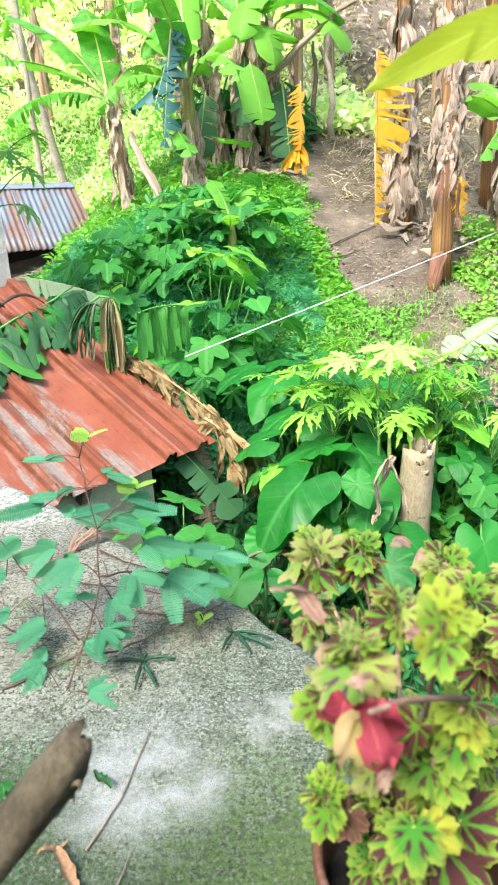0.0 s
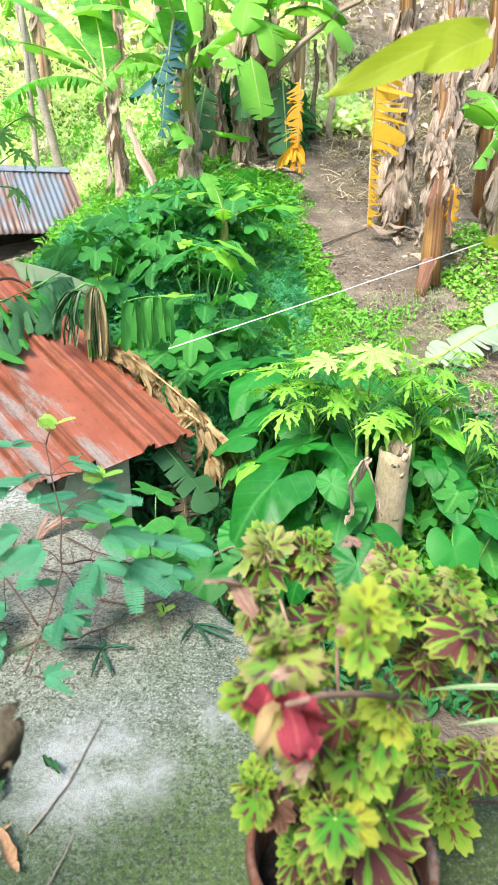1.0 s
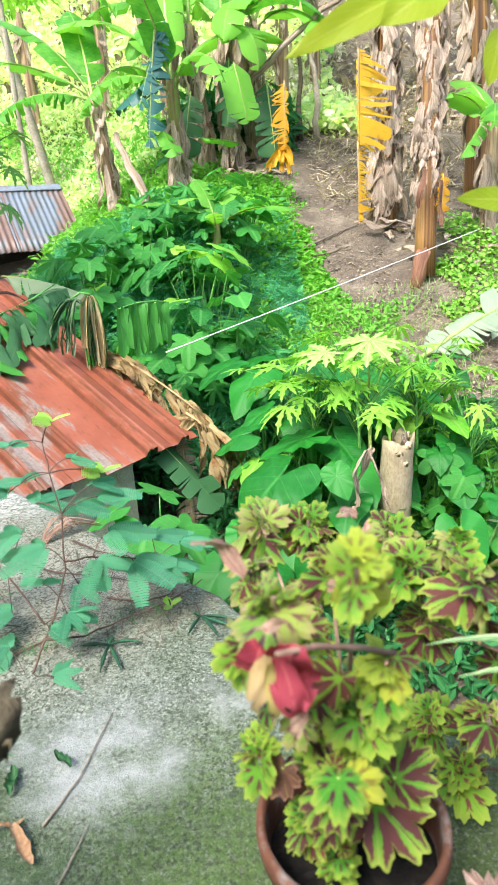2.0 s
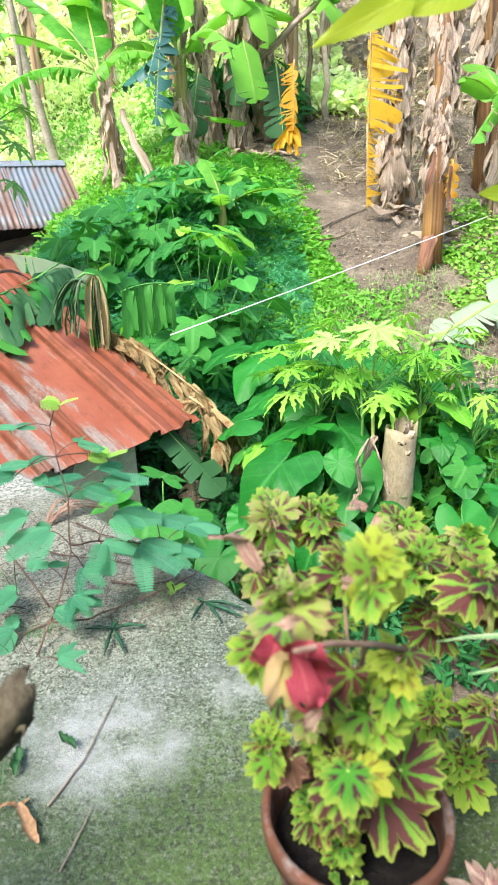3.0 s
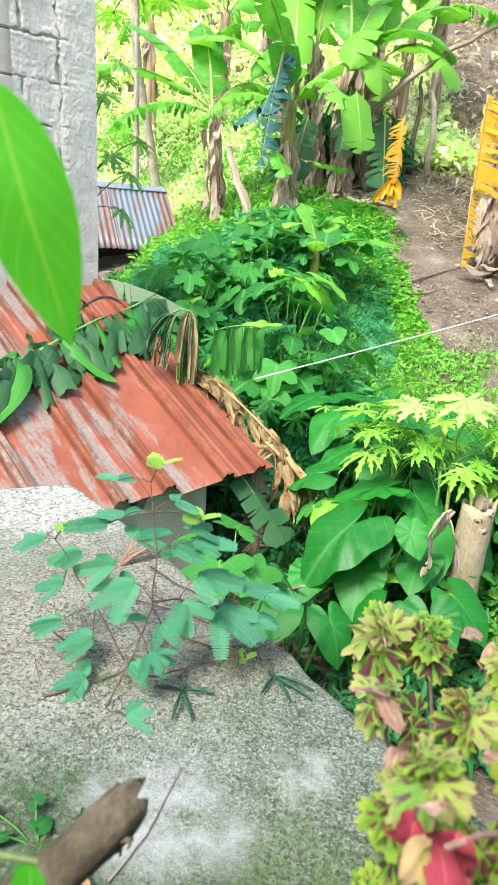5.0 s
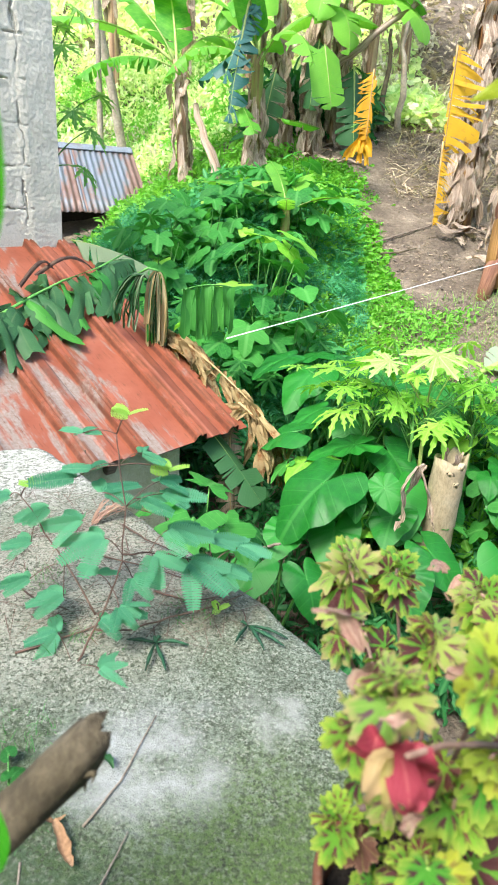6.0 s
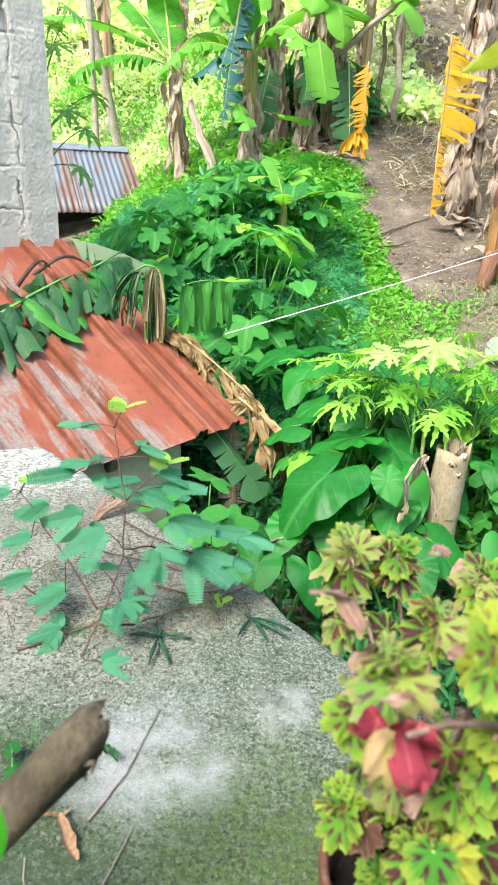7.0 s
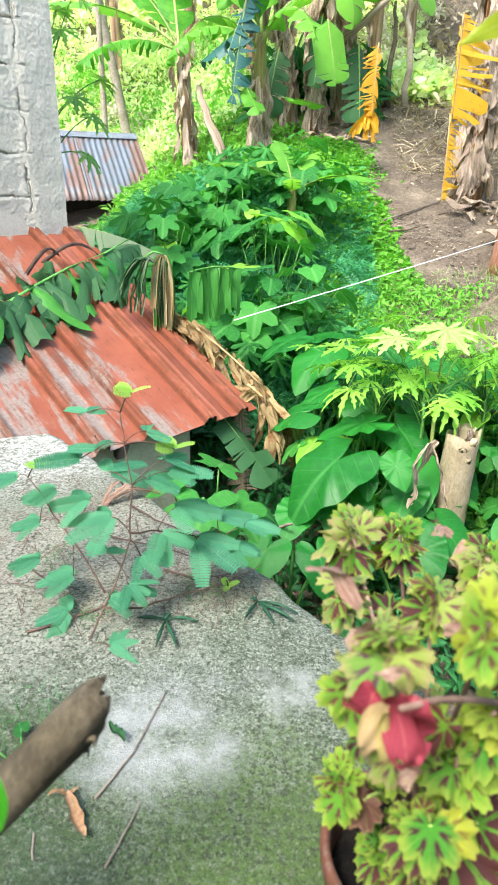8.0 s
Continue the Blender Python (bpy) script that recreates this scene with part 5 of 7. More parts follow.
def papaya(x, y, h, n, size, label, seed, dark=False, z=None, spread=0.36):
    rng = np.random.default_rng(seed)
    leaves = []
    for i in range(n):
        az = 360 * i / n * 1.0 + rng.uniform(-25, 25) + i * 7
        d = spread * rng.uniform(0.5, 1.15)
        leaves.append((d * math.cos(radians(az)), d * math.sin(radians(az)) * (1.0 if math.sin(radians(az)) > 0 else 0.35), h + rng.uniform(-0.22, 0.10), size * rng.uniform(0.6, 1.25), az, rng.uniform(-5, 42)))
    return stalked_plant("papaya_plant", x, y, label, "papaya plant", "young papaya plants", leaves, PAPAYA_DARK if dark else PAPAYA, M_STALK, seed, z, 0.0032, trunk=(h - 0.22, 0.011))


papaya(0.50, 2.80, 1.02, 24, 0.12, "young papaya with bright yellow-green lobed leaves", 41, spread=0.32)
papaya(0.80, 2.92, 0.95, 26, 0.105, "thin young papaya with pale lobed leaves", 42, spread=0.30)
papaya(1.05, 2.85, 0.78, 22, 0.10, "low young papaya with yellow-green leaves", 43, spread=0.25)
papaya(0.3, 2.9, 0.95, 20, 0.11, "young papaya half hidden among taro leaves", 44, spread=0.30)
# these leaves look sunlit through their pale colour alone
stalked_plant("papaya_plant", 0.56, 2.86, "young papaya with one broad leaf paled by painted sunlight", "papaya plant", "young papaya plants",
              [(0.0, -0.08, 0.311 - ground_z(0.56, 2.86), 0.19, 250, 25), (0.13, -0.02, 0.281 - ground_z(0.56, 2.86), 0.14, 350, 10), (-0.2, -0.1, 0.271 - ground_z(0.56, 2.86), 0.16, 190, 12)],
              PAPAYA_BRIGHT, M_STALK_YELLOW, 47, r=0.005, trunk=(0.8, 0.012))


def lobed_weed(x, y, h, n, size, seed, z=None, meshes=None, spread=0.25):
    rng = np.random.default_rng(seed)
    leaves = []
    for i in range(n):
        az = 360 * i / n + rng.uniform(-30, 30)
        d = spread * rng.uniform(0.3, 1.1)
        leaves.append((d * math.cos(radians(az)), d * math.sin(radians(az)), h * rng.uniform(0.55, 1.1), size * rng.uniform(0.7, 1.2), az, rng.uniform(5, 45)))
    return stalked_plant("weed", x, y, "leafy green weed with broad lobed leaves", "weed", "weeds on the slope", leaves, meshes or LOBED, M_STALK, seed, z, 0.006)


stalked_plant("weed", -0.323, 1.85, "broad lobed bright green weed at the slab edge", "weed", "weeds on the slope",
              [(0.0, -0.13, -0.019 - ground_z(-0.323, 1.85), 0.15, 265, 30), (0.10, -0.08, -0.059 - ground_z(-0.323, 1.85), 0.12, 330, 35), (-0.11, -0.05, 0.011 - ground_z(-0.323, 1.85), 0.12, 190, 25), (0.02, 0.1, 0.001 - ground_z(-0.323, 1.85), 0.12, 80, 10), (0.16, 0.04, -0.119 - ground_z(-0.323, 1.85), 0.11, 10, 30)],
              LOBED, M_STALK, 48, r=0.005)
rng_w = np.random.default_rng(77)
for i in range(46):
    x, y = rng_w.uniform(-1.75, 0.15), rng_w.uniform(3.6, 6.3)
    if y < 4.2 and x < -0.75:
        y += 0.9
    if x < -1.2 and y > 5.0:
        x += 0.8
    lobed_weed(x, y, rng_w.uniform(0.4, 0.75), int(rng_w.integers(6, 10)), rng_w.uniform(0.13, 0.20), 100 + i, meshes=LOBED_LIME if i % 7 == 2 else LOBED if i % 4 else PAPAYA_DARK)
for i in range(16):
    lobed_weed(rng_w.uniform(0.15, 1.25), rng_w.uniform(2.65, 3.4), rng_w.uniform(0.42, 0.66), int(rng_w.integers(6, 10)), rng_w.uniform(0.10, 0.15), 300 + i, meshes=(TARO, LOBED, TARO, LOBED_LIME)[i % 4], spread=0.22)


# ---------------------------------------------------------------- scattered growth
def region(x0, x1, y0, y1, height, clump=1.5, keep=None, seed=0, lift=0.0):
    def sample(rng, n):
        out = []
        while len(out) < n:
            x, y = rng.uniform(x0, x1), rng.uniform(y0, y1)
            c = noise.noise((x * clump, y * clump, seed)) * 0.5 + 0.55
            if keep and not keep(x, y):
                continue
            if rng.random() > c + 0.25:
                continue
            h = height(x, y) if callable(height) else height
            out.append((x, y, ground_z(x, y) + lift + h * max(0.15, c) * rng.random() ** 0.6))
        return np.array(out)
    return sample


def path_left(y):
    """The left border of the bare path."""
    return float(np.interp(y, [4.3, 5.2, 6.0, 6.9, 8.0], [0.55, 0.72, 0.75, 0.80, 0.62]))


def in_house(x, y):
    p = Vector((x, y, 0)) - Vector((EAVE.x, EAVE.y, 0))
    return p.dot(ALONG) > 0.33 and p.dot(UP_PLAN) > 0.06


def stuff(ob, label, category):
    return tagged(ob, label, category, kind="stuff")


ROUND, LANCE, GRASSY, SPRIG = small_leaf("round"), small_leaf("lance"), small_leaf("grass"), small_leaf("sprig")
stuff(scatter("creeper", 14000, region(-0.5, 0.9, 4.5, 7.9, lambda x, y: 0.18 - 0.15 * smooth_step(path_left(y) - 0.6, path_left(y), x), 1.8, lambda x, y: x < path_left(y) + 0.26 * noise.noise((x * 2.2, y * 2.2, 1)) + 0.08 * noise.noise((x * 7, y * 7, 2))), *ROUND, M_CREEPER, (0.028, 0.055), 1, 0.5), "bright green creeper covering the bank", "creeper")
stuff(scatter("creeper", 7500, region(1.55, 3.4, 4.75, 6.2, lambda x, y: 0.06 + 0.24 * smooth_step(1.6, 2.1, x), 1.8, lambda x, y: x > 1.60 + 0.25 * (y - 4.9) + 0.35 * noise.noise((x * 3, y * 3, 6))), *ROUND, M_CREEPER_PALE, (0.022, 0.046), 2, 0.5), "bright green creeper beside the banana stems", "creeper")
stuff(scatter("fern_growth", 14000, region(-1.8, 0.45, 3.4, 6.6, lambda x, y: 0.6 - 0.46 * smooth_step(-0.5, 0.2, x), 1.4, lambda x, y: x < path_left(y) - 0.2), *SPRIG, M_FERNY, (0.07, 0.15), 3, 0.6), "feathery green undergrowth between the weeds", "undergrowth")
stuff(scatter("bushes", 12000, region(-2.2, 0.5, 3.3, 7.2, lambda x, y: (0.55 - 0.42 * smooth_step(-0.5, 0.25, x)) * (1 - 0.65 * smooth_step(-0.9, -1.6, x) * smooth_step(4.6, 5.6, y)), 1.3, lambda x, y: x < path_left(y) - 0.25), *LANCE, M_BUSH, (0.06, 0.13), 4, 0.6), "dense green undergrowth on the bank", "undergrowth")
stuff(scatter("ground_weeds", 6500, region(0.0, 1.5, 3.5, 5.1, 0.13, 2.2, lambda x, y: x < 1.15 + 0.5 * noise.noise((x * 2, y * 2, 8))), *LANCE, M_CREEPER, (0.03, 0.07), 5, 0.6), "low weeds on the trodden ground", "weeds")
stuff(scatter("grass", 2500, region(0.1, 1.7, 3.5, 5.3, 0.05, 2.5), *GRASSY, M_GRASS, (0.05, 0.11), 6, 0.5, -1.8), "thin grass on the trodden ground", "grass")
stuff(scatter("undergrowth", 9000, region(-0.9, 1.7, 1.9, 3.7, 0.32, 2.0, lambda x, y: (x + 0.15) * 0.71 + (y - 1.37) * 0.71 > 0.06 and not in_house(x, y) and (x < 1.2 or x < 1.55 + 0.7 * noise.noise((y * 3.3, x * 2.1, 3.0)))), *LANCE, M_SHADE_LEAF, (0.04, 0.10), 7, 0.7), "undergrowth below the slab, darkened by painted shade", "undergrowth")
stuff(scatter("weeds", 6000, region(0.8, 2.6, 2.4, 3.5, 0.28, 2.0, lambda x, y: (y < 3.3 or x < 1.15) and x < 2.05 + 0.9 * noise.noise((y * 3.1, x * 2.3, 1.0)) and (x < 1.45 or y > 2.6 + 0.5 * noise.noise((x * 4.1, y * 2.0, 2.0)))), *ROUND, M_CREEPER, (0.03, 0.07), 8, 0.6), "fresh green weeds beside the stump", "weeds")
# far growth takes its brightness from the pale leaf colour, not from the lamp
stuff(scatter("far_bushes", 30000, region(-7.0, -0.4, 9.0, 15.0, lambda x, y: 0.35 + 1.6 * max(0, noise.noise((x * 1.1, y * 1.1, 5))), 1.1, lambda x, y: not (x > -1.0 and y < 10.0) and not (x < -1.5 and y < 10.4)), *LANCE, M_SUN_PAINTED, (0.06, 0.15), 9, 0.8), "bushes on the far slope with sunlight painted into their leaves", "bushes")
stuff(scatter("far_trees", 16000, region(-12.0, -0.6, 15.0, 24.0, lambda x, y: 0.8 + 3.5 * max(0, noise.noise((x * 0.5, y * 0.5, 9))), 0.6), *LANCE, M_SUN_PAINTED, (0.15, 0.36), 12, 0.8), "trees and scrub at the top of the slope, sunlight painted in", "trees")
stuff(scatter("dry_scrub", 5000, region(1.4, 8.0, 9.0, 20.0, 0.25, 0.8), *LANCE, M_STRAWY, (0.08, 0.22), 13, 0.5), "dry scrub and litter on the upper slope", "scrub")
# dark leaves fill the clump to stand for its inner shade
stuff(scatter("shaded_growth", 1300, region(-0.75, 0.75, 8.5, 9.2, 0.95, 1.2), *LANCE, M_SHADE_LEAF, (0.12, 0.30), 16, 0.8), "growth between the banana stems with shade painted into it", "undergrowth")
# scrub added in place of a bright sun patch at the path's head
stuff(scatter("sunlit_scrub", 1600, region(1.05, 1.75, 9.2, 10.4, 0.45, 1.2), *LANCE, M_SUN_PAINTED, (0.06, 0.16), 15, 0.7), "pale scrub added for a sun patch at the head of the path", "scrub")
stuff(scatter("dry_straw", 3000, region(0.9, 3.4, 7.2, 11.5, 0.04, 1.2), *GRASSY, M_STRAWY, (0.12, 0.35), 16, 0.25, 0.0), "pale dry straw on the slope", "dry grass")
stuff(scatter("slope_weeds", 7000, region(-2.3, -0.1, 6.6, 9.2, 0.28, 1.6), *LANCE, M_CREEPER, (0.05, 0.12), 17, 0.6), "green weeds between the banana stems", "weeds")
stuff(scatter("shade_weeds", 2200, region(-2.6, -1.2, 6.4, 7.6, 0.16, 1.6), *LANCE, M_SHADE_LEAF, (0.06, 0.12), 18, 0.6), "weeds in front of the shed, shade painted into their leaves", "weeds")
stuff(scatter("slope_shrubs", 9000, region(-6.0, -0.5, 9.2, 14.0, lambda x, y: 0.3 + 1.5 * max(0, noise.noise((x * 1.3, y * 1.3, 15))), 1.3, lambda x, y: not (x < -1.5 and y < 10.4), seed=3), *LANCE, M_CREEPER, (0.07, 0.15), 19, 0.8), "mid green shrubs among paler bushes", "shrubs")
# pale clumps added where the slope is bright with sun
stuff(scatter("bleached_brush", 4000, region(-4.5, 1.9, 9.2, 12.5, lambda x, y: 0.2 + 0.9 * max(0, noise.noise((x * 1.5, y * 1.5, 25))), 1.5, lambda x, y: noise.noise((x * 1.5, y * 1.5, 25)) > 0.15 and not (x < -1.5 and y < 10.4)), *LANCE, M_SUN_BRUSH, (0.06, 0.16), 20, 0.8), "very pale brush added for sun-bright patches on the slope", "dead brush")
stuff(scatter("fresh_weeds", 4500, region(0.2, 1.7, 2.75, 3.5, 0.26, 2.0), *LANCE, M_CREEPER, (0.04, 0.09), 21, 0.6), "fresh green weeds behind the stump", "weeds")
stuff(scatter("fallen_straw", 2400, region(1.0, 3.2, 3.6, 5.1, 0.02, 1.4), *GRASSY, M_LITTER, (0.05, 0.15), 22, 0.25, 0.0), "pale dry straw on the trodden ground", "dry grass")
stuff(scatter("far_creeper", 5000, region(-0.5, 1.6, 9.0, 16.0, 0.4, 0.8), *ROUND, M_SUN_PAINTED, (0.06, 0.14), 10, 0.6), "green growth high on the slope, paled by painted sunlight", "bushes")
CLOD = ([(-0.5, -0.4, 0), (0.5, -0.35, 0), (0.45, 0.45, 0), (-0.4, 0.5, 0), (-0.2, -0.1, 0.45), (0.25, 0.1, 0.4)], [(0, 1, 5, 4), (1, 2, 5), (2, 3, 4, 5), (3, 0, 4)], [(0.5, 0.5)] * 6)
M_CLOD = rough_material("earth_clod", [(0.15, 0.125, 0.10), (0.22, 0.185, 0.145), (0.36, 0.32, 0.26)], 5.0, 40.0, 0.95, 0.6, 0.01, islands=True)
stuff(scatter("clods", 6500, region(0.55, 3.2, 3.8, 11.0, 0.006, 1.2), *CLOD, M_CLOD, (0.006, 0.026), 24, 0.3, 0.0), "small clods and stones on the earth path", "clods")
stuff(scatter("leaf_litter", 14000, region(0.6, 6.0, 4.0, 14.0, 0.03, 1.5), *LANCE, M_LITTER, (0.012, 0.055), 11, 0.2, 0.0), "dry leaf litter on the earth slope", "leaf litter")

# ---------------------------------------------------------------- stump
def build_stump():
    x, y = 0.645, 2.66
    z0 = ground_z(x, y)
    top = -0.13
    st = thing("tree_stump", (x, y, z0), "pale cut papaya trunk with a ragged hollow top", "tree stump")
    h = top - z0
    n, sides = 14, 20
    verts, faces = [], []
    for i in range(n + 1):
        f = i / n
        for j in range(sides):
            a = 2 * math.pi * j / sides
            r = 0.082 - 0.012 * f + 0.004 * noise.noise((math.cos(a) * 3, math.sin(a) * 3, f * 9)) + 0.0022 * math.sin(f * 34) ** 3
            rag = 0.055 * noise.noise((math.cos(a) * 1.3, math.sin(a) * 1.3, 4.0)) + 0.008 * noise.noise((math.cos(a) * 5, math.sin(a) * 5, 4.0)) if i == n else 0
            verts.append((0.02 * f + r * math.cos(a), r * math.sin(a), h * f - 0.05 * (i == 0) + rag))
    for i, rr in ((0, 0.75), (1, 0.6)):
        for j in range(sides):
            a = 2 * math.pi * j / sides
            verts.append((0.02 + 0.07 * rr * math.cos(a), 0.07 * rr * math.sin(a), h - 0.015 - 0.09 * i + 0.03 * noise.noise((math.cos(a) * 3, math.sin(a) * 3, 7))))
    for i in range(n + 2):
        for j in range(sides):
            k = (j + 1) % sides
            faces.append((i * sides + j, i * sides + k, (i + 1) * sides + k, (i + 1) * sides + j))
    faces.append(tuple(range((n + 2) * sides, (n + 3) * sides)))
    put("trunk", data("trunk", verts, faces, M_STUMP), st)
    rng = np.random.default_rng(8)
    for i in range(9):
        a, f = ((5.1, 0.86), (3.6, 0.62), (4.6, 0.93), (4.2, 0.35), (5.6, 0.5), (0.5, 0.7), (1.6, 0.8), (2.4, 0.9), (5.3, 0.97))[i]
        m = Matrix.Translation((0.02 * f + 0.0695 * math.cos(a), 0.0695 * math.sin(a), h * f)) @ Matrix.Rotation(a, 4, "Z") @ Matrix.Rotation(radians(90), 4, "Y")
        put("leaf_scar", tube_mesh("leaf_scar", [(0, 0, -0.012), (0, 0, -0.001), (0, 0, 0.002), (0, 0, -0.002)], [0.021, 0.020, 0.014, 0.006], M_STUMP, 10, 0.15, i), st, m)
    for i in range(7):
        a = rng.uniform(0, 6.28)
        m = Matrix.Translation((0.02 + 0.05 * math.cos(a), 0.05 * math.sin(a), h + 0.03)) @ Matrix.Rotation(a + 1.57, 4, "Z") @ Matrix.Scale(0.22, 4)
        put("fibre", STRIPS[i % 6], st, m)


M_STUMP = rough_material("papaya_trunk", [(0.38, 0.32, 0.19), (0.54, 0.45, 0.29), (0.63, 0.55, 0.39)], 9.0, 60.0, 0.85, 0.5, 0.005, (1.4, 1.4, 0.7))
build_stump()


# ---------------------------------------------------------------- unseen wall added behind the slab to shade it
v_shade_wall = [(-5, -1.5, -1.2), (6.5, -1.5, -1.2), (6.5, -1.7, -1.2), (-5, -1.7, -1.2), (-5, -1.5, 2.3), (6.5, -1.5, 2.3), (6.5, -1.7, 2.3), (-5, -1.7, 2.3)]
tagged(put("wall_shade_added", data("wall_shade_added", v_shade_wall, [(0, 1, 5, 4), (1, 2, 6, 5), (2, 3, 7, 6), (3, 0, 4, 7), (4, 5, 6, 7), (3, 2, 1, 0)], M_RENDER_COAT, smooth=False)), "plain unseen wall added behind the slab to shade it", "wall", kind="structure")


# ---------------------------------------------------------------- coleus in pots
def fan_outline(depth, teeth):
    """Seven rounded lobes in a fan round the stalk, the eighth place left for the notch at its foot."""
    def f(a):
        b = a if a < math.pi else a - 2 * math.pi
        half = radians(157.5)
        if abs(b) > half:
            return 0.13
        t = abs(((b / (2 * half) + 0.5) * 7) % 1.0 - 0.5) * 2
        reach = 1.0 - 0.66 * (abs(b) / half) ** 1.4
        return reach * ((1 - depth) + depth * (1 - t ** 2.6) ** 0.55 - 0.6 * teeth * math.cos(t * 3.0 * math.pi))
    return f


def coleus_leaf(material, depth, droop, ripple):
    return polar_leaf("leaf", fan_outline(depth, 0.085), material, 5, 144, 0.10, droop, ripple, 8)


COLEUS = [coleus_leaf(M_COLEUS[0], 0.40, 0.25, 0.07), coleus_leaf(M_COLEUS[0], 0.34, 0.55, 0.10), coleus_leaf(M_COLEUS[1], 0.42, 0.3, 0.08), coleus_leaf(M_COLEUS[1], 0.38, 0.6, 0.12), coleus_leaf(M_COLEUS[2], 0.36, 0.45, 0.10), coleus_leaf(M_COLEUS[0], 0.44, 0.1, 0.05)]
COLEUS.append(coleus_leaf(M_COLEUS[3], 0.40, 0.5, 0.12))
COLEUS_BROWN = coleus_leaf(M_COLEUS[4], 0.30, 0.4, 0.08)


def pot(x, y, r, h, label, name="flower_pot"):
    p = thing(name, (x, y, 0.0), label, "flower pot", "clay flower pots")
    prof = [(r * 0.66, 0.003), (r * 0.70, 0.0), (r * 0.72, 0.006), (r * 0.93, h - 0.035), (r * 0.94, h - 0.032), (r * 1.0, h - 0.03), (r * 1.02, h - 0.015), (r * 1.01, h - 0.003), (r * 0.98, h), (r * 0.93, h - 0.002), (r * 0.91, h - 0.012), (r * 0.87, h - 0.075)]
    sides = 48
    verts, faces = [], []
    for q, z in prof:
        for j in range(sides):
            a = 2 * math.pi * j / sides
            k = 1 + 0.006 * noise.noise((math.cos(a) * 2, math.sin(a) * 2, z * 8))
            verts.append((q * k * math.cos(a), q * k * math.sin(a), z + 0.002 * noise.noise((math.cos(a) * 3, math.sin(a) * 3, 1))))
    for i in range(len(prof) - 1):
        for j in range(sides):
            k = (j + 1) % sides
            faces.append((i * sides + j, i * sides + k, (i + 1) * sides + k, (i + 1) * sides + j))
    faces.append(tuple(reversed(range(sides))))
    put("body", data("body", verts, faces, M_CLAY), p)
    verts, faces = [(0, 0, h - 0.052)], []
    for i in range(1, 7):
        for j in range(32):
            a = 2 * math.pi * j / 32
            q = r * 0.885 * i / 6
            verts.append((q * math.cos(a), q * math.sin(a), h - 0.055 + 0.012 * noise.noise((q * math.cos(a) * 40, q * math.sin(a) * 40, 2))))
    for j in range(32):
        k = (j + 1) % 32
        faces.append((0, 1 + j, 1 + k))
        for i in range(5):
            a = 1 + i * 32
            faces.append((a + j, a + 32 + j, a + 32 + k, a + k))
    put("soil", data("soil", verts, faces, M_SOIL), p, None, "dark potting soil")
    return p


LIME, GREENISH, YELLOW, FADED, MAROON = (0, 2, 3, 0), (0, 5, 2, 1), (4, 0, 3, 4), (6, 6, 3, 0), (2, 3, 6, 0)


def coleus(x, y, z, clumps, label, seed):
    """A coleus: a bent stem to each clump, a rosette of frilled leaves at its end and a few leaves below it."""
    rng = np.random.default_rng(seed)
    plant = thing("coleus", (x, y, z), label, "coleus plant", "coleus plants in pots")
    o = Vector((x, y, z))
    for i, (tip, count, size, palette) in enumerate(clumps):
        end = Vector(tip) - o
        start = Vector((rng.normal(0, 0.015), rng.normal(0, 0.015), -0.01))
        pts = [start.lerp(end, k / 8) + Vector((end.x, end.y, 0)) * (-0.35 * math.sin(math.pi * k / 8) * (1 - k / 8)) for k in range(9)]
        put("stem", tube_mesh("stem", pts, [0.0036 * (1 - 0.06 * k) for k in range(9)], M_STALK_RED if i % 3 else M_STEM_PINK, 7, 0.1, i), plant)
        turn = rng.uniform(0, 6.28)
        count += 3
        for k in range(count):
            f = k / max(1, count - 1)
            az = turn + 2.4 * k + rng.normal(0, 0.25)
            rise = -0.55 + 1.3 * f + rng.normal(0, 0.2)
            way = Vector((math.cos(az) * math.cos(rise), math.sin(az) * math.cos(rise), math.sin(rise)))
            at = end + way * size * 0.25 + Vector((0, 0, -0.018 + 0.02 * f))
            me = COLEUS[palette[int(rng.integers(4))]]
            put("leaf", me, plant, aim(at, way, rng.normal(0, 0.45), size * (1.0 - 0.45 * f) * rng.uniform(0.7, 1.15), up=(rng.normal(0, 0.35), -0.5 + rng.normal(0, 0.3), 1)))
        for k in range(3):
            f = 0.55 + 0.13 * k + rng.uniform(-0.05, 0.05)
            at = pts[int(f * 8)]
            az = turn + 1.9 * k
            way = Vector((math.cos(az), math.sin(az) - 0.2, rng.uniform(-0.7, 0.1)))
            if end.length > 0.2:
                put("leaf", COLEUS[palette[k]], plant, aim(at + way.normalized() * 0.018, way, rng.normal(0, 0.4), size * rng.uniform(0.6, 0.9), up=(0, -0.55, 1)))
    return plant


M_STEM_PINK = rough_material("pinkish_stem", [(0.24, 0.14, 0.10), (0.36, 0.23, 0.17), (0.46, 0.32, 0.25)], 9.0, 80.0, 0.7, 0.3, 0.001)
pot(0.100, 0.535, 0.108, 0.19, "brown clay pot with grey lime stains on the slab")
POT = Vector((0.100, 0.535, 0.14))
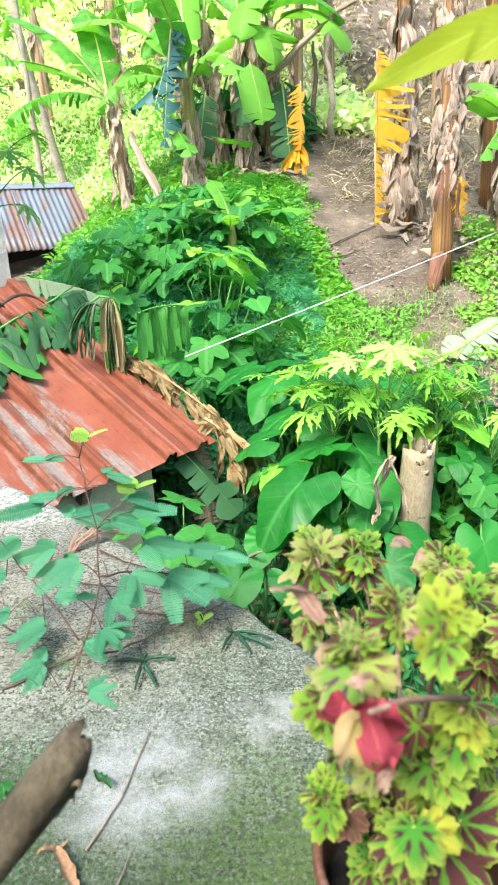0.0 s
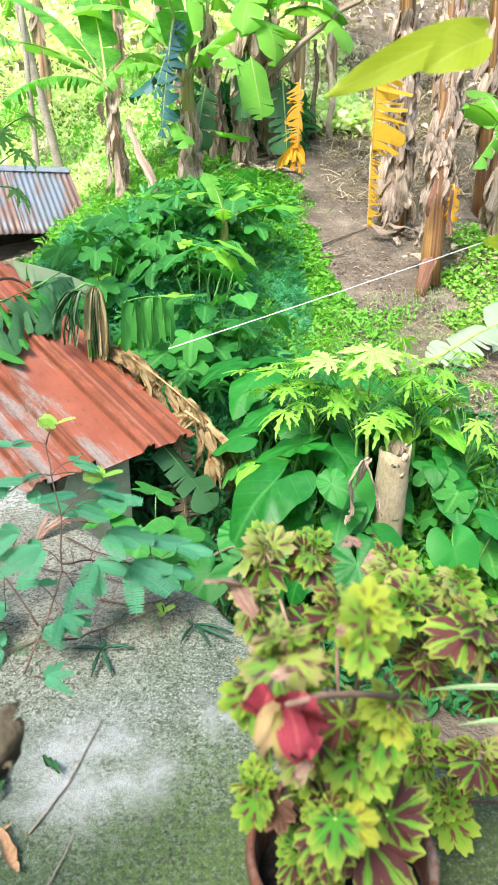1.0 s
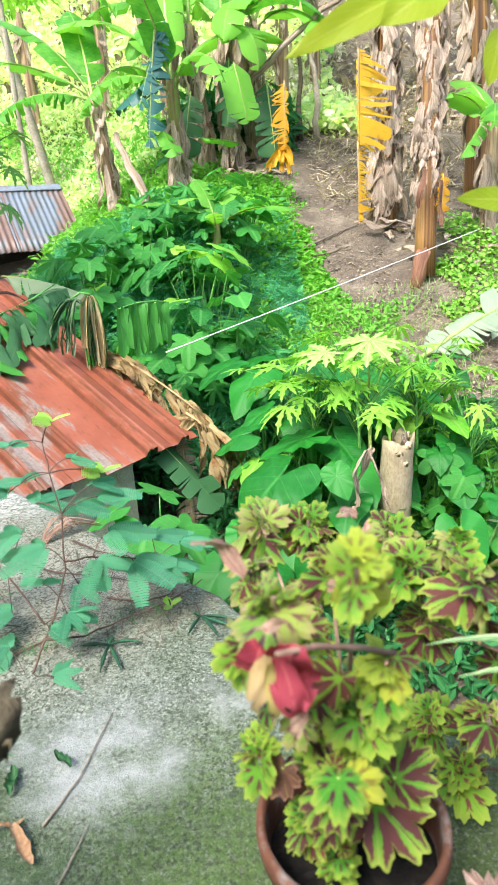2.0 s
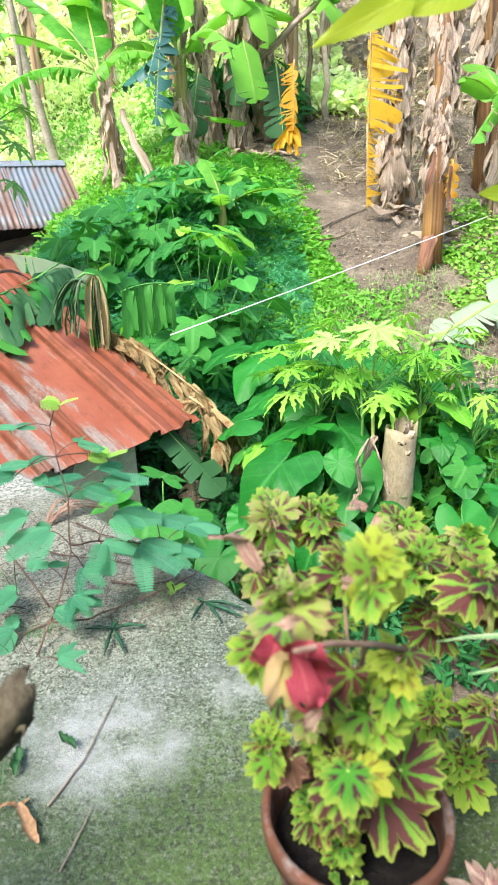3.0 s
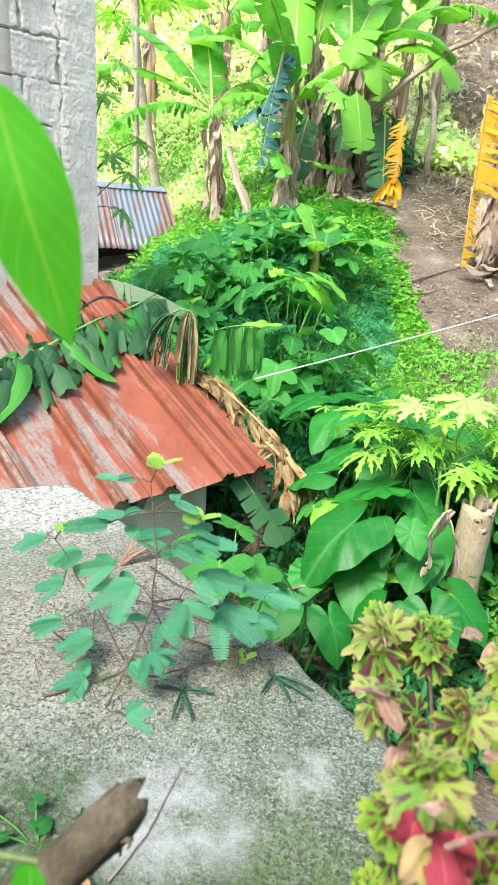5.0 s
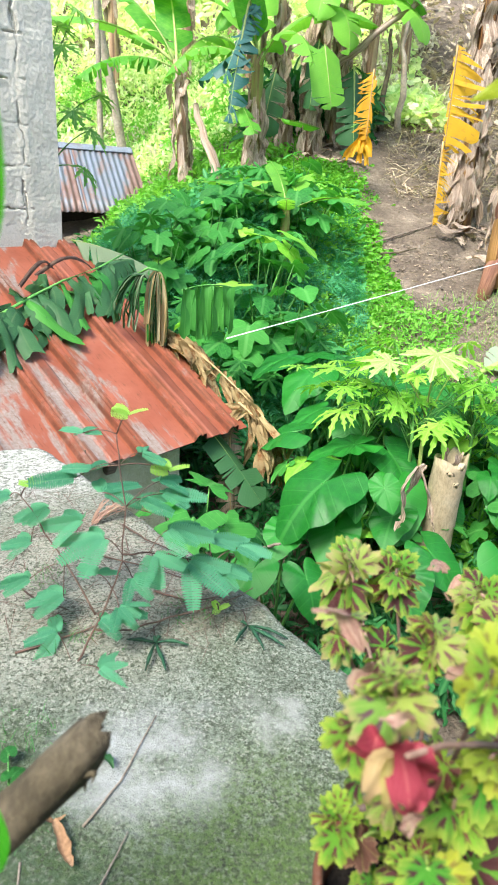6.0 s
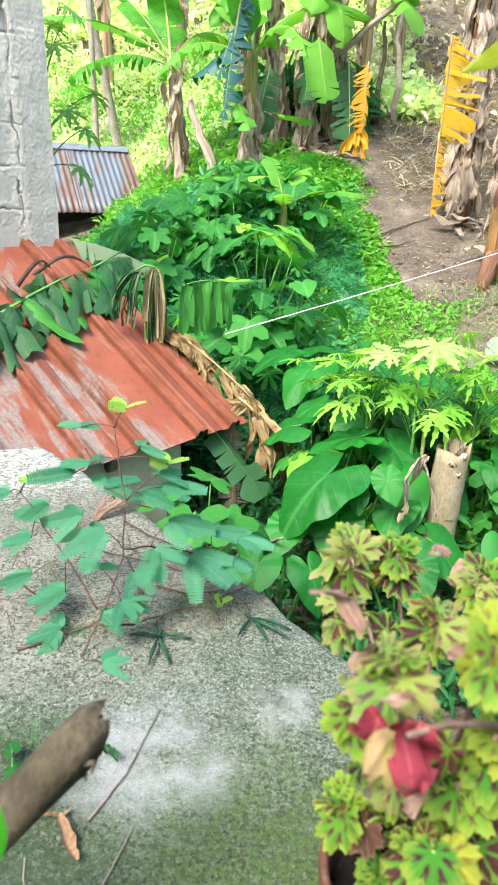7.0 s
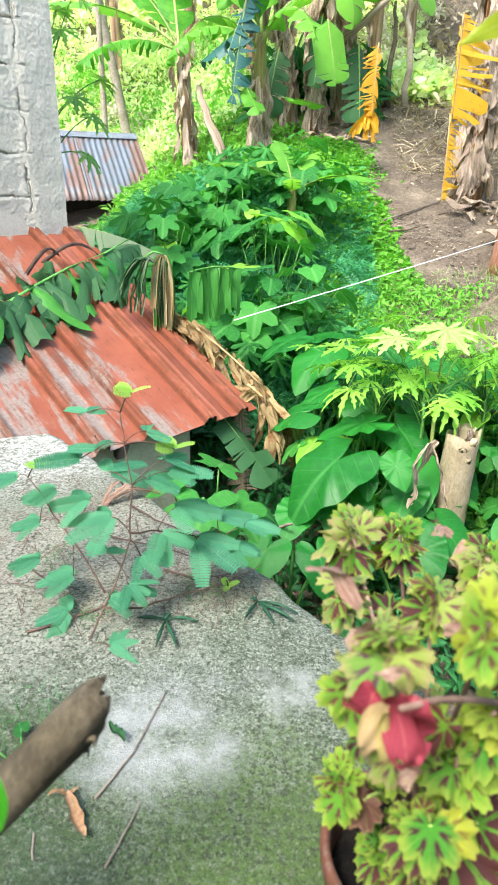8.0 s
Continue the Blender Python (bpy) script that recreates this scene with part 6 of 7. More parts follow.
first_coleus = coleus(*POT, [((0.021, 0.450, 0.538), 7, 0.036, FADED), ((0.088, 0.440, 0.566), 4, 0.042, YELLOW), ((0.047, 0.530, 0.447), 6, 0.032, GREENISH), ((0.123, 0.480, 0.443), 5, 0.038, YELLOW), ((0.002, 0.490, 0.340), 5, 0.03, GREENISH), ((0.068, 0.450, 0.337), 9, 0.036, LIME), ((0.100, 0.480, 0.386), 6, 0.044, GREENISH), ((0.046, 0.490, 0.244), 6, 0.032, GREENISH), ((0.075, 0.480, 0.205), 6, 0.028, GREENISH), ((0.140, 0.560, 0.23), 5, 0.03, GREENISH), ((-0.006, 0.450, 0.497), 4, 0.03, FADED)], "bushy coleus with frilled lime green and maroon leaves", 51)
# single leaves that stand out: the drooping red one, the brown one at the rim, the great veined one over the soil
for at, way, size, me in (((0.022, 0.480, 0.322), (-0.7, -0.5, -0.75), 0.030, COLEUS_BROWN), ((0.116, 0.490, 0.261), (0.6, -0.70, -0.30), 0.064, COLEUS[2]), ((0.139, 0.500, 0.279), (0.75, 0.1, 0.5), 0.048, COLEUS[2]), ((0.070, 0.430, 0.360), (-0.1, -0.8, -0.35), 0.036, COLEUS[0]), ((0.083, 0.430, 0.359), (0.8, -0.5, -0.2), 0.030, COLEUS[4])):
    at = Vector(at) - POT
    put("stalk", tube_mesh("stalk", curve_points(at * 0.55 + Vector((0, 0.02, 0.03)), at, -0.01, 5), 0.0018, M_STALK_YELLOW, 6), first_coleus)
    put("leaf", me, first_coleus, aim(at, way, 0.1, size, up=(0, -0.6, 1)))
M_RED = leaf_material("red_coleus_leaf", (0.22, 0.022, 0.04), (0.38, 0.07, 0.10), (0.50, 0.17, 0.16), 0.3, 8.0, 0.9, rough=0.6, rib=0.02)
M_BLUSH = leaf_material("blushing_coleus_leaf", (0.34, 0.38, 0.07), (0.50, 0.30, 0.22), (0.52, 0.44, 0.26), 0.3, 8.0, 0.9, rough=0.6)
for i, (at, to, width, m) in enumerate((((0.037, 0.375, 0.533), (0.033, 0.365, 0.480), 0.038, M_RED), ((0.025, 0.370, 0.534), (0.028, 0.360, 0.464), 0.026, M_RED), ((0.011, 0.385, 0.522), (-0.009, 0.380, 0.505), 0.030, M_RED), ((0.012, 0.375, 0.523), (0.002, 0.365, 0.474), 0.016, M_BLUSH), ((0.018, 0.370, 0.517), (0.013, 0.360, 0.462), 0.012, M_BLUSH))):
    fall = Vector(to) - Vector(at)
    put("leaf", dry_strip(fall.length, width, 140 + i, m, 0.55, "leaf", 0.35), first_coleus, Matrix.Translation(Vector(at) - POT) @ Vector((0, 0, -1)).rotation_difference(fall).to_matrix().to_4x4())
put("branch", tube_mesh("branch", [Vector(p) - POT for p in ((0.138, 0.500, 0.434), (0.094, 0.450, 0.483), (0.051, 0.410, 0.518), (0.019, 0.380, 0.536))], [0.003, 0.0028, 0.0026, 0.0022], M_STEM_PINK, 8, 0.15, 3), first_coleus)
coleus(0.105, 0.575, 0.14, [((0.017, 0.750, 0.456), 8, 0.05, FADED), ((0.080, 0.770, 0.445), 7, 0.046, GREENISH), ((-0.001, 0.620, 0.463), 5, 0.034, FADED), ((0.088, 0.600, 0.476), 5, 0.036, FADED)], "tall coleus stems with faded lime and pinkish leaves", 53)
pot(0.54, 0.64, 0.10, 0.18, "brown clay pot beside the first one")
coleus(0.54, 0.64, 0.13, [((0.186, 0.750, 0.431), 8, 0.044, FADED), ((0.193, 0.680, 0.419), 7, 0.048, LIME), ((0.256, 0.620, 0.432), 6, 0.058, MAROON), ((0.219, 0.680, 0.343), 6, 0.04, LIME), ((0.235, 0.700, 0.169), 8, 0.042, GREENISH), ((0.276, 0.680, 0.088), 8, 0.046, LIME), ((0.282, 0.620, 0.242), 4, 0.044, MAROON), ((0.252, 0.700, 0.439), 6, 0.044, FADED)], "spreading coleus with lime and maroon frilled leaves", 52)


# ---------------------------------------------------------------- mimosa seedling on the slab
def pinna_mesh(material, pairs=18, name="leaf", wide=0.22):
    verts, faces, uvs = [], [], []
    gap = 0.88 / (pairs - 1)
    for i in range(pairs):
        y = 0.06 + gap * i
        w = wide * (0.45 + 0.6 * math.sin(math.pi * min(1, 0.14 + 0.80 * i / pairs)))
        for s in (-1, 1):
            b = len(verts)
            t = gap * 0.56
            for px, py in ((0.0, -t * 0.6), (w * 0.5, -t * 0.6), (w * 0.92, t * 0.6), (w, t * 1.3), (w * 0.85, t * 1.6), (w * 0.45, t * 1.2), (0.0, t * 0.9)):
                verts.append((s * px, y + py, 0.05 * px / 0.27 - 0.16 * y * y))
                uvs.append((0.5 + 0.5 * s * px / 0.27, (py + 0.02) / 0.1))
            f = tuple(range(b, b + 7))
            faces.append(f if s > 0 else tuple(reversed(f)))
    b = len(verts)
    for i in range(6):
        y = i / 5
        verts += [(-0.008, y, -0.16 * y * y - 0.004), (0.008, y, -0.16 * y * y - 0.004)]
        uvs += [(0.5, 0.5)] * 2
    for i in range(5):
        faces.append((b + 2 * i, b + 2 * i + 1, b + 2 * i + 3, b + 2 * i + 2))
    return data(name, verts, faces, material, uvs)


PINNA, PINNA_YOUNG = pinna_mesh(M_MIMOSA, 19, wide=0.19), pinna_mesh(M_MIMOSA_YOUNG, 13, wide=0.3)


def build_mimosa():
    o = Vector((-0.49, 0.93, 0.0))
    plant = thing("mimosa", o, "sensitive plant with feathery blue-green leaves sprawling over the slab", "mimosa plant")
    rng = np.random.default_rng(61)

    def stem(pts, r):
        pts = [Vector(p) - o for p in pts]
        fine = []
        for a, b in zip(pts, pts[1:]):
            fine += [a.lerp(b, k / 3) + Vector((rng.normal(0, 0.002), 0, rng.normal(0, 0.002))) for k in range(3)]
        fine.append(pts[-1])
        n = len(fine)
        put("stem", tube_mesh("stem", fine, [r * (1 - 0.6 * k / n) for k in range(n)], M_STALK_RED, 6), plant)

    main = [(-0.49, 0.93, -0.01), (-0.487, 0.980, -0.067), (-0.457, 1.040, -0.009), (-0.426, 1.090, 0.051), (-0.401, 1.130, 0.121), (-0.389, 1.160, 0.171), (-0.383, 1.180, 0.284), (-0.397, 1.190, 0.371), (-0.404, 1.200, 0.433)]
    left = [(-0.427, 1.100, 0.078), (-0.508, 1.160, 0.155), (-0.577, 1.200, 0.228), (-0.617, 1.220, 0.269)]
    right = [(-0.422, 1.080, 0.052), (-0.366, 1.140, 0.019), (-0.293, 1.200, 0.010), (-0.198, 1.240, 0.023), (-0.118, 1.260, 0.065)]
    upper = [(-0.386, 1.160, 0.184), (-0.339, 1.200, 0.171), (-0.282, 1.220, 0.156), (-0.212, 1.240, 0.129)]
    stem(main, 0.0030)
    stem(left, 0.0022)
    stem(right, 0.0026)
    stem(upper, 0.0022)
    # each tuft: where its leaf spreads, how large, and the way it points, in degrees
    low = [((-0.515, 1.160, 0.071), 1.0, 190), ((-0.508, 1.100, 0.023), 1.0, 185), ((-0.416, 1.090, 0.073), 0.9, 20), ((-0.402, 1.030, 0.004), 0.9, 30), ((-0.432, 1.140, 0.146), 0.7, 100), ((-0.594, 1.200, 0.173), 0.9, 190), ((-0.589, 1.170, 0.101), 0.9, 180), ((-0.569, 1.000, -0.077), 0.8, 200), ((-0.383, 1.100, 0.089), 0.8, 350)]
    high = [((-0.428, 1.180, 0.209), 1.3, 200), ((-0.480, 1.200, 0.235), 1.1, 170), ((-0.498, 1.220, 0.321), 1.1, 150), ((-0.434, 1.200, 0.303), 1.1, 60), ((-0.361, 1.210, 0.290), 1.0, 30), ((-0.318, 1.230, 0.296), 1.2, 20), ((-0.306, 1.220, 0.216), 1.3, 350), ((-0.333, 1.200, 0.164), 1.35, 320), ((-0.258, 1.220, 0.144), 1.35, 345), ((-0.194, 1.250, 0.110), 1.2, 0), ((-0.159, 1.270, 0.158), 1.0, 10), ((-0.221, 1.260, 0.180), 1.1, 60), ((-0.558, 1.220, 0.246), 0.9, 210), ((-0.641, 1.220, 0.267), 0.9, 190), ((-0.369, 1.170, 0.125), 0.9, 330), ((-0.474, 1.210, 0.426), 0.75, 100), ((-0.356, 1.210, 0.393), 0.8, 40), ((-0.460, 1.210, 0.348), 1.0, 120), ((-0.323, 1.220, 0.329), 0.8, 60), ((-0.379, 1.100, 0.100), 0.8, 330)]
    tufts = low + high
    nodes = [Vector(p) for p in main + left + right + upper]
    for i, (p, size, point) in enumerate(tufts):
        p = Vector(p)
        near = min(nodes, key=lambda q: (q - p).length)
        put("leaf_stalk", tube_mesh("leaf_stalk", curve_points(near - o, p - o, -0.008, 5), 0.0011, M_STALK_RED, 5), plant)
        for k in range(4):
            az = radians(point) + (-0.95, -0.3, 0.35, 1.0)[k] + rng.normal(0, 0.12)
            dip = rng.uniform(-0.1, 0.35)
            way = Vector((math.cos(az) * math.cos(dip), math.sin(az) * math.cos(dip), -math.sin(dip)))
            put("leaf", PINNA, plant, aim(p - o, way, rng.normal(0, 0.25), 0.078 * size * rng.uniform(0.75, 1.15), up=(0.0, -0.75, 1)))
    for p, s in (((-0.380, 1.200, 0.474), 0.05), ((-0.305, 1.230, 0.348), 0.055), ((-0.189, 1.220, 0.027), 0.035), ((-0.590, 1.220, 0.296), 0.035)):
        for k in range(3):
            az = 0.3 + k * 1.9 + rng.normal(0, 0.3)
            way = Vector((math.cos(az), math.sin(az), 0.4))
            put("young_leaf", PINNA_YOUNG, plant, aim(Vector(p) - o, way, rng.normal(0, 0.3), s * 0.8, up=(0.0, -0.8, 1)))
        put("leaf_stalk", tube_mesh("leaf_stalk", curve_points(min(nodes, key=lambda q: (q - Vector(p)).length) - o, Vector(p) - o, -0.01, 5), 0.0016, M_STALK_RED, 5), plant)


build_mimosa()


# ---------------------------------------------------------------- litter on the slab
M_FOLDED = rough_material("folded_dark_leaf", [(0.008, 0.04, 0.02), (0.015, 0.07, 0.035), (0.03, 0.1, 0.05)], 30.0, 120.0, 0.6, 0.4, 0.002)


def folded_leaf(x, y, arms, label, scale=1.0, turn=0.0):
    """A mimosa leaf that has closed up: narrow folded arms from one point."""
    ob = thing("fallen_leaf", (x, y, 0.008), label, "fallen leaf", "fallen leaves on the slab", turn=turn)
    for i, (az, l) in enumerate(arms):
        d = Vector((math.cos(radians(az)), math.sin(radians(az)), 0))
        pts = [d * (l * k / 6) + Vector((0, 0, 0.003 + 0.004 * math.sin(math.pi * k / 6) * (1 + i % 2))) for k in range(7)]
        put("arm", tube_mesh("arm", pts, [0.0008 + 0.0030 * math.sin(math.pi * min(1, 0.04 + 0.93 * k / 6)) for k in range(7)], M_FOLDED, 7, 0.9, i), ob)
    put("stalk", tube_mesh("stalk", [(0, 0, 0.004), (-0.01, 0.03, 0.01), (-0.015, 0.05, 0.006)], 0.0013, M_STALK_RED, 5), ob)
    return ob


folded_leaf(-0.307, 1.112, [(178, 0.062), (-92, 0.085), (-65, 0.085), (2, 0.068), (110, 0.02), (70, 0.02)], "folded dark green mimosa leaf lying on the slab")
folded_leaf(-0.122, 1.196, [(-110, 0.07), (-62, 0.085), (-35, 0.10), (-20, 0.095), (150, 0.02)], "dark folded mimosa leaf near the slab edge")


def twig(name, pts, r, label, material=None, seed=0):
    o = Vector(pts[0])
    ob = thing(name, o, label, "twig", "twigs lying about")
    fine = []
    rng = np.random.default_rng(seed)
    for a, b in zip(pts, pts[1:]):
        fine += [Vector(a).lerp(Vector(b), k / 4) - o + Vector((rng.normal(0, r * 0.4), rng.normal(0, r * 0.4), 0)) for k in range(4)]
    fine.append(Vector(pts[-1]) - o)
    put("stick", tube_mesh("stick", fine, [r * (1 - 0.6 * k / len(fine)) for k in range(len(fine))], material or M_DRYTWIG, 7, 0.2, seed), ob)
    return ob


twig("twig", [(-0.330, 0.700, 0.004), (-0.295, 0.783, 0.004), (-0.267, 0.926, 0.004)], 0.0022, "thin dry twig on the slab", seed=1)
twig("twig", [(-0.285, 0.60, 0.004), (-0.27, 0.66, 0.004), (-0.262, 0.70, 0.004)], 0.0018, "short pale twig on the slab", seed=2)
twig("twig", [(-0.40, 0.64, 0.004), (-0.385, 0.60, 0.004)], 0.0018, "short broken twig on the slab", seed=3)


def curled_leaf(x, y, length, width, turn, label, material, seed):
    ob = thing("fallen_leaf", (x, y, 0.004), label, "fallen leaf", "fallen leaves on the slab", turn=turn)
    rng = np.random.default_rng(seed)
    n, cols = 12, 6
    verts, faces, uvs = [], [], []
    for i in range(n + 1):
        s = i / n
        w = width * math.sin(math.pi * (0.06 + 0.9 * s)) ** 0.7
        for j in range(cols + 1):
            a = (j / cols - 0.5) * (3.0 + 1.4 * noise.noise((s * 3, 0.5, seed)))
            r = w * 0.32 * (1 + (0.2 + 0.5 * (j in (0, cols))) * noise.noise((s * 9, j, seed)))
            verts.append((r * math.sin(a), length * (s - 0.5), r * (1 - math.cos(a)) + 0.006 * math.sin(7 * s)))
            uvs.append((j / cols, s))
    c = cols + 1
    low = min(p[2] for p in verts)
    verts = [(p[0], p[1], p[2] - low) for p in verts]
    for i in range(n):
        for j in range(cols):
            faces.append((i * c + j, i * c + j + 1, (i + 1) * c + j + 1, (i + 1) * c + j))
    put("blade", data("blade", verts, faces, material, uvs), ob)
    return ob


curled_leaf(-0.348, 0.668, 0.085, 0.026, -2.5, "curled dry brown leaf on the slab", M_BROWNLEAF, 1)
curled_leaf(-0.378, 0.700, 0.045, 0.013, -1.2, "broken brown leaf tip on the slab", M_BROWNLEAF, 5)
curled_leaf(-0.329, 0.818, 0.05, 0.022, 0.8, "small wilted green leaf on the slab", M_BANANA_LIMP, 3)
curled_leaf(-0.40, 0.78, 0.055, 0.028, 0.2, "small wilted leaf beside the branch", M_BANANA_LIMP, 4)


# ---------------------------------------------------------------- broken branch leaning on the slab
def build_branch():
    end, foot = Vector((-0.24, 0.49, 0.40)), Vector((-0.62, 0.34, -0.01))
    ob = thing("broken_branch", foot, "thick broken branch with weathered grey brown bark", "branch")
    d = (end - foot)
    n, sides = 16, 18
    axis = d.normalized()
    x = axis.cross(Vector((0, 0, 1))).normalized()
    y = axis.cross(x)
    verts, faces = [], []
    for i in range(n + 1):
        f = i / n
        for j in range(sides):
            a = 2 * math.pi * j / sides
            r = 0.028 - 0.005 * f + 0.005 * noise.noise((math.cos(a) * 2.4, math.sin(a) * 2.4, f * 7)) + 0.0015 * noise.noise((math.cos(a) * 9, math.sin(a) * 9, f * 20))
            cut = (0.035 * math.sin(a + 2.4) + 0.02 * noise.noise((math.cos(a) * 3, math.sin(a) * 3, 9))) if i == n else 0
            verts.append(d * f + axis * cut + x * (r * math.cos(a)) + y * (r * math.sin(a)))
    for i in range(n):
        for j in range(sides):
            k = (j + 1) % sides
            faces.append((i * sides + j, i * sides + k, (i + 1) * sides + k, (i + 1) * sides + j))
    verts.append(d - axis * 0.015)
    for j in range(sides):
        faces.append((n * sides + j, n * sides + (j + 1) % sides, len(verts) - 1))
    faces.append(tuple(reversed(range(sides))))
    put("bark", data("bark", verts, faces, M_BARK), ob)
    for i, (f, l, a) in enumerate(((0.97, 0.012, 0.4), (0.93, 0.010, 1.1), (0.99, 0.012, 2.6), (0.7, 0.008, 2.0))):
        p = d * f
        out = x * math.cos(a) + y * math.sin(a)
        put("splinter", tube_mesh("splinter", [p + out * 0.02, p + out * (0.02 + l * 0.6) + axis * 0.01, p + out * (0.02 + l) + axis * 0.004], [0.005, 0.003, 0.0012], M_BARK, 6, 0.3, i), ob)


build_branch()


# ---------------------------------------------------------------- near shrub whose twigs hang into view
def build_shrub():
    o = Vector((-0.85, 0.05, 0.0))
    shrub = thing("shrub", o, "leafy shrub with glossy oval leaves reaching over the slab", "shrub")
    put("trunk", tube_mesh("trunk", curve_points((0, 0, -0.02), (0.12, 0.1, 1.0), 0, 8, (0.03, 0, 0)), [0.018 * (1 - 0.06 * k) for k in range(9)], M_STALK, 8, 0.1, 1), shrub)
    top = Vector((0.12, 0.1, 1.0))

    def branch(pts, r):
        pts = [Vector(p) - o for p in pts]
        put("branch", tube_mesh("branch", pts, [r * (1 - 0.5 * k / len(pts)) for k in range(len(pts))], M_STALK_YELLOW, 8, 0.1, 2), shrub)

    branch([tuple(top + o), (-0.5, 0.28, 1.05), (-0.338, 0.32, 1.042), (-0.245, 0.328, 1.039), (-0.141, 0.339, 1.045), (-0.066, 0.36, 1.06), (0.1, 0.6, 1.12), (0.26, 0.75, 1.07)], 0.005)
    branch([tuple(top + o), (-0.5, 0.26, 0.99), (-0.308, 0.420, 1.002)], 0.004)
    for i, (a, b, width, yellow) in enumerate((((-0.298, 0.420, 0.997), (-0.255, 0.420, 0.854), 0.055, 0), ((-0.139, 0.34, 1.04), (-0.03, 0.40, 1.06), 0.055, 1), ((-0.3, 0.33, 1.045), (-0.27, 0.36, 1.09), 0.04, 1), ((-0.22, 0.33, 1.05), (-0.23, 0.31, 1.10), 0.04, 1), ((0.225, 0.73, 1.045), (0.062, 0.705, 0.975), 0.036, 1), ((0.349, 0.800, 0.830), (0.262, 0.780, 0.840), 0.032, 1), ((0.307, 0.800, 1.012), (0.290, 0.780, 0.952), 0.03, 1), ((0.217, 0.700, 1.027), (0.151, 0.680, 0.994), 0.045, 1), ((-0.272, 0.360, 0.487), (-0.270, 0.360, 0.402), 0.034, 0))):
        a, b = Vector(a), Vector(b)
        l = (b - a).length
        me = strap_leaf("leaf", l, width, M_CITRUS_YELLOW if yellow else M_CITRUS, 12, 12, -14, 0.12, 0.85, 0.03, i, 3)
        put("leaf", me, shrub, aim(a - o, b - a, (0.3, -0.9, 0.5, 0.2, -0.75, -0.6, -0.3, -0.5, 0.2)[i], up=(0.1, -0.6, 1)))
    branch([(0.26, 0.75, 1.07), (0.310, 0.800, 1.018), (0.359, 0.81, 0.885), (0.349, 0.800, 0.830)], 0.003)
    branch([(-0.78, 0.1, 0.5), (-0.5, 0.3, 0.58), (-0.267, 0.360, 0.488)], 0.004)


build_shrub()


# ---------------------------------------------------------------- fallen banana leaves on the red roof
def fallen_leaf_on_roof(a0, u0, a1, u1, kind, width, label, seed, lift=0.03, fold=25.0, tear=0.45, gap=0.45, hang=40.0, end_lift=None, rib=None, stalk=0.05, drop=0.5):
    """A banana leaf that lies on the sheets from one roof place to another; its strips hang down the slope."""
    p, q = on_roof(a0, u0, lift), on_roof(a1, u1, lift if end_lift is None else end_lift)
    mats = {"limp": M_BANANA_LIMP, "dry": M_DRYGOLD, "green": M_BANANA, "pale": M_BANANA_PALE}
    l = (q - p).length
    sag = aim(p, q - p, 0.0, up=tuple(NORMAL)).to_3x3().inverted() @ (-SLOPE * drop)
    blade, mid = banana_leaf(l, width, 12, -12, mats[kind], rib or M_RIB, seed, tear=tear, fold=fold, gap=gap, droop=hang, stalk=stalk, n=28, sag=sag)
    ob = thing("fallen_banana_leaf", p, label, "banana leaf", "banana leaves fallen on the roof")
    m = Matrix.Translation(-p) @ aim(p, q - p, 0.0, up=tuple(NORMAL))
    put("blade", blade, ob, m)
    put("midrib", mid, ob, m)
    return ob




def shredded_leaf(p, q, strips, count, label, seed, rib_r=0.009, rib_material=None, scale=(0.7, 1.2), spread=0.5, sag=0.0, name="shredded_banana_leaf", toward=None):
    """A midrib from p to q with limp shreds that hang down from it on both sides."""
    rng = np.random.default_rng(seed)
    p, q = Vector(p), Vector(q)
    ob = thing(name, p, label, "banana leaf", "banana leaves fallen on the roof")
    pts = curve_points((0, 0, 0), q - p, sag, 10)
    put("midrib", tube_mesh("midrib", pts, [rib_r * (1 - 0.07 * k) for k in range(11)], rib_material or M_RIB, 7, 0.1, seed), ob)
    way = (toward or -SLOPE).normalized()
    for i in range(count):
        f = (i + rng.random()) / count
        k = min(9, int(f * 10))
        at = pts[k].lerp(pts[k + 1], f * 10 - k)
        side = rng.choice((-1, 1))
        d = (way + (q - p).normalized() * rng.normal(0, spread) + NORMAL * rng.uniform(-0.05, 0.25)).normalized()
        # the shreds are made hanging along -z: turn that onto the way they lie
        turn = Vector((0, 0, -1)).rotation_difference(d).to_matrix().to_4x4()
        put("shred", strips[rng.integers(len(strips))], ob, Matrix.Translation(at) @ turn @ Matrix.Rotation(rng.uniform(-0.6, 0.6) + (0 if side > 0 else math.pi), 4, "Z") @ Matrix.Scale(rng.uniform(*scale), 4))
    return ob


DOWN = (-SLOPE * 0.5 + Vector((0, 0, -1))).normalized()


def ribbon(name, pts, side, width, material, curl=0.25, seed=0, root=0.5):
    """A torn strip of leaf along pts: even width, arched across, its end frayed."""
    rng = np.random.default_rng(seed)
    pts = [Vector(p) for p in pts]
    n, cols = len(pts) - 1, 4
    side = Vector(side).normalized()
    verts, faces, uvs = [], [], []
    ph = rng.random(3) * 6
    for i, p in enumerate(pts):
        s = i / n
        d = (pts[min(i + 1, n)] - pts[max(i - 1, 0)]).normalized()
        across = (side - d * side.dot(d)).normalized()
        across = Matrix.Rotation(0.5 * math.sin(ph[0] + 3 * s), 3, d) @ across
        up = across.cross(d)
        w = width * (root + (1 - root) * min(1.0, s * 4))
        for j in range(cols + 1):
            f = j / cols - 0.5
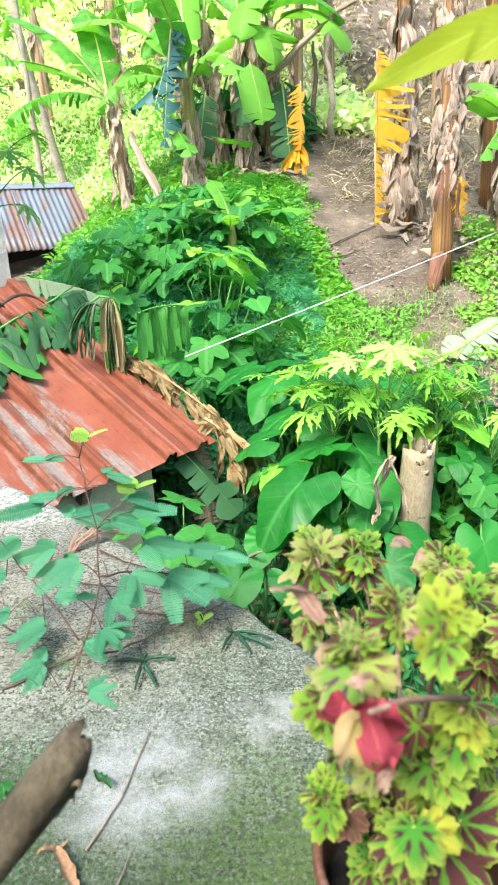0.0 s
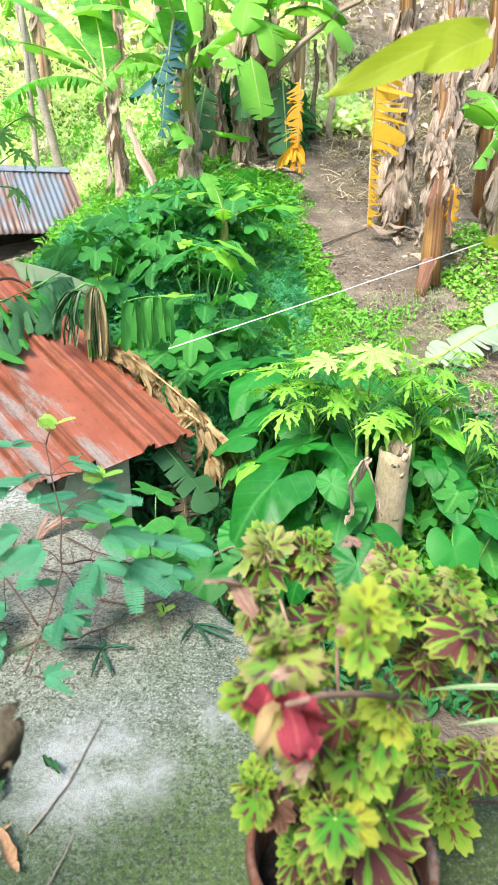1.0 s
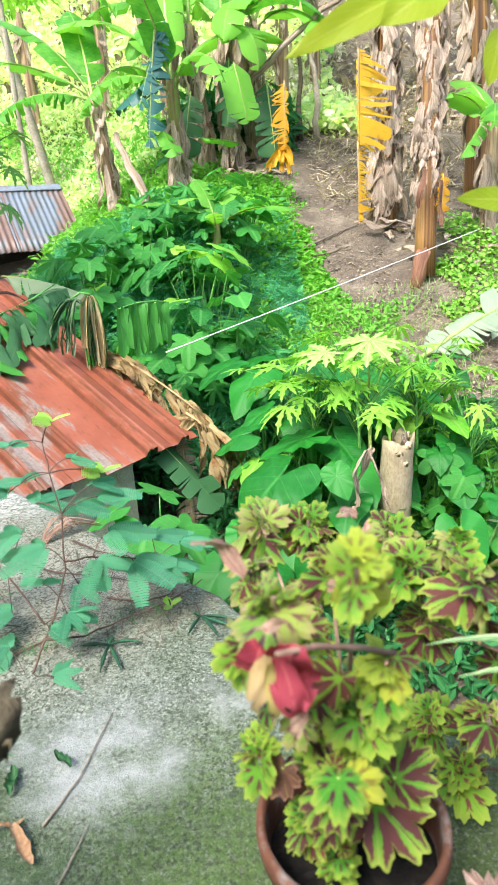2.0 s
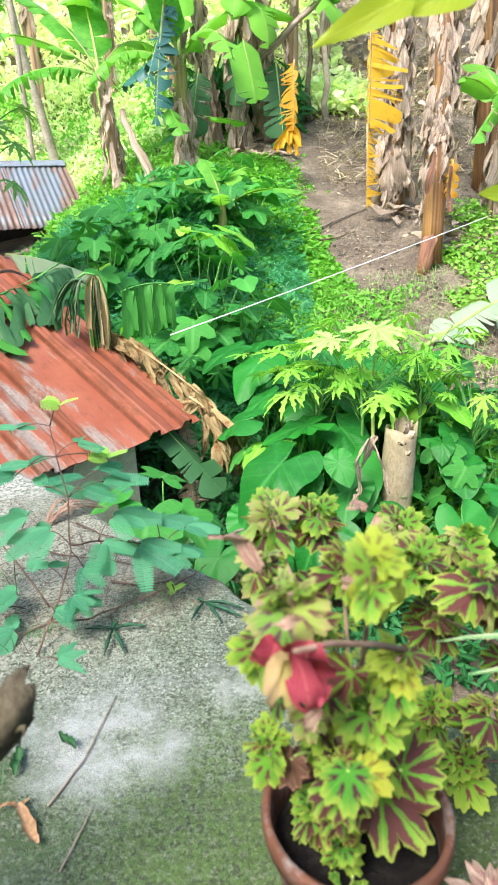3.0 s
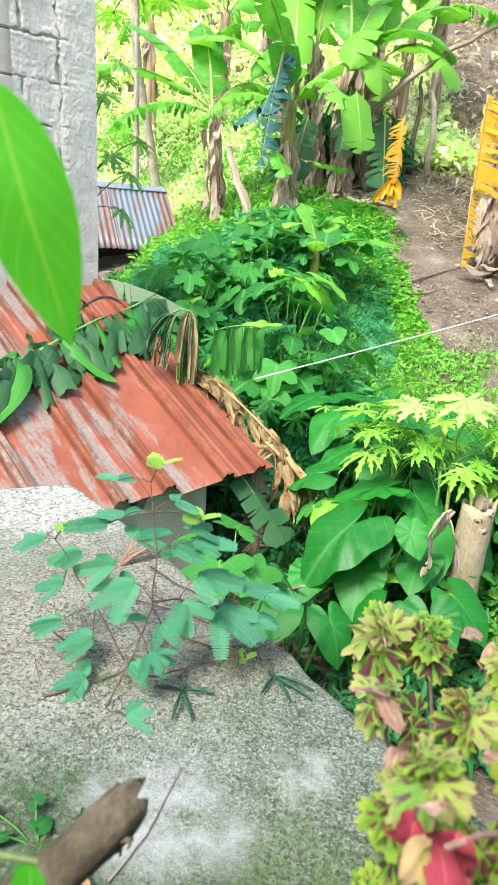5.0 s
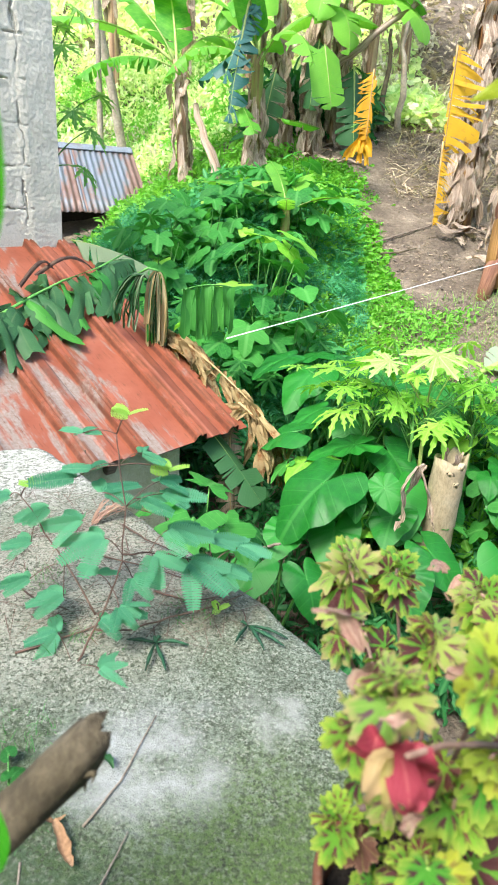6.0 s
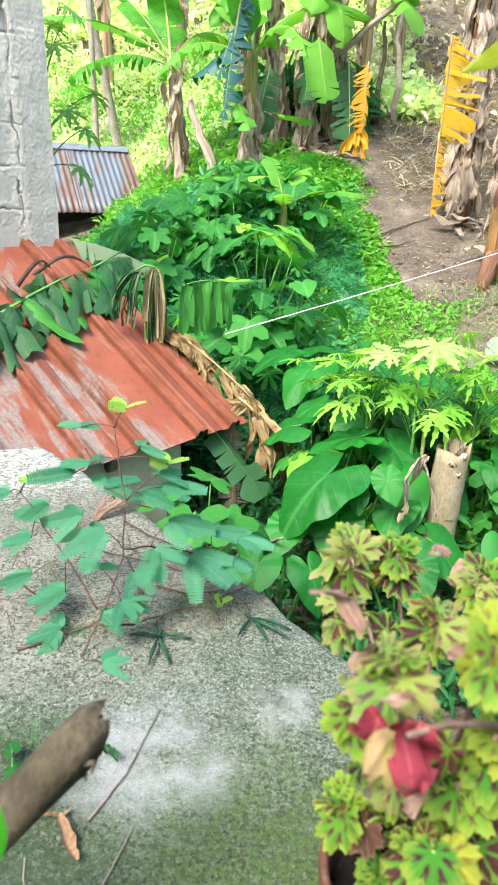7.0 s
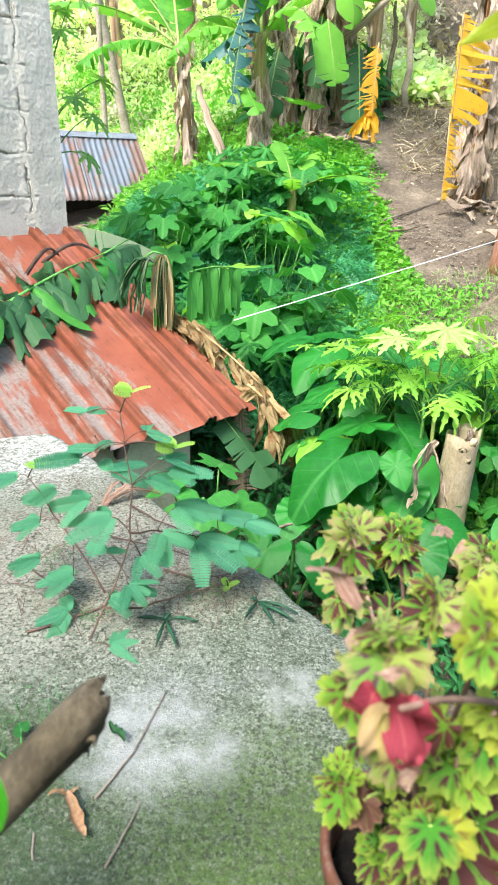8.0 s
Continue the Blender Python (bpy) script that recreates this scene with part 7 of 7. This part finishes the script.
            fray = d * (rng.uniform(-0.5, 0.5) * width * 0.8) if i == n else Vector((0, 0, 0))
            verts.append(p + across * (w * f + 0.06 * width * math.sin(ph[1] + 6 * s)) - up * (curl * w * 4 * f * f) + up * (0.08 * width * math.sin(ph[2] + 9 * s + 4 * f)) + fray)
            uvs.append((0.5 + 0.45 * f, s))
    c = cols + 1
    for i in range(n):
        for j in range(cols):
            faces.append((i * c + j, i * c + j + 1, (i + 1) * c + j + 1, (i + 1) * c + j))
    return data(name, verts, faces, material, uvs)


def torn_leaf_on_roof():
    """The green leaf torn to strips that lie down the sheets from its midrib."""
    rng = np.random.default_rng(71)
    o = on_roof(1.5, 0.66, 0.06)
    ob = thing("fallen_banana_leaf", o, "torn dark green banana leaf lying across the red roof", "banana leaf", "banana leaves fallen on the roof")
    line = [(1.5, 0.66, 0.06), (1.1, 0.82, 0.07), (0.81, 0.92, 0.08), (0.58, 1.03, 0.09), (0.37, 1.13, 0.09), (0.1, 1.22, 0.10), (-0.1, 1.30, 0.12)]
    put("midrib", tube_mesh("midrib", [on_roof(*p) - o for p in line], [0.008, 0.008, 0.007, 0.007, 0.006, 0.005, 0.004], M_STALK, 8, 0.1), ob)
    for i in range(54):
        a = rng.uniform(0.02, 1.45) if i > 27 else 0.05 + 1.4 * i / 28 + rng.uniform(-0.04, 0.04)
        u, h = float(np.interp(-a, [-l[0] for l in line], [l[1] for l in line])), 0.085
        down = i < 28
        da, du = (rng.normal(0.10, 0.16), -rng.uniform(0.12, 0.36)) if down else (rng.uniform(-0.30, 0.12), rng.uniform(-0.14, 0.16))
        pts, bulge = [], rng.uniform(0.0, 0.025)
        for k in range(9):
            s = k / 8
            off = 0.045 + (h - 0.045) * (1 - s) + bulge * math.sin(math.pi * min(1, s * 1.3)) * rng.uniform(0.8, 1.1)
            pts.append(on_roof(a + da * s * s, u + du * s, max(0.045, off)) - o)
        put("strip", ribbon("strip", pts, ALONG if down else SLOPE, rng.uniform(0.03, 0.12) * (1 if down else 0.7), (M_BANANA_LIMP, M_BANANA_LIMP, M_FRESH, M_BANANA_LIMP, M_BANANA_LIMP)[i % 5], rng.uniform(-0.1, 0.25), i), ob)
    for i, (a0, u0, a1, u1) in enumerate(((0.33, 1.28, 0.58, 1.16), (0.10, 1.26, 0.45, 1.24))):
        pts = [on_roof(a0 + (a1 - a0) * k / 8, u0 + (u1 - u0) * k / 8, 0.06 + 0.09 * math.sin(math.pi * k / 8)) - o for k in range(9)]
        put("dry_strip", ribbon("dry_strip", pts, SLOPE, 0.022, M_DARKLEAF, 0.4, 60 + i), ob)


def hanging_bunch(top, label, seed, looks, spread, length, widths=(0.014, 0.038), count=18, flare=1.8):
    """Limp strips that hang from the broken end of a leaf."""
    rng = np.random.default_rng(seed)
    ob = thing("hanging_leaf", top, label, "banana leaf", "banana leaves fallen on the roof")
    put("stalk", tube_mesh("stalk", [(-0.12, 0.03, -0.02), (-0.05, 0.01, 0.02), (0.0, 0.0, 0.01)], [0.006, 0.006, 0.005], M_STALK, 7, 0.1), ob)
    for i, (dx, dy, l, w, m) in enumerate([(rng.uniform(-1, 1), rng.uniform(-1, 0.4), rng.uniform(0.6, 1.0), rng.uniform(*widths), looks[q % len(looks)]) for q in range(count)]):
        pts = []
        for k in range(10):
            s = k / 9
            out = math.sin(min(1, s * flare) * math.pi / 2) ** (1 if flare > 1.5 else 5)
            pts.append((dx * spread * out, dy * spread * 0.6 * out, 0.02 * math.sin(math.pi * min(1, 2.5 * s)) - length * l * s ** 1.25))
        put("strip", ribbon("strip", pts, (1, 0.3 * dy, 0), w, m, 0.5, seed + i, 0.35), ob)


M_FRESH = leaf_material("hanging_green_leaf", (0.02, 0.15, 0.03), (0.06, 0.26, 0.04), (0.12, 0.32, 0.08), 0.35, 30.0, 0.12, rib=0.012, vein_mix=0.4)
M_STRAWSTRIP = leaf_material("straw_strip", (0.30, 0.25, 0.13), (0.46, 0.42, 0.27), (0.30, 0.24, 0.12), 0.25, 30.0, 0.12, rough=0.7, vein_mix=0.3)
M_DARKLEAF = rough_material("blackened_leaf", [(0.03, 0.02, 0.015), (0.07, 0.04, 0.03), (0.12, 0.08, 0.05)], 14.0, 80.0, 0.8, 0.5, 0.004)
torn_leaf_on_roof()
fallen_leaf_on_roof(0.05, 1.58, -0.30, 1.22, "pale", 0.20, "grey-green banana leaf folded over the roof corner", 72, 0.045, 34, 0.25, 0.15, 15)
fallen_leaf_on_roof(-0.20, 1.32, 0.10, 1.22, "limp", 0.30, "dark wilted banana leaf at the roof edge", 73, 0.07, 30, 0.3, 0.3, 30)
# the golden withered leaf along the verge
shredded_leaf(on_roof(0.02, 0.72, 0.06), on_roof(-0.10, -0.06, 0.03), GOLD, 34, "withered golden brown banana leaf hanging over the roof edge", 74, 0.008, M_RIB_DRY, (0.8, 1.25), 0.6, -0.04, toward=DOWN)
shredded_leaf(on_roof(0.06, 0.76, 0.08), on_roof(-0.05, 0.55, 0.07), GOLD, 12, "bleached folded end of a withered banana leaf", 76, 0.007, M_RIB_DRY, (0.9, 1.4), 0.6, toward=DOWN)
shredded_leaf(on_roof(-0.02, 0.12, 0.05), on_roof(-0.12, -0.16, 0.0), GOLD, 16, "brown banana leaf shreds hanging at the eave corner", 77, 0.006, M_RIB_DRY, (0.9, 1.5), 0.5, toward=Vector((0.1, -0.1, -1)))
# the limp yellow leaf among the banana stems
hanging_leaf((0.54, 7.0, 2.05), "limp yellow banana leaf with torn side strips", "yellow", 0.62, 0.26, 86, 262, 9, gap=0.6, tear=0.5, one_side=1.2, left_side=0.35)
hanging_bunch((0.50, 7.0, 1.56), "fringed yellow end of a banana leaf touching the ground", 130, (M_BANANA_YELLOW,), 0.17, 0.36, (0.03, 0.065), 9, 1.0)
# the wilted bunch that hangs over the roof's side
hanging_bunch((-0.732, 3.2, 0.503), "wilted sheaf of grey-green and straw banana strips", 78, (M_BANANA_LIMP, M_BANANA_PALE, M_DRYGOLD, M_FRESH, M_STRAWSTRIP), 0.055, 0.398, (0.014, 0.036), 34, 1.8)
fountain = thing("hanging_leaf", (-0.772, 3.2, 0.48), "thin grey-green banana strips arching over the roof edge", "banana leaf", "banana leaves fallen on the roof")
rng_f = np.random.default_rng(95)
for i in range(13):
    reach, fall = rng_f.uniform(0.04, 0.20), rng_f.uniform(0.14, 0.26)
    put("strip", ribbon("strip", [(-reach * math.sin(math.pi / 2 * k / 9), rng_f.uniform(-0.01, 0.0) * k - 0.004 * i, 0.03 * math.sin(math.pi * min(1, 2 * k / 9)) - fall * (k / 9) ** 2.2) for k in range(10)], (0.2, 1, 0), rng_f.uniform(0.010, 0.026), (M_BANANA_PALE, M_BANANA_LIMP, M_BANANA_LIMP)[i % 3], 0.4, 200 + i, 0.5), fountain)
curtain_a, curtain_b = Vector((-0.607, 3.15, 0.434)), Vector((-0.377, 3.35, 0.436))
curtain = thing("hanging_leaf", curtain_a, "fresh green half of a banana leaf bent over the roof edge", "banana leaf", "hanging banana leaves")
put("midrib", tube_mesh("midrib", curve_points((0, 0, 0), curtain_b - curtain_a, -0.02, 8), 0.004, M_STALK, 7, 0.1), curtain)
rng_c = np.random.default_rng(31)
for i in range(9):
    f = (i + 0.5) / 9
    top = (curtain_b - curtain_a) * f + Vector((0, 0, 0.015 * math.sin(math.pi * f)))
    drop = (0.20 + 0.05 * math.sin(math.pi * f)) * rng_c.uniform(0.85, 1.05)
    put("strip", ribbon("strip", [top + Vector((0.01 * k / 6, -0.05 * math.sin(math.pi * k / 12), -drop * (k / 6) ** 1.2)) for k in range(7)], curtain_b - curtain_a, 0.052, M_FRESH, 0.08, 40 + i, 0.95), curtain)
hanging_leaf(tuple(on_roof(0.16, 0.12, -0.04)), "green banana leaf drooping under the eave", "limp", 0.45, 0.2, 45, 330, 17, gap=0.2, tear=0.2)
hanging_leaf(tuple(on_roof(0.02, 0.10, -0.03)), "dead brown banana leaf hanging below the eave", "dry", 0.55, 0.16, 86, 300, 18, gap=0.6, tear=0.6)


# ---------------------------------------------------------------- small things on the slope
twig("stick", [(0.61, 6.07, 0.53), (0.9, 6.28, 0.62), (1.18, 6.47, 0.70)], 0.012, "dry stick lying across the earth path", seed=5)
twig("stick", [(0.67, 5.9, 0.46), (0.85, 5.95, 0.48), (1.0, 6.02, 0.52)], 0.010, "dark dead stick on the earth path", M_BARK, seed=6)
twig("dead_banana_trunk", [(-0.1, 8.2, 2.0), (0.3, 8.1, 2.3), (0.54, 8.0, 2.45), (0.95, 8.0, 2.78), (1.5, 8.0, 3.1)], 0.05, "dead banana stem fallen across the plants", M_DRY, seed=7)
twig("dead_stick", [(0.9, 9.0, ground_z(0.9, 9.0)), (0.89, 9.0, 2.4), (0.87, 9.0, 2.8)], 0.04, "upright dead stick on the slope", M_BARK, seed=8)
twig("dead_stick", [(1.11, 9.0, ground_z(1.11, 9.0)), (1.07, 9.0, 2.5), (1.03, 9.0, 3.0)], 0.045, "upright dead stick on the slope", M_POLE, seed=9)
twig("leaning_stem", [(-0.84, 7.0, ground_z(-0.84, 7.0) - 0.05), (-1.02, 7.2, 1.25), (-1.22, 7.5, 1.72)], 0.065, "dry banana stem leaning against its neighbour", M_DRY, seed=10)
twig("dead_branch", [(-0.25, 2.55, -0.7), (-0.12, 2.4, -0.5), (-0.05, 2.3, -0.42)], 0.012, "pale dead branch below the roof", seed=11)


def slender_tree(pts, r, label, seed):
    o = Vector((pts[0][0], pts[0][1], pts[0][2]))
    ob = thing("slender_tree", o, label, "tree")
    put("trunk", tube_mesh("trunk", [Vector(p) - o for p in pts], [r * (1 - 0.08 * k) for k in range(len(pts))], M_POLE, 10, 0.08, seed), ob)
    top = Vector(pts[-1]) - o
    rng = np.random.default_rng(seed)
    for i in range(9):
        az = i * 0.7 + rng.uniform(0, 0.4)
        end = top + Vector((math.cos(az) * 0.7, math.sin(az) * 0.7, rng.uniform(-0.1, 0.4)))
        put("stalk", tube_mesh("stalk", curve_points(top, end, -0.1, 6), 0.012, M_STALK, 6), ob)
        put("leaf", PAPAYA[i % 2], ob, aim(end, (math.cos(az), math.sin(az), -0.5), 0, 0.38))


slender_tree([(-2.95, 11.5, ground_z(-2.95, 11.5) - 0.1), (-3.02, 11.5, 1.3), (-3.18, 11.5, 2.2), (-3.35, 11.5, 3.05), (-3.5, 11.5, 4.2)], 0.085, "slender grey papaya trunk leaning behind the shed", 81)
slender_tree([(-3.26, 11.0, ground_z(-3.26, 11.0) - 0.1), (-3.262, 11.0, 1.6), (-3.265, 11.0, 2.6), (-3.27, 11.0, 4.4)], 0.05, "thin pale trunk behind the shed", 82)

# papaya crown beside the house corner, its leaves in front of the shed
stalked_plant("papaya_plant", -1.95, 4.75, "dark green papaya with drooping lobed leaves beside the house", "papaya plant", "young papaya plants",
              [(0.37, -0.15, 1.32 + 0.6, 0.17, 330, 35), (0.46, -0.1, 1.22 + 0.6, 0.17, 350, 35), (0.54, -0.15, 1.42 + 0.6, 0.17, 10, 30), (0.44, -0.2, 0.98 + 0.6, 0.17, 340, 40), (0.32, -0.15, 1.69 + 0.6, 0.17, 300, 30), (0.40, -0.1, 1.90 + 0.6, 0.17, 350, 32), (0.28, -0.12, 1.80 + 0.6, 0.17, 10, 15)],
              PAPAYA_FRESH, M_STALK, 46, z=-0.58, r=0.006, trunk=(1.6, 0.03))

# the pale fallen leaf on the trodden earth, direct sun painted into its colour
pale = thing("fallen_banana_leaf", (1.191, 4.280, -0.156), "banana leaf on the bare earth, whitened by painted sunlight", "banana leaf")
blade_p, rib_p = banana_leaf(1.46, 0.36, 16, -8, M_BANANA_WHITE, M_RIB, 91, tear=0.4, fold=14, gap=0.35, stalk=0.04)
m_p = aim((0, 0, 0.0), (0.990, 0.560, 0.265), 0.55)
put("blade", blade_p, pale, m_p)
put("midrib", rib_p, pale, m_p)
# dead leaf caught beside the stump
dead = thing("dead_leaf", (0.54, 2.5, -0.12), "crumpled brown dead leaf caught beside the stump", "dead leaf")
for i, (dx, sc, t) in enumerate(((0, 0.45, 0.3), (-0.04, 0.5, 1.2), (-0.02, 0.4, 2.2))):
    put("dry_leaf", STRIPS[i], dead, Matrix.Translation((dx, 0, 0)) @ Matrix.Rotation(t, 4, "Z") @ Matrix.Rotation(radians(28), 4, "Y") @ Matrix.Scale(sc, 4))


# ---------------------------------------------------------------- variegated plants at the slab's edge
def striped():
    k = Tree("striped_leaf")
    vec, u, v = k.uv("UVMap")
    off = k.math("ABSOLUTE", k.math("SUBTRACT", u, 0.5))
    edge = k.ramp(k.math("ADD", off, k.math("MULTIPLY", k.math("SUBTRACT", k.noise(30.0), 0.5), 0.1)), [(0.24, 0.0), (0.30, 1.0), (0.42, 1.0), (0.46, 0.2)])
    lines = k.ramp(k.math("ABSOLUTE", k.math("SUBTRACT", k.math("FRACT", k.math("MULTIPLY", u, 7.0)), 0.5)), [(0.0, 0.5), (0.25, 0.0)])
    c = k.mix(edge, (0.10, 0.26, 0.07), (0.50, 0.52, 0.34))
    c = k.mix(lines, c, (0.42, 0.50, 0.28))
    return k.finish(c, 0.4, spec=0.4, lucent=0.3)


M_STRIPED = striped()
pot(0.47, 0.44, 0.09, 0.17, "small clay pot at the slab edge")
spider = thing("spider_plant", (0.47, 0.44, 0.15), "spider plant with green and cream striped strap leaves", "spider plant")
for i, (tip, width) in enumerate((((0.158, 0.5, 0.415), 0.030), ((0.18, 0.47, 0.403), 0.034), ((0.238, 0.6, 0.494), 0.026), ((0.56, 0.6, 0.4), 0.026), ((0.40, 0.30, 0.36), 0.026), ((0.6, 0.35, 0.36), 0.026))):
    root = Vector((0.47, 0.44, 0.15))
    d = Vector(tip) - root
    flat = math.hypot(d.x, d.y)
    l = d.length * 1.27
    rise = math.degrees(math.atan2(d.z, flat))
    me = strap_leaf("leaf", l, width, M_STRIPED, 18, rise + 62, rise - 62, 0.25, 0.6, 0.01, i, 2)
    put("leaf", me, spider, Matrix.Rotation(math.atan2(d.y, d.x) - math.pi / 2, 4, "Z"))

M_PINKTIP = fibre_material("pink_rosette_leaf", [(0.12, 0.045, 0.045), (0.26, 0.14, 0.12), (0.42, 0.34, 0.27), (0.20, 0.27, 0.07)], 0.3, 4.0, 1.0, 0.5, 0.2)
rosette = thing("rosette_plant", (0.235, 0.42, 0.0), "low rosette plant with pinkish cream leaves", "rosette plant")
put("stem", tube_mesh("stem", curve_points((0, 0, -0.01), (-0.015, 0.01, 0.17), 0, 6), 0.006, M_STALK_RED, 7), rosette)
for i in range(24):
    az = i * 2.4
    me = strap_leaf("leaf", 0.058 - 0.0012 * i, 0.017, M_PINKTIP, 6, 10 + 3 * i, -25 + 3 * i, 0.3, 0.8, 0.03, i, 2)
    put("leaf", me, rosette, Matrix.Translation((-0.015, 0.01, 0.165)) @ Matrix.Rotation(az, 4, "Z"))

M_WITHERED = fibre_material("withered_coleus_leaf", [(0.20, 0.10, 0.08), (0.34, 0.20, 0.16), (0.44, 0.31, 0.24), (0.40, 0.34, 0.16)], 0.25, 4.0, 2.0, 0.7, 0.4)
for i, (a, b, width) in enumerate((((0.001, 0.450, 0.549), (-0.046, 0.450, 0.574), 0.018), ((0.036, 0.358, 0.478), (0.034, 0.356, 0.452), 0.012), ((0.030, 0.380, 0.541), (0.004, 0.380, 0.536), 0.009), ((0.057, 0.460, 0.539), (0.096, 0.440, 0.541), 0.018), ((0.006, 0.470, 0.525), (0.002, 0.460, 0.492), 0.014), ((0.160, 0.750, 0.455), (0.135, 0.740, 0.467), 0.018), ((0.184, 0.740, 0.422), (0.147, 0.740, 0.420), 0.026))):
    wl = thing("withered_leaf", a, "withered pinkish brown leaf hanging in the coleus", "withered leaf")
    way_w = Vector(b) - Vector(a)
    me = dry_strip(way_w.length, width, 90 + i, M_WITHERED, 1.0, "blade", 0.6)
    put("blade", me, wl, Vector((0, 0, -1)).rotation_difference(way_w).to_matrix().to_4x4())

# heaps of dead banana leaves at the foot of the stems
for hx, hy, n, wide in ((1.5, 6.25, 20, 0.2), (1.85, 5.75, 16, 0.22), (0.25, 8.0, 24, 0.5), (2.05, 4.75, 8, 0.3)):
    rng_h = np.random.default_rng(int(hx * 100))
    heap = thing("dead_leaf_heap", (hx, hy, ground_z(hx, hy)), "heap of dry dead banana leaves on the earth", "dead leaves", "heaps of dead leaves")
    for i in range(n):
        px, py = rng_h.normal(0, wide * 0.6), rng_h.normal(0, wide * 0.6)
        z = ground_z(hx + px, hy + py) - ground_z(hx, hy)
        put("dry_leaf", STRIPS[i % len(STRIPS)], heap, Matrix.Translation((px, py, z + 0.03 + 0.05 * rng_h.random())) @ Matrix.Rotation(rng_h.uniform(0, 6.28), 4, "Z") @ Matrix.Rotation(radians(rng_h.uniform(60, 100)), 4, "X") @ Matrix.Scale(rng_h.uniform(0.3, 0.6), 4))

# thin dead stems that creep over the slab
for i, pts in enumerate((((-0.62, 1.5, 0.006), (-0.5, 1.42, 0.01), (-0.38, 1.40, 0.006), (-0.28, 1.36, 0.004)), ((-0.7, 1.3, 0.006), (-0.6, 1.22, 0.01), (-0.52, 1.2, 0.006)), ((-0.5, 1.6, 0.006), (-0.42, 1.52, 0.012), (-0.3, 1.46, 0.006)), ((-0.58, 1.05, 0.005), (-0.48, 1.12, 0.008), (-0.4, 1.2, 0.005)), ((-0.35, 1.3, 0.005), (-0.26, 1.27, 0.008), (-0.2, 1.3, 0.005)))):
    twig("dry_creeper", list(pts), 0.0028, "thin dead creeper stem on the slab", M_STALK_RED, 20 + i)

# a seedling in the pot's soil
seedling = thing("seedling", (0.075, 0.475, 0.137), "small green seedling sprouting from the potting soil", "seedling")
rng_s = np.random.default_rng(5)
put("stem", tube_mesh("stem", curve_points((0, 0, -0.005), (0.008, -0.02, 0.05), 0, 6, (0.004, 0, 0)), 0.0011, M_STALK_YELLOW, 6), seedling)
for i in range(7):
    f = 0.2 + 0.8 * i / 6
    az = 2.4 * i
    put("leaf", COLEUS[5], seedling, aim(Vector((0.008 * f, -0.02 * f, 0.05 * f)) + Vector((math.cos(az), math.sin(az), 0)) * 0.012, (math.cos(az), math.sin(az), 0.1), 0.0, 0.008 * rng_s.uniform(0.7, 1.2)))

# fine dead stems strewn over the far part of the slab
def strewn(rng, n):
    return np.column_stack([rng.uniform(-0.85, -0.12, n), rng.uniform(1.12, 1.85, n), rng.uniform(0.003, 0.010, n)])


def strewn_on_slab(rng, n):
    p = strewn(rng, 3 * n)
    return p[p[:, 0] + p[:, 1] < 1.12][:n]


THREAD = ([(0.28 * x, y, z * 0.15) for x, y, z in GRASSY[0]], GRASSY[1], GRASSY[2])
stuff(scatter("dead_stems", 420, strewn_on_slab, *THREAD, M_STALK_RED, (0.04, 0.15), 25, 0.06, 0.0), "fine dead stems strewn over the slab", "dead stems")
tuft = thing("dry_tuft", (-0.533, 1.627, 0.0), "bent tuft of dry straw under the mimosa", "dry grass")
rng_t = np.random.default_rng(12)
for i in range(18):
    lean, high = rng_t.uniform(-0.03, 0.10), rng_t.uniform(0.02, 0.06)
    put("straw", ribbon("straw", [(-0.05 + rng_t.uniform(-0.01, 0.01) + (0.05 + lean) * k / 6, -0.03 + 0.10 * k / 6 + rng_t.uniform(-0.008, 0.008), 0.002 + high * math.sin(math.pi * k / 6)) for k in range(7)], (1, -0.4, 0), rng_t.uniform(0.003, 0.006), M_WITHERED, 0.2, 400 + i), tuft)
# weed green darkened so that the leaf carries its shade in colour
M_WEED = leaf_material("shade_painted_weed_leaf", (0.010, 0.075, 0.02), (0.03, 0.17, 0.03), (0.06, 0.22, 0.06), 0.3, 5.0, 0.6, rough=0.6)
WEED_DARK = [polar_leaf("leaf", heart, M_WEED, 3, 36, 0.1, 0.3, 0.03, 6)]
stalked_plant("weed", -0.459, 0.741, "low dark green weed beside the broken branch", "weed", "weeds on the slab",
              [(0.0, 0.02, 0.03, 0.030, 80, 10), (-0.05, -0.01, 0.03, 0.028, 190, 20), (0.03, -0.02, 0.025, 0.025, 320, 20), (-0.02, 0.05, 0.04, 0.024, 130, 5), (-0.09, 0.03, 0.03, 0.028, 170, 15), (0.0, -0.05, 0.02, 0.024, 260, 25)],
              WEED_DARK, M_STALK, 49, z=0.01, r=0.0022)

# moss and grass tufts on the slab beside the branch
def slab_spots(rng, n):
    a = rng.normal(0, 1, (n, 2))
    spots = np.array([(-0.44, 0.70), (-0.52, 0.62), (-0.49, 0.85), (-0.58, 0.74), (-0.47, 1.12), (-0.24, 1.24), (-0.62, 1.30)])[rng.integers(0, 7, n)]
    return np.column_stack([spots[:, 0] + 0.035 * a[:, 0], spots[:, 1] + 0.03 * a[:, 1], np.full(n, 0.002)])


stuff(scatter("slab_grass", 460, slab_spots, *GRASSY, M_WEED, (0.012, 0.04), 23, 0.5, -1.6), "short grass tufts growing in cracks of the slab", "grass")
